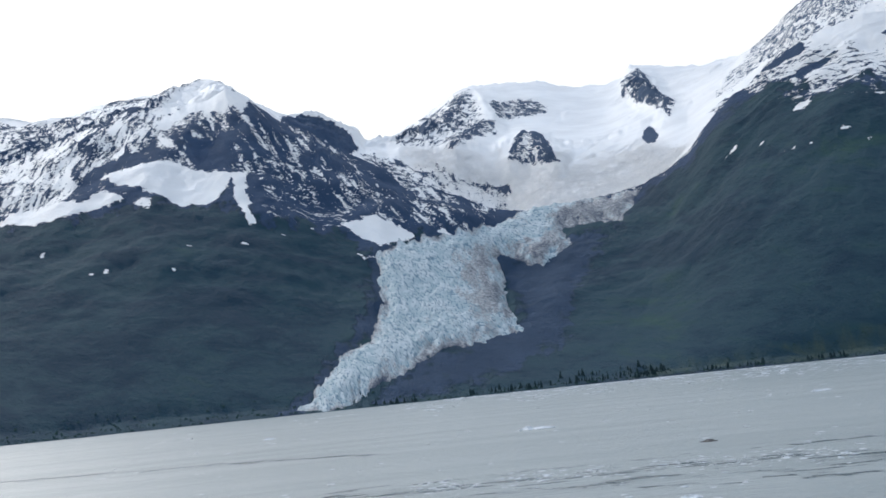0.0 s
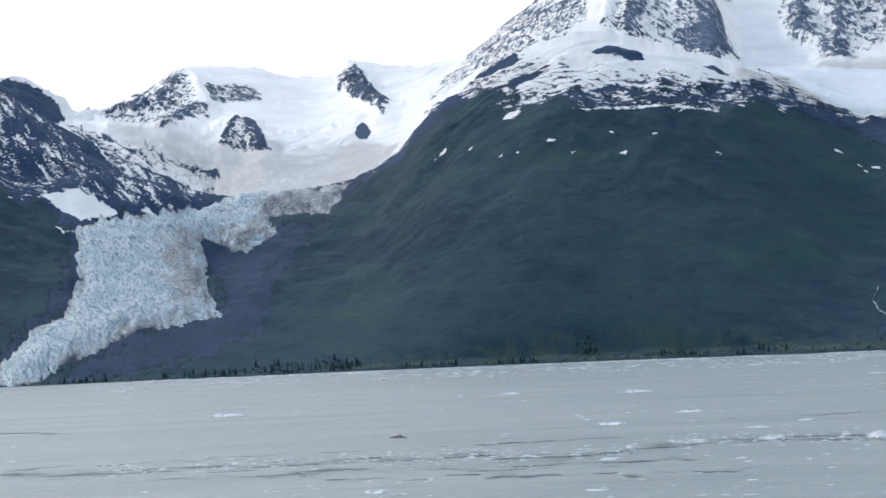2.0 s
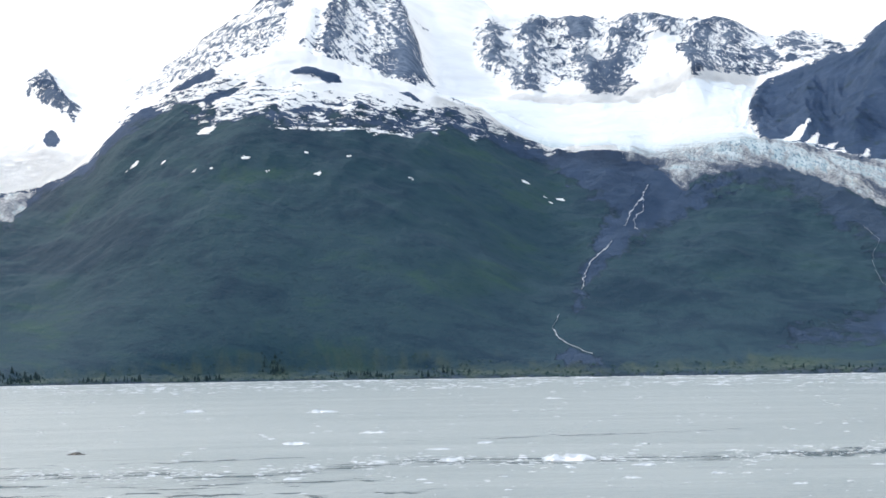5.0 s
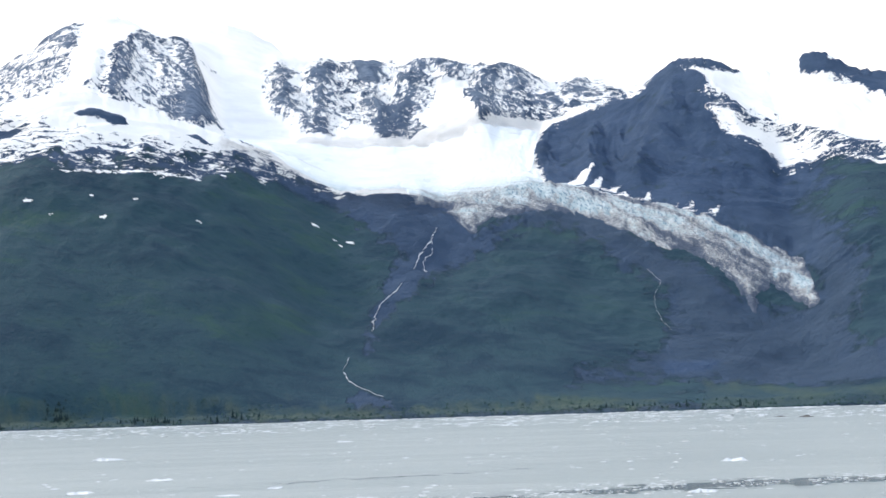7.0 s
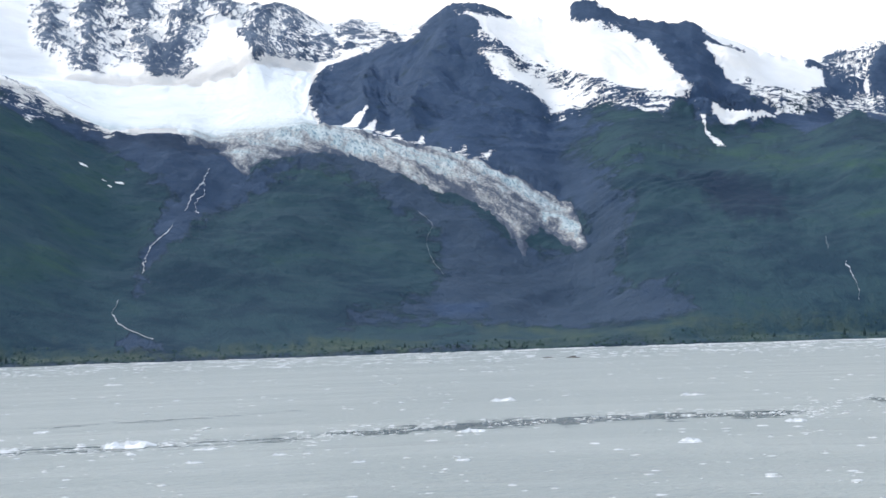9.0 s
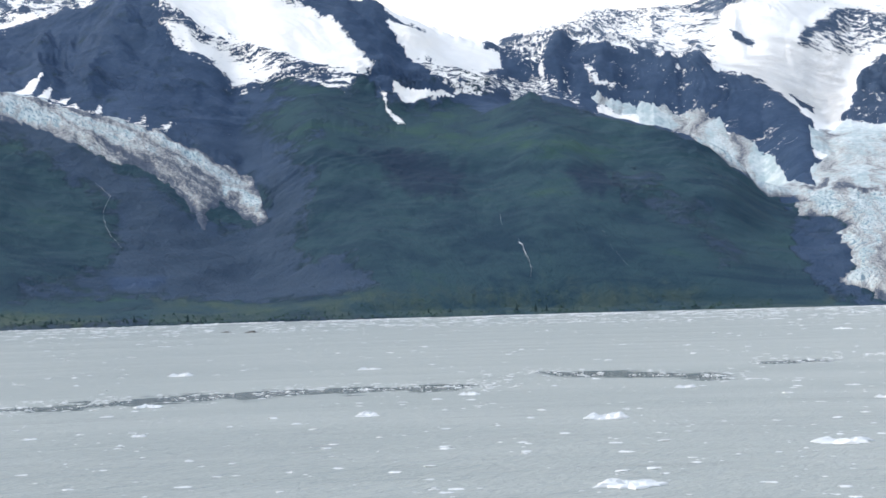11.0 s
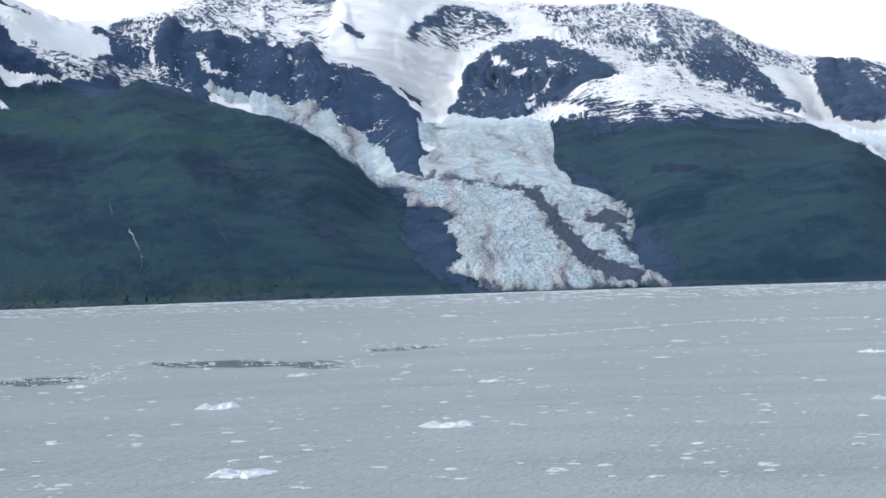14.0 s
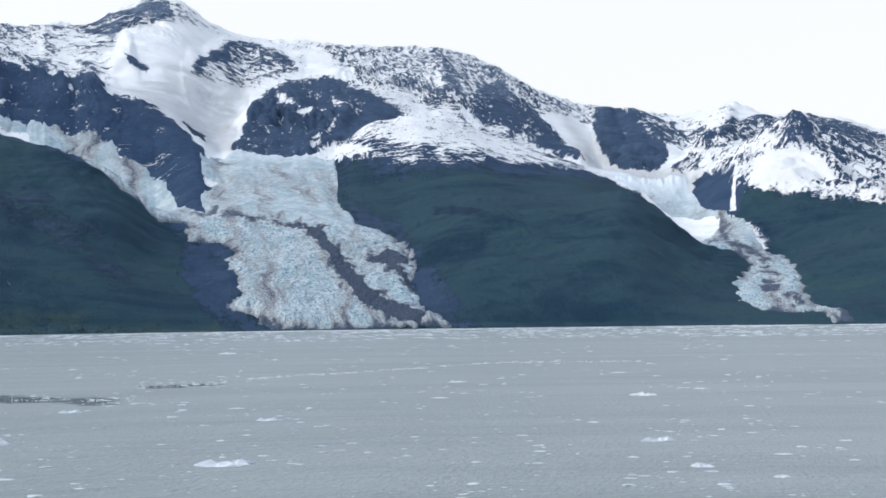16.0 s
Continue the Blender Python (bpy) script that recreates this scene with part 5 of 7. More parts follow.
patch("margin of the first glacier", [(-2.68, 0.600), (-1.65, 0.683), (-1.94, 0.573), (-2.13, 0.366), (-3.22, 0.246), (-5.64, 0.008),
    (-6.44, 0.004), (-4.91, 0.148), (-3.60, 0.253), (-2.98, 0.377)], rock=0.9, debris=0.5, soft=0.4)
patch("debris apron", [(31.88, 0.856), (33.91, 0.933), (36.86, 0.815), (39.74, 0.643), (42.09, 0.673), (42.35, 0.826), (43.49, 0.713),
    (43.17, 0.393), (45.76, 0.209), (45.72, 0.113), (36.69, 0.243), (33.30, 0.158), (36.73, 0.375), (36.99, 0.601), (35.25, 0.726),
    (33.47, 0.786), (32.07, 0.808)], rock=1, debris=0.75, soft=0.7)
patch("gorge", [(25.24, 0.978), (27.65, 0.992), (30.04, 0.798), (31.88, 0.842), (30.84, 0.741), (28.80, 0.639), (27.56, 0.507), (26.74, 0.430),
    (26.13, 0.331), (26.56, 0.532), (27.61, 0.734), (26.02, 0.883)], rock=1, debris=0.3, soft=0.5)
patch("stream fan", [(25.49, 0.125), (25.90, 0.166), (26.89, 0.122), (27.67, 0.010), (25.88, 0.028)], rock=1, debris=0.5, soft=0.2)
patch("moraine bank", [(32.09, 0.086), (33.90, 0.145), (38.65, 0.193), (45.71, 0.100), (45.68, 0.056), (38.64, 0.092),
    (33.87, 0.040)], rock=0.25, debris=0.9, lush_lit=0.9, soft=0.2)
patch("margin of the twin glacier", [(60.99, 0.980), (61.97, 0.774), (62.75, 0.601), (62.69, 0.198), (63.76, 0.000), (62.86, 0.000),
    (61.70, 0.286), (60.96, 0.709)], rock=1, debris=0.3, soft=0.3)
patch("east bank of the twin glacier", [(66.12, 2.796), (66.46, 1.846), (68.22, 1.061), (69.18, 0.550), (70.50, 0.095), (71.26, 0.000),
    (70.07, 0.000), (68.90, 0.135), (68.63, 0.306), (68.98, 0.561), (66.82, 1.019)], rock=0.9, debris=0.35, soft=0.5)
patch("tarn hollow", [(36.41, 0.304), (38.69, 0.337), (38.58, 0.287), (36.90, 0.269)], rock=1, debris=0.0, soft=0.12)
# shade on the dome's left flank, put in as a darker green
patch("shaded slope dome", [(6.62, 0.822), (7.99, 0.897), (9.43, 0.980), (10.57, 0.952), (13.37, 0.714), (14.48, 0.521), (14.01, 0.181),
    (5.10, 0.563)], lush_lit=0.15, soft=1.2)
patch("bright meadow west", [(7.39, 0.734), (10.48, 0.619), (14.04, 0.482), (15.74, 0.481), (15.67, 0.432), (12.41, 0.474),
    (9.44, 0.682)], lush_lit=0.9, soft=0.8)
patch("bright meadow dome", [(8.41, 0.794), (10.25, 0.727), (13.09, 0.545), (17.10, 0.446), (21.12, 0.542), (17.07, 0.408), (13.04, 0.469),
    (10.20, 0.595)], lush_lit=0.9, soft=0.7)
# haze over this slope, put in as a brighter green
patch("hazy slope dome east", [(15.81, 0.573), (23.88, 0.948), (25.84, 0.653), (23.77, 0.242), (15.74, 0.097), (11.82, 0.346)], lush_lit=0.72, soft=1.0)
patch("bright meadow shore", [(3.91, 0.276), (7.87, 0.375), (12.80, 0.129), (18.77, 0.093), (18.72, 0.064), (10.74, 0.072),
    (6.78, 0.045)], lush_lit=0.85, soft=0.8)
patch("bright meadow spur", [(43.97, 0.974), (47.99, 1.032), (50.80, 0.776), (53.80, 0.699), (56.38, 0.853), (56.16, 0.693), (51.77, 0.513),
    (49.78, 0.693), (45.76, 0.877)], lush_lit=0.95, soft=0.8)
patch("thicket", [(45.55, 0.831), (47.16, 0.794), (49.15, 0.605), (49.12, 0.432), (47.51, 0.475), (46.52, 0.627)], thicket=0.85, soft=0.35)
patch("thicket east", [(52.77, 0.494), (54.37, 0.591), (54.74, 0.432), (53.54, 0.364)], thicket=0.85, soft=0.3)
patch("thicket row", [(69.57, 1.226), (70.27, 1.051), (71.45, 0.806), (71.44, 0.699), (70.25, 0.888), (69.56, 1.092)], thicket=0.85, soft=0.1)
patch("meadow east", [(66.64, 2.391), (69.21, 2.086), (71.27, 1.500), (74.27, 0.812), (72.99, 0.636), (69.18, 1.385),
    (67.23, 1.325)], lush_lit=0.68, soft=1.0)
patch("dark slope west", [(-15.44, 0.532), (-9.77, 0.332), (-4.72, 0.320), (-5.03, 0.041), (-15.88, 0.058)], lush_lit=0.25, soft=1.5)
patch("beach", [(6.07, 0.023), (13.75, 0.026), (21.72, 0.022), (29.69, 0.026), (36.75, 0.030), (36.74, 0.000), (29.68, 0.000), (21.72, 0.000),
    (13.75, 0.000), (6.07, 0.000)], rock=0.75, debris=1.0, soft=0.05)
patch("beach east", [(32.91, 0.041), (40.61, 0.051), (48.60, 0.008), (56.58, 0.000), (62.00, 0.001), (62.00, 0.000), (56.58, 0.000),
    (48.60, 0.000), (40.61, 0.000), (32.91, 0.012)], rock=0.75, debris=1.0, soft=0.05)
patch("cracked basin", [(-1.00, 2.983), (0.93, 2.779), (2.87, 2.670), (5.21, 2.308), (7.36, 2.339), (8.90, 1.672), (8.59, 0.994), (7.22, 0.984),
    (5.09, 0.987), (3.38, 0.991), (2.13, 2.366), (0.24, 2.560)], cracked=1.0, soft=0.4)
patch("cracked icefall", [(21.38, 0.967), (24.35, 2.753), (27.90, 2.976), (30.54, 2.710), (32.61, 3.169), (32.41, 1.549), (32.94, 0.961),
    (28.41, 0.932), (25.68, 0.966), (23.65, 0.986)], cracked=1.0, soft=0.4)
patch("cracked fall", [(58.37, 3.365), (60.14, 4.042), (61.90, 4.230), (63.09, 4.366), (62.61, 4.138), (62.32, 3.103), (61.59, 3.025),
    (60.67, 3.074), (59.53, 3.078)], cracked=0.9, soft=0.3)
patch("cracked far fall", [(74.38, 4.504), (75.61, 4.298), (76.82, 3.393), (77.80, 3.259), (79.02, 2.992), (78.02, 2.650), (76.80, 2.743),
    (75.58, 3.481)], cracked=0.8, soft=0.3)
patch("bare cliff", [(54.06, 0.552), (55.68, 0.644), (57.09, 0.504), (58.49, 0.391), (59.15, 0.213), (58.16, 0.174), (57.04, 0.295),
    (55.92, 0.351), (54.63, 0.380)], rock=0.42, debris=0.6, soft=0.5)
patch("bare cliff foot", [(60.49, 0.850), (61.61, 0.731), (62.57, 0.655), (62.24, 0.307), (62.07, 0.083), (61.38, 0.156),
    (60.73, 0.416)], rock=0.9, debris=0.2, soft=0.4)

# ridges, faces and gullies in finer detail
patch("west crest", [(-15.05, 4.748), (-13.94, 3.062), (-12.15, 4.471), (-10.37, 3.199), (-9.16, 2.902), (-8.34, 3.534), (-9.39, 2.363), (-11.20,
    0.973), (-13.39, 2.724), (-15.12, 2.861)], snow=0.55, lean=0.7, bedded=0.1, rock=1, soft=0.15)
patch("west left flank", [(-15.10, 2.987), (-13.35, 3.386), (-11.18, 2.671), (-9.44, 0.928), (-10.57, 0.725), (-11.79, 0.708), (-13.20, 0.665),
    (-15.33, 0.741)], snow=0.43, lean=0.9, bedded=0.1, rock=1, soft=0.2)
patch("west right flank", [(-6.62, 0.934), (-5.26, 2.713), (-2.61, 0.937), (-0.31, 0.890), (2.27, 0.987), (1.20, 0.834), (-1.60, 0.727), (-3.60,
    0.669), (-5.48, 0.721), (-6.26, 0.791)], snow=0.32, lean=-0.9, bedded=0.2, rock=1, soft=0.2)
patch("west face", [(-8.62, 0.960), (-6.81, 0.940), (-6.14, 0.819), (-6.62, 0.734), (-7.81, 0.719), (-9.57, 0.733), (-9.88, 0.858)], snow=0.36,
    lean=-0.1, bedded=0.0, rock=1, soft=0.15)
patch("west dark wall", [(-8.31, 0.822), (-7.30, 0.832), (-7.31, 0.721), (-8.40, 0.734), (-8.75, 0.777)], snow=0.02, soft=0.15)
patch("west summit cap", [(-9.39, 2.363), (-7.72, 5.000), (-6.69, 0.968), (-7.32, 0.934), (-8.41, 0.967)], snow=0.92, soft=0.1)
patch("west scraps", [(-6.02, 0.751), (-4.30, 0.758), (-2.81, 0.684), (-4.41, 0.626), (-5.98, 0.583), (-6.49, 0.647)], snow=0.27, bedded=0.8,
    lean=-0.6, soft=0.2)
patch("west dark band", [(-13.49, 0.674), (-12.03, 0.793), (-10.32, 0.813), (-9.57, 0.733), (-11.76, 0.745), (-11.01, 0.642), (-11.70, 0.692), (-12.60, 0.671)], snow=0.13, lean=0.9, soft=0.12)
patch("cirque snow", [(-11.81, 0.743), (-10.56, 0.740), (-9.37, 0.748), (-8.80, 0.725), (-7.42, 0.704), (-7.37, 0.655), (-8.52, 0.618), (-9.49,
    0.630), (-10.62, 0.671)], snow=1.0, soft=0.06)
patch("cirque ledge", [(-15.33, 0.741), (-14.16, 0.733), (-12.61, 0.665), (-11.71, 0.682), (-11.15, 0.643), (-12.44, 0.644), (-14.20, 0.655),
    (-15.34, 0.712)], snow=0.92, bedded=0.6, soft=0.06)
patch("couloir", [(-7.18, 0.709), (-6.71, 0.660), (-6.91, 0.626), (-6.55, 0.565), (-6.80, 0.555), (-7.20, 0.632)], snow=0.95, soft=0.05)
patch("corner snow", [(-3.51, 0.666), (-2.37, 0.730), (-0.94, 0.717), (-1.87, 0.665), (-2.85, 0.648)], snow=1.0, soft=0.05)
patch("basin step", [(-2.54, 2.954), (-0.19, 2.679), (2.53, 2.303), (2.07, 0.978), (-0.30, 0.918), (-2.18, 0.994)], snow=0.5, lean=-0.8, bedded=0.3,
    rock=1, soft=0.12)
patch("basin ribs", [(-1.51, 3.349), (-0.42, 4.648), (1.52, 4.793), (1.84, 4.192), (2.46, 3.467), (0.69, 2.871)], snow=0.46, lean=0.8, bedded=0.0,
    rock=1, soft=0.12)
patch("basin cliff", [(2.17, 4.375), (3.71, 4.546), (4.37, 4.315), (3.44, 4.149), (2.43, 4.101)], snow=0.33, lean=-0.5, rock=1, soft=0.08)
patch("basin crag", [(2.66, 2.696), (3.47, 3.142), (4.46, 2.360)], snow=0.34, lean=-0.6, rock=1, soft=0.06)
patch("basin ribs east", [(6.87, 4.678), (7.63, 4.779), (8.88, 3.287), (8.52, 2.766), (7.30, 4.069)], snow=0.42, lean=-0.8, bedded=0.0, rock=1,
    soft=0.1)
patch("basin nunatak", [(7.56, 2.750), (7.82, 2.842), (8.08, 2.508), (7.97, 2.323), (7.66, 2.332), (7.49, 2.565)], snow=0.0, rock=1, soft=0.05)
patch("peak left ridge", [(16.24, 5.000), (17.00, 3.913), (16.53, 2.518), (15.48, 2.469), (13.59, 0.975), (11.53, 3.237), (12.82, 4.303), (14.73,
    4.378)], snow=0.42, lean=0.8, bedded=0.0, rock=1, soft=0.12)
patch("peak face", [(17.08, 2.940), (18.27, 4.559), (20.04, 4.703), (21.31, 2.730), (19.49, 0.997), (17.30, 2.237), (16.51, 2.360)], snow=0.48,
    lean=-0.6, bedded=0.0, rock=1, soft=0.1)
patch("peak clear snow", [(17.18, 5.000), (18.27, 4.804), (17.19, 3.191), (16.63, 2.486), (16.11, 2.482), (15.96, 3.318), (16.43, 4.616)],
    snow=0.97, soft=0.1)
patch("peak foot", [(19.75, 2.593), (20.64, 2.715), (21.31, 2.674), (20.09, 2.160), (18.91, 2.345)], snow=0.2, soft=0.1)
patch("peak gully", [(16.36, 3.102), (17.09, 2.967), (16.82, 2.364), (15.89, 2.372)], snow=0.9, soft=0.06)
patch("high wall", [(22.63, 4.404), (26.13, 5.000), (27.34, 4.979), (28.14, 4.492), (27.70, 3.624), (26.98, 2.875), (26.09, 3.503), (25.08, 2.914),
    (24.18, 2.931), (23.20, 3.595)], snow=0.45, lean=-0.4, bedded=0.0, rock=1, soft=0.12)
patch("high wall east", [(27.94, 4.533), (28.86, 5.000), (30.78, 4.549), (29.94, 3.646), (28.72, 4.093), (27.99, 3.221), (27.08, 2.869), (27.21,
    4.168)], snow=0.45, lean=0.8, bedded=0.0, rock=1, soft=0.12)
patch("wall dark", [(26.05, 4.984), (27.09, 4.985), (26.82, 4.324), (26.11, 4.354)], snow=0.12, soft=0.08)
patch("wall foot", [(26.91, 4.166), (28.12, 4.081), (27.93, 3.147), (26.92, 2.879)], snow=0.17, soft=0.1)
patch("wall peak", [(31.23, 5.000), (32.39, 4.390), (34.24, 3.627), (30.53, 2.681), (29.84, 3.820)], snow=0.38, lean=-0.7, bedded=0.0, rock=1,
    soft=0.1)
patch("wall crest east", [(32.80, 4.558), (34.03, 5.000), (35.44, 4.553), (36.97, 2.982), (36.44, 2.874), (34.40, 3.478)], snow=0.48, lean=-0.6,
    bedded=0.1, rock=1, soft=0.1)
patch("wall gully", [(28.98, 4.291), (29.96, 4.280), (29.84, 3.275), (28.72, 3.795)], snow=1.0, soft=0.06)
patch("spur summit", [(37.58, 2.938), (39.50, 5.000), (39.78, 2.941), (38.07, 2.789)], snow=0.25, rock=1, soft=0.07)
patch("spur snowfield", [(38.08, 2.835), (39.47, 2.759), (40.28, 2.976), (41.67, 2.947), (43.62, 2.745), (45.13, 2.365), (46.35, 2.061), (45.47,
    1.975), (44.13, 2.079), (42.77, 2.216), (41.60, 2.356), (40.82, 2.458), (39.45, 2.636)], snow=1.0, bedded=0.8, soft=0.1)
patch("spur rock band", [(38.65, 2.454), (40.82, 2.458), (42.77, 2.216), (44.13, 2.079), (43.34, 2.040), (41.98, 2.234), (39.82, 2.348)], snow=0.40,
    lean=-0.5, bedded=0.85, rock=1, soft=0.1)
patch("spur lower snow", [(38.60, 2.413), (39.62, 2.322), (40.80, 2.341), (42.36, 2.119), (42.15, 2.090), (40.59, 2.225), (39.41, 2.235)],
    snow=0.85, bedded=0.8, soft=0.08)
patch("spur scraps", [(42.18, 2.240), (45.47, 1.975), (45.06, 1.623), (42.75, 2.049)], snow=0.40, bedded=0.9, rock=0.9, soft=0.12)
patch("spur dark ridge", [(41.58, 5.000), (42.87, 2.980), (43.63, 2.812), (45.57, 2.941), (47.97, 2.828), (47.95, 2.579), (46.50, 2.780), (47.22,
    2.391), (46.60, 1.648), (46.06, 2.038), (44.77, 2.554), (43.42, 2.743), (41.86, 2.837)], snow=0.07, rock=1, bedded=0.3, soft=0.1)
patch("spur ridge snow", [(46.50, 2.780), (47.96, 2.613), (47.92, 2.304), (47.22, 2.421)], snow=0.9, soft=0.08)
patch("spur east snow", [(46.75, 2.722), (50.52, 2.871), (50.66, 2.528), (49.90, 2.351), (47.72, 2.431)], snow=0.93, bedded=0.5, soft=0.08)
patch("spur east scraps", [(47.51, 2.356), (49.90, 2.351), (50.89, 2.392), (50.07, 1.879), (48.88, 1.660)], snow=0.5, bedded=0.7, soft=0.1)
patch("col scraps", [(50.90, 2.432), (52.10, 2.474), (53.49, 2.271), (52.08, 0.935), (50.88, 2.148)], snow=0.42, bedded=0.8, soft=0.1)
patch("summit west range", [(52.24, 4.548), (54.53, 5.000), (56.86, 4.914), (58.42, 4.385), (57.99, 2.851), (56.83, 2.956), (56.06, 4.078), (54.13,
    3.158), (52.24, 4.137)], snow=0.54, lean=-0.6, bedded=0.0, rock=1, soft=0.15)
patch("divide rock", [(52.24, 4.137), (53.37, 2.974), (54.70, 2.989), (56.05, 2.994), (57.02, 2.980), (58.38, 2.871), (59.95, 2.857), (61.12,
    2.676), (61.40, 2.267), (60.68, 1.939), (59.51, 2.388), (58.16, 2.565), (56.02, 2.453), (53.15, 2.400), (52.21, 2.469)], snow=0.15, lean=0.5,
    bedded=0.1, rock=1, soft=0.12)
patch("divide snow", [(53.51, 2.749), (54.11, 2.532), (55.06, 2.587), (53.72, 2.458)], snow=0.62, soft=0.05)
patch("divide couloir", [(56.26, 2.597), (56.86, 2.873), (56.94, 2.868), (55.98, 2.470)], snow=0.8, soft=0.03)
patch("bowl", [(58.63, 4.547), (60.82, 4.679), (61.60, 4.677), (60.98, 4.236), (63.17, 4.294), (62.74, 3.322), (62.12, 3.080), (61.53, 3.187),
    (60.75, 3.230), (59.57, 3.380), (58.21, 4.080)], snow=1.0, soft=0.12)
patch("bowl rock", [(58.67, 4.178), (59.59, 4.128), (59.47, 4.060), (58.90, 4.097)], snow=0.15, soft=0.04)
patch("summit pyramid", [(57.29, 4.628), (58.64, 4.755), (59.94, 4.982), (60.46, 4.644), (59.02, 4.537), (57.83, 4.544)], snow=0.27, lean=0.7,
    bedded=0.0, rock=1, soft=0.08)
patch("summit shoulder", [(59.94, 4.982), (60.83, 4.966), (61.85, 4.828), (60.62, 4.658)], snow=0.6, lean=-0.8, rock=1, soft=0.08)
patch("east cliff", [(61.02, 4.230), (62.81, 4.816), (63.60, 4.703), (64.84, 4.492), (63.98, 4.366), (61.97, 4.233)], snow=0.34, lean=-0.6,
    bedded=0.0, rock=1, soft=0.1)
patch("east crag", [(62.48, 2.980), (63.11, 3.590), (63.97, 4.226), (64.79, 4.376), (66.40, 4.296), (66.95, 4.068), (65.74, 3.091), (65.13, 2.872)],
    snow=0.12, lean=0.6, bedded=0.0, rock=1, soft=0.1)
patch("crag shoulder", [(65.70, 3.091), (67.30, 4.260), (68.70, 4.106), (66.76, 3.030)], snow=0.08, rock=1, soft=0.1)
patch("crag snow", [(64.76, 3.799), (65.77, 4.020), (65.00, 3.541)], snow=0.9, soft=0.04)
patch("hill snow", [(67.41, 4.275), (69.01, 4.285), (70.61, 4.154), (72.79, 2.955), (74.96, 2.883), (71.99, 2.556), (69.97, 2.322), (68.57, 2.525),
    (66.76, 3.030), (68.60, 4.107)], snow=0.74, bedded=0.9, rock=1, soft=0.12)
patch("hill scraps", [(66.11, 3.106), (68.57, 2.556), (70.78, 2.305), (73.97, 2.609), (70.77, 2.164), (67.95, 2.356)], snow=0.36, bedded=1.0,
    rock=1, soft=0.12)
patch("serrated range", [(65.83, 4.745), (68.06, 5.000), (70.07, 4.977), (72.07, 4.842), (71.23, 4.364), (69.42, 4.292), (66.82, 4.414)], snow=0.46,
    lean=-0.7, bedded=0.0, rock=1, soft=0.12)
patch("serrated foot", [(68.03, 4.581), (70.04, 4.461), (71.23, 4.364), (69.41, 4.231)], snow=0.32, lean=-0.7, soft=0.12)
patch("east crest", [(72.07, 4.842), (73.25, 4.887), (76.02, 4.961), (79.32, 4.304), (78.52, 4.161), (76.79, 4.485), (75.01, 4.636), (73.23,
    4.548)], snow=0.5, lean=-0.8, bedded=0.0, rock=1, soft=0.12)
patch("ridge dark", [(70.63, 4.351), (72.05, 4.701), (73.63, 4.551), (75.01, 4.019), (73.59, 4.088), (72.01, 4.183)], snow=0.17, lean=-0.7,
    bedded=0.0, rock=1, soft=0.1)
patch("far snow tongue", [(73.42, 4.480), (75.21, 4.609), (75.57, 4.157), (77.72, 3.245), (76.53, 2.854), (74.97, 4.020)], snow=1.0, soft=0.06)
patch("far dark cliff", [(75.41, 4.585), (76.61, 4.725), (77.97, 4.068), (77.53, 3.461), (76.35, 3.471), (75.58, 4.243)], snow=0.07, rock=1,
    soft=0.08)
patch("corner peak", [(78.07, 3.151), (79.88, 3.677), (82.31, 2.970), (83.10, 2.862), (83.07, 2.578), (81.39, 2.533), (79.85, 2.970)], snow=0.45,
    lean=0.8, bedded=0.0, rock=1, soft=0.12)
patch("corner snow", [(80.81, 2.593), (83.08, 2.648), (83.02, 2.028), (80.60, 2.424)], snow=0.74, lean=0.6, bedded=0.3, rock=1, soft=0.1)
patch("corner dark", [(78.72, 2.917), (79.86, 3.000), (80.64, 2.479), (80.28, 2.061), (79.04, 2.463)], snow=0.05, rock=1, soft=0.08)

patch("snow spike", [(33.47, 1.120), (33.97, 1.332), (34.55, 1.476), (34.33, 1.333), (34.08, 1.150)], snow=1.0, soft=0.03)
patch("snow heap", [(34.28, 1.072), (34.78, 1.351), (34.64, 1.075)], snow=0.74, soft=0.06)
patch("snow heap", [(34.72, 1.079), (35.48, 1.293), (35.22, 1.102)], snow=0.74, soft=0.06)
patch("snow heap", [(35.22, 1.036), (35.63, 1.172), (35.74, 0.989)], snow=0.74, soft=0.06)
patch("snow heap", [(35.96, 0.985), (36.45, 1.202), (36.50, 1.033)], snow=0.74, soft=0.06)
patch("snow heap", [(37.62, 1.029), (37.93, 1.149), (38.10, 1.057)], snow=0.74, soft=0.06)
patch("snow heap", [(38.42, 1.073), (38.98, 1.245), (38.71, 1.063)], snow=0.74, soft=0.06)
patch("fork snow", [(46.11, 1.873), (46.26, 1.693), (46.47, 1.518), (46.51, 1.344), (46.84, 1.225), (47.22, 1.029), (46.78, 1.116), (46.45, 1.269),
    (46.37, 1.485)], snow=0.72, soft=0.05)
patch("corner range", [(78.04, 3.225), (80.23, 4.304), (82.19, 2.988), (83.14, 4.671), (85.34, 2.649), (85.32, 1.724), (80.58, 2.383), (78.83,
    3.187)], snow=0.52, lean=0.8, bedded=0.1, rock=1, soft=0.15)
patch("corner dark flank", [(77.94, 3.075), (79.24, 3.556), (80.23, 4.049), (81.41, 4.548), (82.09, 2.911), (82.57, 2.776), (81.78, 2.638), (80.41,
    3.997), (79.23, 3.316), (78.53, 3.122)], snow=0.33, lean=0.9, bedded=0.0, soft=0.15)
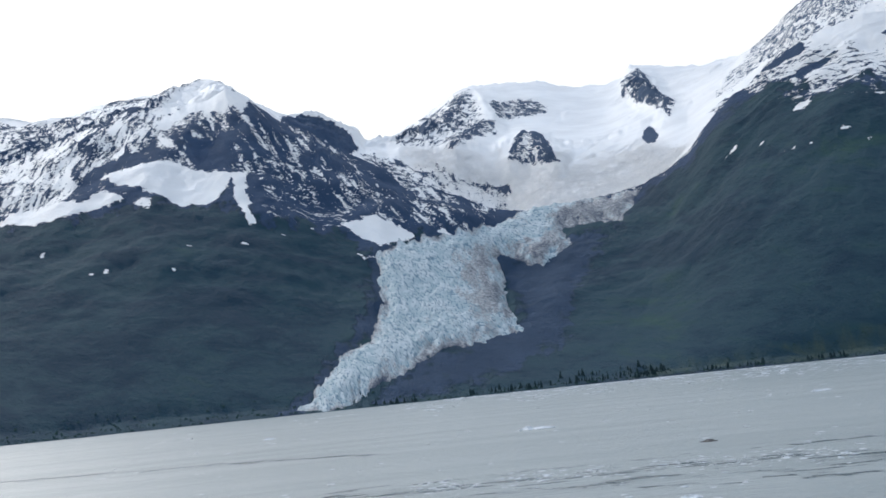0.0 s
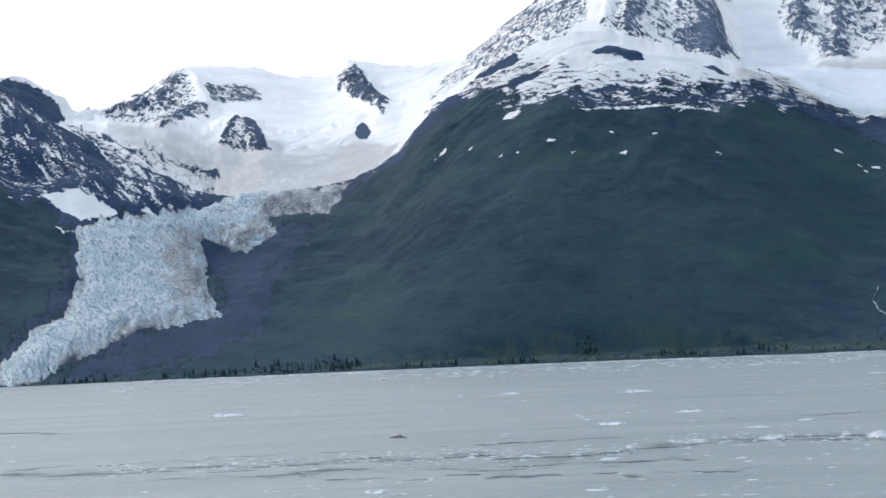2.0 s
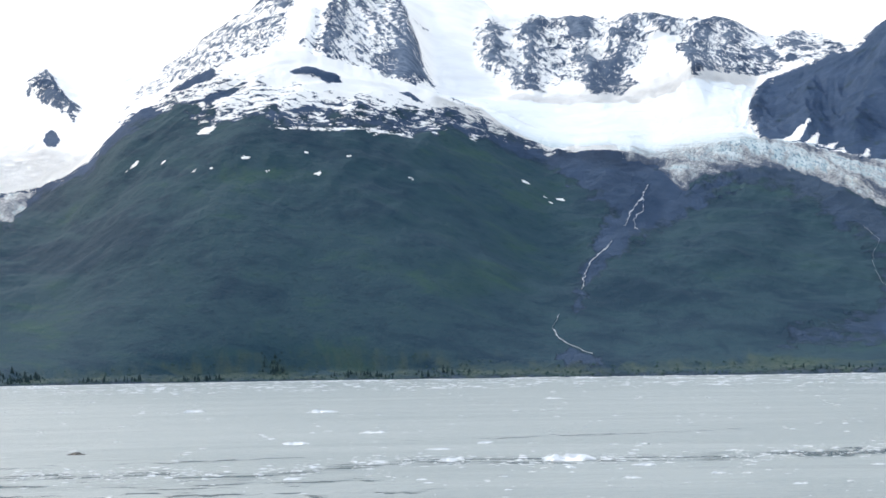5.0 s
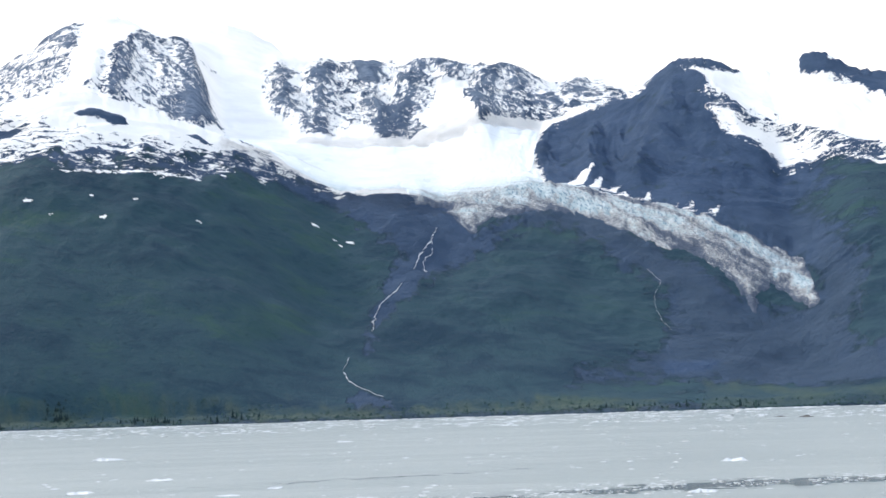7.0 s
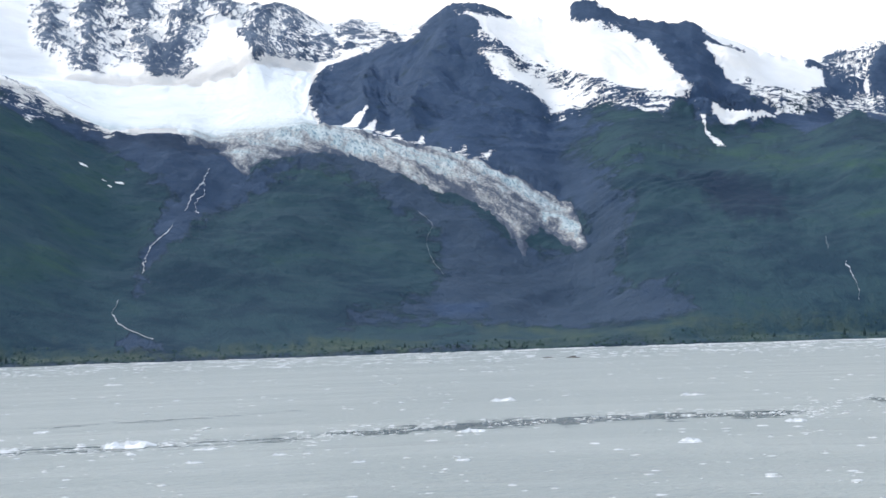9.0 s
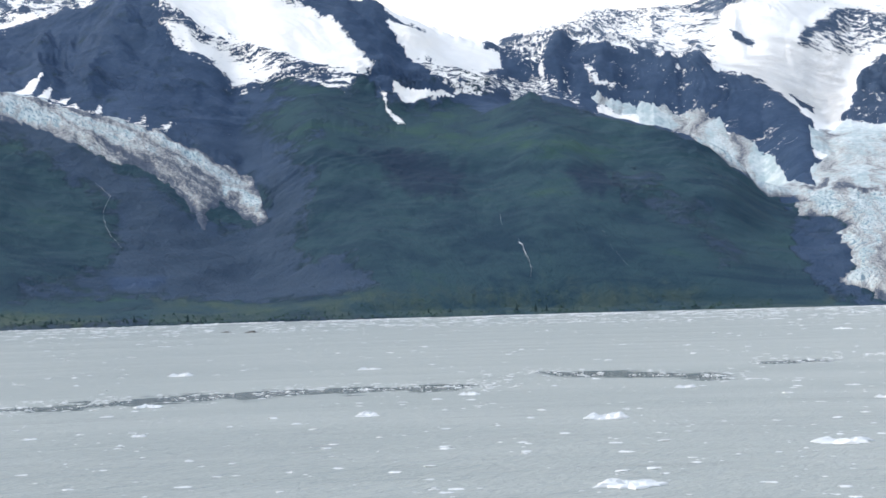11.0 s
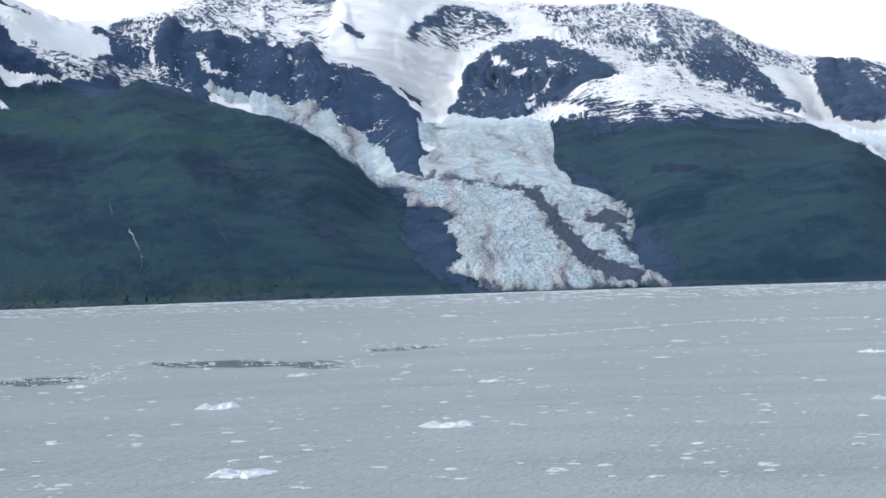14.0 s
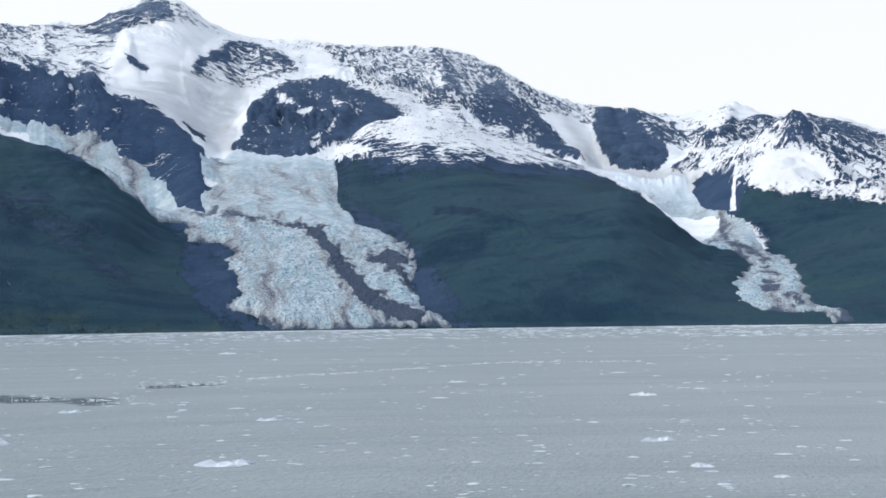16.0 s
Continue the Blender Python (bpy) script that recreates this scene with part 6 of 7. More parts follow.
patch("corner dark side", [(82.19, 2.959), (83.14, 2.962), (84.08, 2.946), (85.35, 2.729), (84.82, 2.637), (83.50, 2.312), (82.74, 2.604), (82.17,
    2.643)], snow=0.36, lean=-0.9, bedded=0.0, soft=0.15)
patch("corner snow", [(80.99, 2.647), (82.16, 2.575), (82.93, 2.412), (83.30, 2.291), (82.71, 2.111), (81.75, 2.153), (80.78, 2.384)], snow=0.9,
    bedded=0.6, soft=0.1)
patch("corner snow", [(83.30, 2.318), (84.81, 2.582), (84.62, 2.401), (83.86, 2.246)], snow=0.9, bedded=0.6, soft=0.08)
patch("far dark cliff", [(75.29, 4.760), (76.10, 5.000), (76.88, 4.396), (77.76, 4.010), (77.65, 3.382), (76.86, 3.380), (75.86, 4.007), (75.38,
    4.312)], snow=0.09, rock=1, soft=0.08)
patch("far band", [(76.89, 4.594), (79.25, 4.366), (78.26, 4.173), (77.27, 4.317)], snow=0.24, lean=-0.6, bedded=0.1, rock=1, soft=0.1)
patch("corner chute", [(80.26, 2.669), (80.34, 2.657), (80.19, 2.411), (80.25, 2.069), (79.98, 2.096), (80.11, 2.432)], snow=0.9, soft=0.025)

patch("crag couloir", [(64.03, 4.186), (64.77, 4.058), (64.97, 3.975), (64.17, 4.105)], snow=0.75, soft=0.05)
patch("crag couloir", [(65.99, 4.164), (66.88, 4.032), (66.02, 4.052)], snow=0.75, soft=0.05)
patch("crag couloir", [(65.04, 3.007), (65.97, 3.496), (67.20, 4.198), (66.89, 4.042), (65.96, 3.370), (65.34, 3.009)], snow=0.5, lean=0.8,
    bedded=0.0, soft=0.08)
patch("shore grass", [(6.05, 0.077), (11.78, 0.062), (17.72, 0.058), (23.74, 0.071), (29.70, 0.073), (36.63, 0.112), (36.62, 0.020), (29.70, 0.023),
    (23.73, 0.015), (17.71, 0.005), (11.78, 0.018), (6.05, 0.022)], grass=0.75, rock=0.1, soft=0.25)
patch("shore grass", [(38.16, 0.222), (47.86, 0.091), (57.89, 0.071), (61.86, 0.076), (61.85, 0.000), (49.84, 0.000), (38.14, 0.019)], grass=0.5,
    rock=0.1, soft=0.25)

# scattered snow scraps on the upper brush slopes
_rs = np.random.RandomState(5)
for _a, _v, _w in ((10.50, 0.763, 0.24), (10.75, 0.721, 0.10), (11.58, 0.692, 0.08), (14.49, 0.557, 0.14), (14.14, 0.582, 0.10), (16.63, 0.560,
                   0.10), (18.19, 0.574, 0.10), (18.59, 0.575, 0.08), (15.21, 0.512, 0.10), (17.03, 0.500, 0.10), (20.35, 0.572, 0.14), (24.45,
                   0.790, 0.12), (25.15, 0.769, 0.12), (25.35, 0.752, 0.10), (25.73, 0.779, 0.16), (12.31, 0.603, 0.10), (12.68, 0.588, 0.08),
                   (13.29, 0.565, 0.08), (14.51, 0.557, 0.16), (-14.00, 0.545, 0.08), (-12.44, 0.423, 0.12), (-11.89, 0.425, 0.08), (-9.55, 0.390,
                   0.10), (-7.00, 0.482, 0.12), (-12.90, 0.299, 0.08), (-4.71, 0.603, 0.18), (-5.64, 0.543, 0.12), (-8.95, 0.467, 0.08), (21.01,
                   0.841, 0.08)):
    _w, _h = _w * 1.0, 0.002 + 0.010 * _w
    patch("scrap", [(_a - _w, _v - _h * _rs.rand()), (_a + _w * 0.6, _v - _h), (_a + _w, _v + _h * _rs.rand()), (_a - _w * 0.3, _v + _h)], soft=0.03, snow=1.0)

# snow slides off ribs and fills the gullies between them
bulge = (GZ - blurred(GZ, 6, 11)) + 1.2 * (GZ - blurred(GZ, 3, 4))
mixed = 4 * COVER["snow"] * np.clip(0.93 - COVER["snow"], 0, 1) * (1 - 0.6 * COVER["bedded"])
COVER["snow"] = COVER["snow"] - mixed * np.clip(bulge / 11.0, -0.17, 0.17) * (1 - 0.85 * smooth(4.5, 4.9, VV))

me, used = grid_mesh("ground", GX, GY, GZ, flip=True)
for label, values in COVER.items():
    point_values(me, label, values.ravel()[used])
me.materials.append(GROUND)
ground = tagged(new("ground", me), "steep fjord mountains with green brush, dark rock and snow", "mountains", kind="structure")

# ======== the water ========
LANES = (([(-9, 327), (0, 318), (7, 321), (14.7, 305), (19.6, 338), (29, 337), (33, 350), (39, 371), (44, 380), (50, 380)], 11.0),
         ([(51.0, 441), (55, 416), (59, 398)], 14.0), ([(58.5, 464), (62.6, 478)], 10.0), ([(-18, 650), (-16, 622), (-8.5, 560), (-2, 502)], 10.0),
         ([(19, 420), (27, 440), (33, 470)], 4.0), ([(-8.4, 555), (-2.1, 503)], 5.0),
         ([(5, 278), (12, 268), (22, 262)], 3.0), ([(-2, 300), (6, 292), (14, 283), (20, 290)], 4.5), ([(-6, 345), (4, 350), (12, 352), (18, 365)], 3.0))
ICE_LINE = [(62.1, 490), (63.9, 523), (66.9, 549), (69.8, 590), (71.6, 621)]
wa = np.radians(np.concatenate([np.arange(-20, 90, 0.15), np.arange(90, 340.1, 5)]))
wr = np.concatenate([np.array([0.5, 20, 40, 60]), np.geomspace(70, 1700, 330), np.array([2200, 3000, 4000, 4900])])
WA, WR = np.meshgrid(wa, wr)
lead = 0 * WR
for pts, width in LANES:
    mid = np.interp(np.degrees(WA), [p[0] for p in pts], [p[1] for p in pts])
    ends = smooth(pts[0][0] - 0.5, pts[0][0] + 1.5, np.degrees(WA)) * (1 - smooth(pts[-1][0] - 1.5, pts[-1][0] + 0.5, np.degrees(WA)))
    wob = fbm(np.degrees(WA) * 0.5, WR * 0 + width, 3, 71) * 14
    wid = 1.5 * width * (0.7 + 1.4 * np.clip(fbm(np.degrees(WA) * 0.35, WR * 0 + width + 9, 3, 72) + 0.25, 0, 1))
    ends = ends * (0.62 + 0.38 * smooth(28, 40, np.degrees(WA)))
    lead = np.maximum(lead, ends * np.exp(-((WR - mid - wob) / wid) ** 2))
me, used = grid_mesh("water", WR * np.sin(WA), WR * np.cos(WA), WR * 0, flip=True)
point_values(me, "lead", lead.ravel()[used])
off = smooth(30, 150, WR)  # close by the ship the streaks run straight
point_values(me, "swing", (off * WA * 380 + (1 - off) * WR * np.sin(WA)).ravel()[used])
point_values(me, "reach", (off * WR + (1 - off) * WR * np.cos(WA)).ravel()[used])
me.materials.append(WATER)
water = tagged(new("water", me), "grey silty sea water with drifting brash ice", "water", kind="structure")

# ======== glaciers ========
def main_piece(mask):
    """The largest connected patch of a mask, without crumbs."""
    best = None
    h, w = mask.shape
    left = mask.copy()
    while left.any():
        start = np.argwhere(left)[0]
        todo, got = [(int(start[0]), int(start[1]))], []
        left[todo[0]] = False
        while todo:
            i, j = todo.pop()
            got.append((i, j))
            for a, b in ((i + 1, j), (i - 1, j), (i, j + 1), (i, j - 1)):
                if 0 <= a < h and 0 <= b < w and left[a, b]:
                    left[a, b] = False
                    todo.append((a, b))
        if best is None or len(got) > len(best):
            best = got
    if best is None:
        return None
    out = np.zeros(mask.shape, bool)
    out[tuple(np.array(best).T)] = True
    return out


def glacier(name, outline, dirty, label, thick=8.0, rise=2.2, fine=0.041, stain=0.02, fork=-90.0, firn=(0.95, 1.5), turn=0.0):
    """A tongue of broken ice on the ground within its outline: seracs, crevasses and bands of grit."""
    px, pw = [p[0] for p in outline], climb([p[1] for p in outline])
    lo, hi = max(min(pw) - 0.3, 0.0), max(pw) + 0.3
    w = np.concatenate([np.arange(lo, min(hi, 8.0), fine), np.arange(max(lo, 8.0), hi, fine * 0.2)])
    v = np.where(w < 8, w / 8, 1 + (w - 8) / 1.25)
    az, vv = np.meshgrid(np.arange(min(px) - 0.3, max(px) + 0.3, fine), v)
    x, y, z = land(az, vv)
    d = inside(outline, az, vv) + fbm(az * 2.2, climb(vv) * 2.2, 4, 81, 0.6) * (0.21 - 0.12 * smooth(0.95, 1.05, vv))
    run = np.hypot(x, y)
    step = np.zeros(x.shape)
    step[1:] = np.sqrt(np.diff(x, axis=0) ** 2 + np.diff(y, axis=0) ** 2 + np.diff(z, axis=0) ** 2)
    along = np.cumsum(step, 0)
    across = np.radians(az - 0.5 * (min(px) + max(px))) * run.mean()
    across, along = across * np.cos(turn) + along * np.sin(turn), along * np.cos(turn) - across * np.sin(turn)
    bend = fbm(across / 90, along / 90, 3, 82) * 26
    f1, f2, own = cells((across + bend) / 5.5, (along + 0.5 * bend) / 7.5, 4)
    g1, g2, own2 = cells((across - bend) / 22, (along + bend) / 34, 6)
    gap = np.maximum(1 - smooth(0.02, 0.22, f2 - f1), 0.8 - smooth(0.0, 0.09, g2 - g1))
    calm = 1 - 0.65 * smooth(0.95, 1.2, vv)
    lift = thick + calm * (rise * 0.6 * (own - 0.45) + rise * 0.8 * (own2 - 0.5) - rise * 0.4 * gap) + fbm(across / 120, along / 120, 3, 83) * 4
    z = z + np.where(d > -0.12, smooth(-0.1, 0.55, d), 0) * np.maximum(lift, 1.0) * smooth(0.0, 0.012, vv) - 3.0 * (1 - smooth(-0.12, 0.05, d))
    z = np.where(vv < 0.004, -0.5, z)
    keep = (d[:-1, :-1] > -0.12) & (d[1:, 1:] > -0.12)
    grit = stain + 0.55 * np.clip(1 - d / 0.32, 0, 1) * (1 - smooth(0.95, 1.1, vv)) + 0.55 * fbm((across + bend) / 42, along / 320, 5, 85, 0.6)
    for poly, much in dirty:
        grit = np.maximum(grit, much * smooth(-0.5, 0.35, inside(poly, az, vv) + fbm(az * 2, climb(vv) * 2, 4, 84, 0.6) * 0.6))
    grit = grit - 0.12 * smooth(firn[0], firn[1], vv)
    root = tagged(new(name), label, "glacier")
    mid = vv[:-1, :-1]
    stripe = np.zeros(mid.shape, bool)
    bands = []
    for poly, much in dirty:
        if much > 0.965:
            bands.append(((inside(poly, az, vv) + fbm(az * 2, climb(vv) * 2, 3, 84) * 0.2)[:-1, :-1] > 0) & ~stripe)
            stripe |= bands[-1]
    for piece, where, material in (("ice_tongue", (mid < 1.0) & ~stripe, ICE), ("upper_icefield", (mid >= 1.0) & ~stripe & (az[:-1, :-1] >= fork), ICE),
                                   ("side_branch", (mid >= 1.0) & ~stripe & (az[:-1, :-1] < fork), ICE), *(("moraine", band, GRAVEL) for band in bands)):
        whole = main_piece(keep & where)
        if whole is None:
            continue
        me, used = grid_mesh(piece, x, y, z, whole, flip=True)
        point_values(me, "dirt", grit.ravel()[used])
        point_values(me, "crack_shade", (gap * calm).ravel()[used])
        point_values(me, "tone", (0.6 * own + 0.4 * own2).ravel()[used])
        point_values(me, "flow_across", (across + bend).ravel()[used])
        point_values(me, "flow_along", along.ravel()[used])
        point_values(me, "firn", smooth(firn[0], firn[1], vv).ravel()[used])
        me.materials.append(material)
        new(piece, me).parent = root
    return root


glacier("glacier", FIRST_ICE, ((DIRT_A1, 0.55), (DIRT_A2, 0.66), (DIRT_A3, 0.6)), "blue-white crevassed glacier tongue reaching down to the sea", rise=1.6)
glacier("glacier", HANGING_ICE, ((DIRT_B1, 0.66), (DIRT_B2, 0.72)), "hanging glacier of grey broken ice above bare debris slopes", 6.0, 3.0, stain=0.40, turn=0.91)
glacier("glacier", TWIN_ICE, ((DIRT_C1, 1.0), (DIRT_C2, 0.36), (DIRT_C3, 0.9), (DIRT_C4, 0.99), (DIRT_C5, 0.34)),
        "two-branched crevassed glacier with a dark moraine stripe ending in the sea", fork=61.25, firn=(2.6, 3.2), stain=0.30)
glacier("glacier", FAR_ICE, ((DIRT_D1, 0.95), (DIRT_D2, 0.85), (DIRT_D3, 0.45)), "narrow winding glacier with a dark medial stripe", 6.0, 2.0, stain=0.24, firn=(2.3, 3.0))


# ======== small makers ========
def thing(name, label, category, group="", kind=""):
    return tagged(new(name), label, category, group, kind)


def part(name, bm, material, parent, label="", flat=True):
    me = bpy.data.meshes.new(name)
    bm.to_mesh(me)
    bm.free()
    me.materials.append(material)
    if not flat:
        me.polygons.foreach_set("use_smooth", np.ones(len(me.polygons), dtype=bool))
    ob = new(name, me)
    ob.parent = parent
    return tagged(ob, label)


def soup(name, verts, faces, material, label, category, kind="stuff"):
    me = bpy.data.meshes.new(name)
    me.from_pydata(verts, [], faces)
    me.materials.append(material)
    return tagged(new(name, me), label, category, kind=kind)


def plain(name, c0, c1, scale, rough, spec=0.3, bump=0.3, dist=0.2):
    m = Mat(name)
    n = m.noise(scale, 5, 0.6)
    m.put(Base_Color=m.mix(m.step(n, 0.3, 0.7), c0, c1), Roughness=rough, Specular_IOR_Level=spec)
    m.bump(m.noise(scale * 4, 4, 0.65), bump, dist)
    return m.m


FLOE = plain("floe_ice", (0.50, 0.53, 0.54), (0.72, 0.73, 0.73), 0.8, 0.5)
FLOE_DIRTY = plain("grit_laden_ice", (0.05, 0.048, 0.046), (0.13, 0.115, 0.10), 0.9, 0.6)
BARK = plain("tree_bark", (0.030, 0.030, 0.032), (0.06, 0.058, 0.06), 3.0, 0.9, 0.1)
# needle colour lightened towards blue to stand for haze
NEEDLES = plain("spruce_needles", (0.014, 0.032, 0.040), (0.026, 0.050, 0.054), 1.5, 0.85, 0.1)
LEAVES = plain("alder_leaves", (0.022, 0.050, 0.055), (0.038, 0.074, 0.062), 0.15, 0.85, 0.1)
FOAM = plain("falling_water", (0.30, 0.33, 0.37), (0.56, 0.59, 0.63), 0.3, 0.5)


def polar(bearing, distance, z=0.0):
    b = radians(bearing)
    return distance * math.sin(b), distance * math.cos(b), z


def ground_at(bearing, v):
    az, vv = np.meshgrid(np.array([bearing, bearing + 0.01]), np.array([v, v + 0.0005]))
    x, y, z = land(az, vv)
    return float(x[0, 0]), float(y[0, 0]), float(z[0, 0])


# ======== meltwater falls ========
def waterfall(runs, label):
    root = thing("waterfall", label, "waterfall")
    for pts, width in runs:
        fine = []
        for (a0, v0), (a1, v1) in zip(pts, pts[1:]):
            n = max(4, int(abs(v1 - v0) * 260))
            fine += [(a0 + (a1 - a0) * k / n, v0 + (v1 - v0) * k / n) for k in range(n)]
        fine.append(pts[-1])
        fine = [(a + 0.08 * noise.noise((v * 90, a, 3)) + 0.03 * noise.noise((v * 260, a, 7)), v) for a, v in fine]
        bm = bmesh.new()
        rows = []
        for k, (a, v) in enumerate(fine):
            s = k / (len(fine) - 1)
            wide = width * (0.35 + 0.65 * math.sin(math.pi * min(1, s * 0.9 + 0.12))) * (0.02 + 2.6 * random.random() ** 3)
            row = []
            for o, up in ((-0.5, 0.3), (-0.15, 1.3), (0.2, 1.4), (0.5, 0.3)):
                x, y, z = ground_at(a + math.degrees(o * wide / 1900), v)
                row.append(bm.verts.new((x, y, z + up * min(1.0, 0.6 * width))))
            rows.append(row)
        for r, q in zip(rows, rows[1:]):
            for k in range(3):
                bm.faces.new((r[k], r[k + 1], q[k + 1], q[k]))
        part("cascade", bm, FOAM, root)
    return root


waterfall([(STREAM_A1, 1.3), (STREAM_A1B, 0.9), (STREAM_A2, 1.4), (STREAM_A3, 0.9)], "white meltwater stream falling through a dark rock gorge")
waterfall([(STREAM_B, 0.3)], "thin meltwater stream running down a debris slope")
waterfall([(STREAM_C, 0.3), (STREAM_C2, 0.7)], "thin white waterfall on a green brush slope")
waterfall([(STREAM_D, 0.07)], "thread of falling water on a dark brush slope")


# ======== shore trees and brush ========
def spruce(height, seed):
    rnd = random.Random(seed)
    root = thing("spruce_tree", "dark green spruce tree on the grassy shore", "tree", "shore spruces")
    bm = bmesh.new()
    bmesh.ops.create_cone(bm, segments=7, radius1=height * 0.03, radius2=height * 0.006, depth=height * 0.95, cap_ends=True,
                          matrix=Matrix.Translation((0, 0, height * 0.46)))
    part("trunk", bm, BARK, root)
    bm = bmesh.new()
    tiers = 8
    for k in range(tiers):
        s = k / (tiers - 1)
        base = height * (0.10 + 0.78 * s)
        reach = height * (0.30 * (1 - s) ** 0.8 + 0.03)
        top = bm.verts.new((0, 0, base + height * 0.19))
        n = 11
        ring, turn = [], rnd.random() * 6
        for i in range(n):
            a = turn + i * 2 * math.pi / n
            rr = reach * (0.55 + 0.55 * rnd.random()) * (1.0 if i % 2 else 0.72)
            ring.append(bm.verts.new((rr * math.cos(a), rr * math.sin(a), base - reach * 0.25 * rnd.random())))
        low = bm.verts.new((0, 0, base + height * 0.03))
        for i in range(n):
            bm.faces.new((ring[i], ring[(i + 1) % n], top))
            bm.faces.new((ring[(i + 1) % n], ring[i], low))
    part("crown", bm, NEEDLES, root)
    return root


models = [spruce(h, i) for i, h in enumerate((5.5, 6.8, 8.0, 4.4))]
_rs = random.Random(12)
# bearing, spread, way up, spread, how many
STANDS = ((2.5, 2.2, 0.035, 0.03, 50), (5.2, 1.6, 0.05, 0.035, 48), (6.9, 0.5, 0.05, 0.025, 26), (9.8, 1.0, 0.025, 0.012, 22), (12.9, 0.7, 0.025, 0.012, 22),
          (15.4, 0.4, 0.06, 0.018, 24), (18.6, 1.6, 0.03, 0.012, 18), (21.5, 1.0, 0.03, 0.014, 10), (37, 3.5, 0.03, 0.012, 12), (48, 5.0, 0.03, 0.012, 10),
          (-2.2, 1.0, 0.012, 0.006, 16))
placed = 0
for b, sb, v0, sv, count in STANDS:
    for _ in range(count):
        a, v = b + _rs.uniform(-sb, sb), max(0.008, v0 + _rs.uniform(-sv, sv))
        x, y, z = ground_at(a, v)
        src = models[_rs.randrange(4)]
        m = Matrix.Translation((x, y, z - 0.3)) @ Matrix.Rotation(_rs.random() * 6.28, 4, "Z") @ Matrix.Scale(_rs.uniform(0.5, 1.05), 4)
        if placed < 4:
            models[placed].matrix_basis = m
        else:
            c = copy_thing(src, m)
            c.scale = m.to_scale()
        placed += 1


def clumps(name, count, pick, size, material, label, category, seed):
    """Many small leafy clumps as one mesh: each a few bent leaf faces round a low heap."""
    rs = np.random.RandomState(seed)
    verts, faces = [], []
    a, v = pick(rs, count)
    order = np.argsort(v)
    rr, zz = None, None
    for i in order:
        x, y, z = near_ground(a[i], v[i])
        s = size * (0.5 + rs.rand() ** 2 * 1.2)
        k = len(verts)
        n = 6
        for j in range(n):
            t = j * 2 * math.pi / n + rs.rand()
            q = s * (0.6 + 0.6 * rs.rand())
            verts.append((x + q * math.cos(t), y + q * math.sin(t), z - 0.1 + s * 0.35 * rs.rand()))
        verts.append((x + s * (rs.rand() - 0.5), y, z + s * (0.9 + 0.5 * rs.rand())))
        for j in range(n):
            faces.append((k + j, k + (j + 1) % n, k + n))
    return soup(name, verts, faces, material, label, category)


def near_ground(bearing, v):
    """The ground's height from the finished sheet, quickly."""
    i = int(np.clip(np.searchsorted(VV[:, 0], v), 1, VV.shape[0] - 1))
    j = int(np.clip(np.searchsorted(AZ[0], bearing), 1, AZ.shape[1] - 1))
    f = (v - VV[i - 1, 0]) / (VV[i, 0] - VV[i - 1, 0])
    g = (bearing - AZ[0, j - 1]) / (AZ[0, j] - AZ[0, j - 1])
    out = []
    for grid in (GX, GY, GZ):
        lo, hi = grid[i - 1, j - 1] * (1 - g) + grid[i - 1, j] * g, grid[i, j - 1] * (1 - g) + grid[i, j] * g
        out.append(float(lo * (1 - f) + hi * f))
    return out


def shore_band(rs, n):
    a = rs.uniform(-17, 60, n)
    return a, 0.006 + 0.075 * rs.rand(n) ** 1.6


clumps("shore_brush", 2600, shore_band, 1.1, LEAVES, "low green alder brush along the shore", "brush", 31)


# ======== floating ice ========
def floe_mesh(name, seed, tall):
    """A drifting floe one metre wide: uneven outline, lumps on top, a wave-cut foot and a keel under water."""
    rs = random.Random(seed)
    bm = bmesh.new()
    n = 30
    off = [rs.random() * 40 for _ in range(3)]
    rings = []
    for rad, z in ((0.93, -0.10), (0.97, -0.02), (1.0, 0.02), (0.96, 0.06), (0.86, 0.09), (0.72, 0.12), (0.55, 0.14), (0.36, 0.16), (0.16, 0.17)):
        ring = []
        for i in range(n):
            a = i * 2 * math.pi / n
            shape = 0.5 * (1 + 0.45 * noise.noise((math.cos(a) * 1.4 + off[0], math.sin(a) * 1.4, off[1])) + 0.34 * noise.noise((math.cos(a) * 4, math.sin(a) * 4 + off[0], off[2])) + 0.16 * noise.noise((math.cos(a) * 11, math.sin(a) * 11, off[1])))
            x, y = rad * shape * math.cos(a), rad * shape * math.sin(a) * 0.62
            lump = 1 + 1.7 * noise.noise((x * 3.2 + off[2], y * 3.2, off[0])) + 1.3 * noise.noise((x * 9, y * 9 + off[1], 2)) + 0.6 * noise.noise((x * 24, y * 24, off[1]))
            ring.append(bm.verts.new((x, y, z * tall * max(0.15, lump) if z > 0.03 else z * 0.6)))
        rings.append(ring)
    top = bm.verts.new((0, 0, 0.17 * tall * (1 + noise.noise((off[0], off[1], 0)))))
    for r, q in zip(rings, rings[1:]):
        for i in range(n):
            bm.faces.new((r[i], r[(i + 1) % n], q[(i + 1) % n], q[i]))
    for i in range(n):
        bm.faces.new((rings[-1][i], rings[-1][(i + 1) % n], top))
    bm.faces.new(list(reversed(rings[0])))
    me = bpy.data.meshes.new(name)
    bm.to_mesh(me)
    bm.free()
    return me


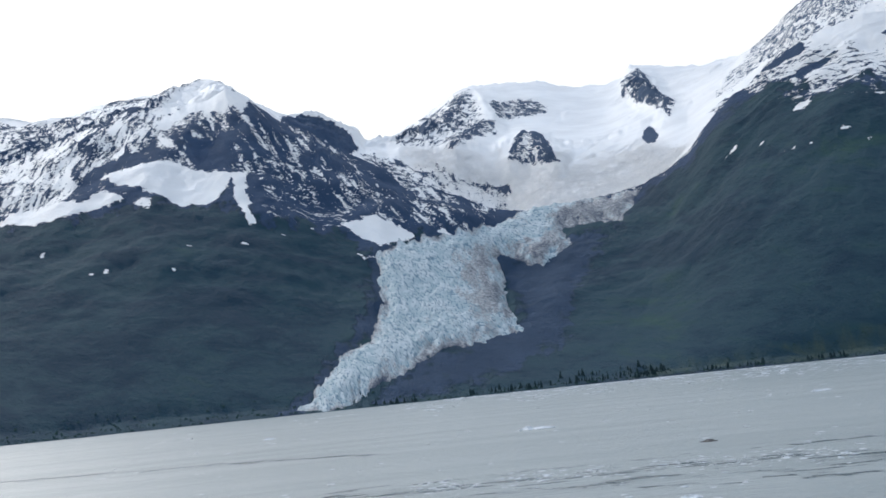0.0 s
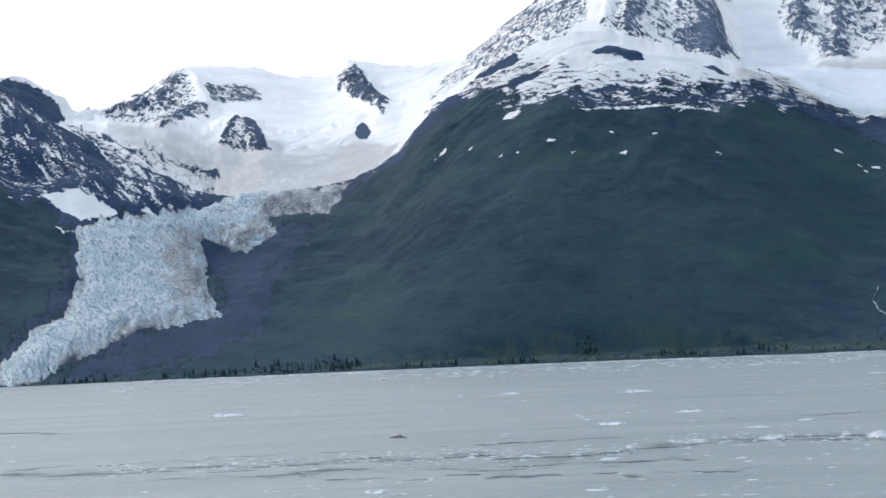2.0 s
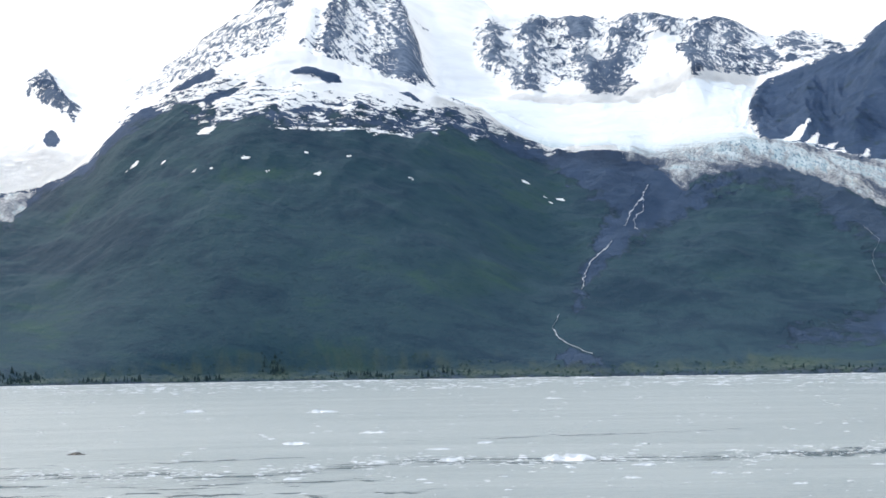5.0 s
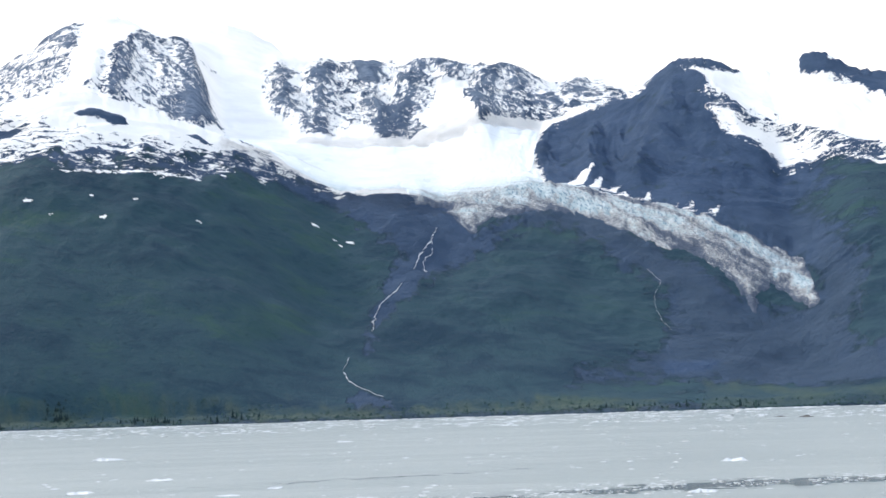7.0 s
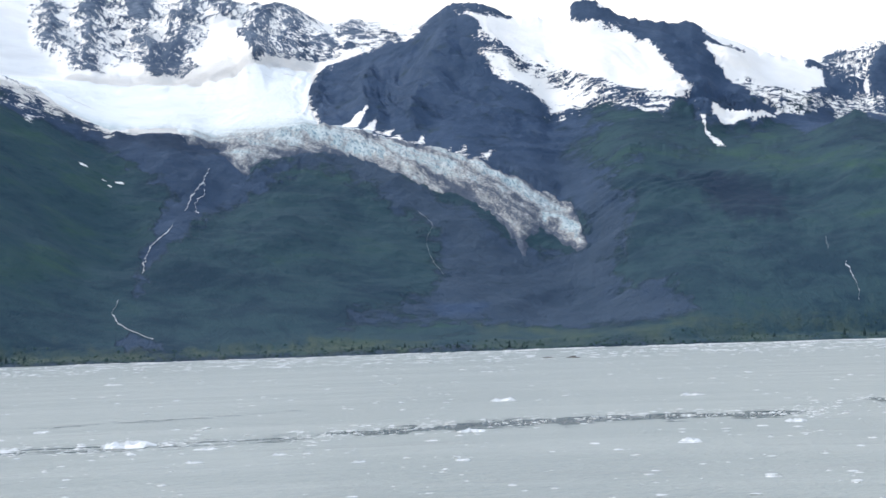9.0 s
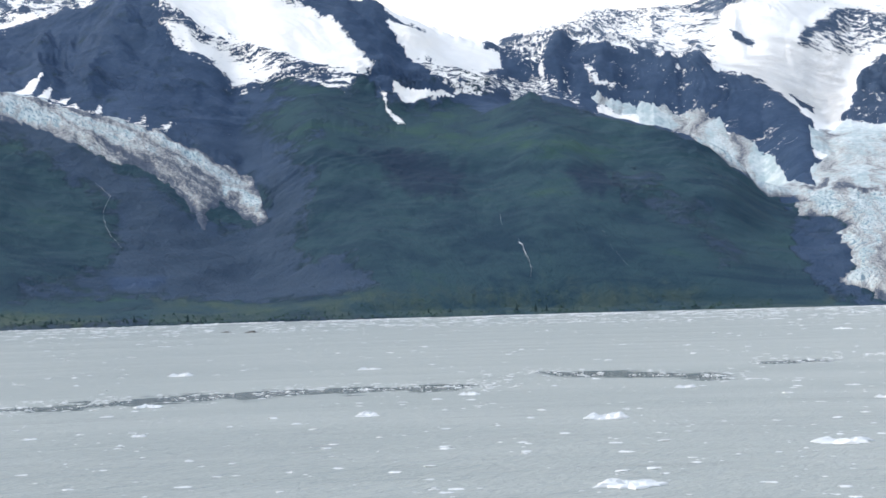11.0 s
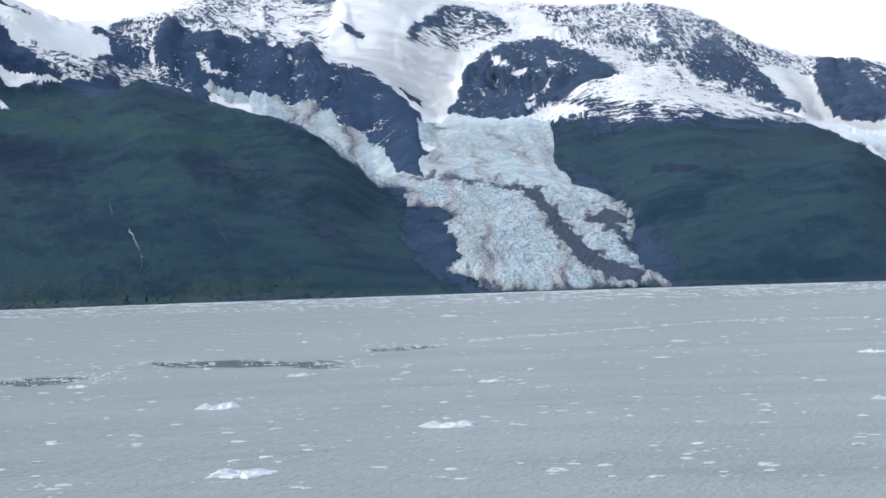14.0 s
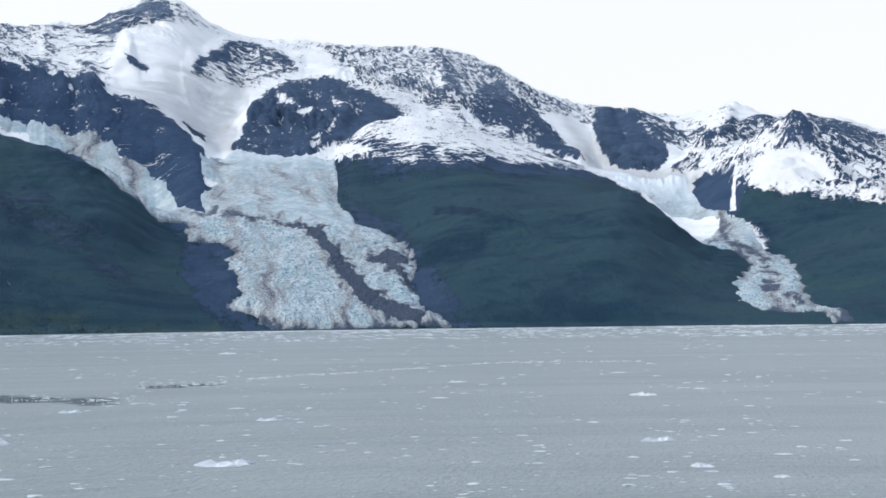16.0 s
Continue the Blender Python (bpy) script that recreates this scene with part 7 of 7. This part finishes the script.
# bearing, distance, width
FLOES_0 = [(-6.8, 802, 7.0), (2.6, 576, 12.1), (7.7, 247, 3.9), (12.6, 686, 8.4), (12.7, 705, 6.2), (15.5, 237, 3.3), (16.0, 298, 2.1),
    (16.0, 296, 3.6), (16.1, 416, 7.3), (16.2, 417, 4.4), (17.0, 658, 8.1), (17.1, 651, 11.4), (18.9, 469, 6.6), (18.9, 470, 4.9),
    (19.1, 342, 3.4), (19.2, 336, 3.0), (21.2, 381, 4.7), (21.5, 341, 3.6), (21.6, 338, 3.6), (21.7, 344, 3.6), (22.8, 405, 4.0),
    (22.9, 409, 3.2), (25.3, 802, 8.4), (25.7, 337, 11.8)]
FLOES_1 = [(27.4, 393, 2.1), (28.0, 287, 3.0), (28.5, 319, 3.9), (31.0, 297, 2.6), (33.8, 274, 2.4), (36.4, 320, 2.8), (37.5, 270, 2.4),
    (37.8, 344, 6.0), (39.0, 484, 7.7), (39.0, 482, 7.6), (39.2, 225, 1.4), (40.8, 204, 1.1), (42.7, 205, 1.1), (44.4, 208, 1.5),
    (45.5, 297, 4.2), (45.5, 301, 4.2), (45.6, 485, 6.8), (48.2, 179, 1.8), (49.1, 351, 4.9), (52.5, 250, 1.6), (54.0, 278, 7.8),
    (54.6, 220, 2.3), (54.7, 182, 7.4), (56.8, 359, 5.0)]
FLOES_2 = [(62.1, 230, 8.1), (62.2, 798, 8.4), (62.5, 359, 2.8), (63.4, 243, 1.7), (63.6, 319, 4.3), (68.5, 238, 1.3), (69.7, 387, 4.1),
    (70.3, 466, 4.9), (72.6, 273, 1.9), (73.2, 243, 1.9), (75.1, 302, 2.1), (76.0, 519, 5.1), (76.5, 233, 1.5), (76.9, 390, 6.2),
    (77.4, 261, 5.7), (78.9, 417, 3.7), (78.9, 220, 3.5), (81.6, 207, 2.2), (81.7, 238, 2.1), (83.8, 262, 1.8)]
# bearing, distance, width
DIRTY_0 = [(8.6, 393, 4.1), (40.6, 1116, 6.3), (41.5, 1089, 8.4)]

FLAT_LABEL, TALL_LABEL = "flat white ice floe drifting on grey water", "lumpy white ice floe drifting on grey water"
flat = [floe_mesh("ice_floe", 40 + k, 0.32) for k in range(6)]
tall = [floe_mesh("ice_floe", 60 + k, 0.58) for k in range(6)]
for me in flat + tall:
    me.materials.append(FLOE)
_rs = random.Random(77)


def set_floe(bearing, distance, width, me, label):
    ob = tagged(new("ice_floe", me), label, "ice floe", "drifting ice floes")
    x, y, z = polar(bearing, distance)
    ob.matrix_basis = pose(x, y, z, 0, 0, -bearing + _rs.uniform(-25, 25)) @ Matrix.Diagonal((width, width * _rs.uniform(0.8, 1.4), width ** 0.75 * _rs.uniform(0.8, 1.2), 1))
    return ob


for b, r, w in FLOES_0 + FLOES_1 + FLOES_2:
    k = _rs.randrange(6)
    if w > 6.5 or _rs.random() < 0.5:
        set_floe(b, r, w, tall[k], TALL_LABEL)
    else:
        set_floe(b, r, w, flat[k], FLAT_LABEL)
dirty = floe_mesh("ice_floe", 99, 0.6)
dirty.materials.append(FLOE_DIRTY)
for b, r, w in DIRTY_0:
    set_floe(b, r, w, dirty, "dark grit-laden ice floe drifting on grey water")
for _ in range(60):
    r = 22 / math.tan(radians(1.0 + 6.5 * _rs.random() ** 1.6))
    b = -18 + 106 * _rs.random() ** 0.75
    w = _rs.uniform(0.4, 1.0) * (1 + r / 450)
    k = _rs.randrange(6)
    if _rs.random() < 0.5:
        set_floe(b, r, w, tall[k], TALL_LABEL)
    else:
        set_floe(b, r, w, flat[k], FLAT_LABEL)


# brash: small bits, thick along the far shore and in the tide lanes
def brash(name, count, pick, label, seed):
    rs = np.random.RandomState(seed)
    b, r, w = pick(rs, count)
    verts, faces = [], []
    for i in range(len(b)):
        x0, y0, _ = polar(b[i], r[i])
        cb, sb = math.cos(radians(b[i])), math.sin(radians(b[i]))
        k, n = len(verts), 6
        h, turn = w[i] * rs.uniform(0.03, 0.13) + 0.04, rs.rand() * 6
        for ring, (q, z) in enumerate(((1.0, -0.05), (0.85, 0.75), (0.3, 1.0))):
            for j in range(n):
                t = turn + j * 2 * math.pi / n
                e = 0.5 * w[i] * q * (0.7 + 0.6 * rs.rand())
                u, d = 1.5 * e * math.cos(t), e * math.sin(t)
                verts.append((x0 + u * cb + d * sb, y0 - u * sb + d * cb, h * z * (0.7 + 0.6 * rs.rand()) if ring else -0.05))
        for ring in (0, 1):
            for j in range(n):
                p, q = k + ring * n + j, k + ring * n + (j + 1) % n
                faces.append((p, q, q + n, p + n))
        faces.append(tuple(range(k + 2 * n, k + 3 * n)))
    return soup(name, verts, faces, FLOE, label, "brash ice")


def shore_brash(rs, n):
    b = -2 + 90 * rs.rand(n * 3) ** 0.8
    r = 1540 - 480 * rs.rand(n * 3) ** 2.9
    ok = fbm(b * 0.5, r / 60, 3, 95) > -0.05
    return b[ok][:n], r[ok][:n], (0.9 + 3.6 * rs.rand(ok.sum()) ** 2)[:n]


def lane_brash(rs, n):
    pts = [p for lane, _ in LANES[:3] for p in lane]
    b = rs.uniform(-2, 63, n)
    r = np.interp(b, [p[0] for p in pts], [p[1] for p in pts]) + rs.randn(n) * 12 + 5
    far = rs.rand(n) < 0.2  # a long thin line of ice off the twin glacier
    c = rs.uniform(ICE_LINE[0][0], ICE_LINE[-1][0] + 6, n)
    b = np.where(far, c, b)
    r = np.where(far, np.interp(c, [p[0] for p in ICE_LINE], [p[1] for p in ICE_LINE]) + rs.randn(n) * 5, r)
    ok = fbm(b * 0.6, r * 0, 3, 96) > -0.2
    return b[ok], r[ok], 0.25 + 1.1 * rs.rand(ok.sum()) ** 3


def open_brash(rs, n):
    b = -16 + 104 * rs.rand(n * 2) ** 0.7
    r = 22 / np.tan(np.radians(1.0 + 6.5 * rs.rand(n * 2) ** 2.3))
    ok = fbm(b * 0.35, np.log(r) * 7, 4, 97) > 0.0
    return b[ok][:n], r[ok][:n], (0.2 + 0.8 * rs.rand(ok.sum()) ** 3)[:n] * (1 + r[ok][:n] / 500)


brash("shore_brash_ice", 9000, shore_brash, "small white brash ice crowding the far shore", 51)
brash("lane_brash_ice", 2600, lane_brash, "white brash ice gathered along dark tide lanes", 52)
brash("open_brash_ice", 2600, open_brash, "small bits of white ice scattered over the water", 53)
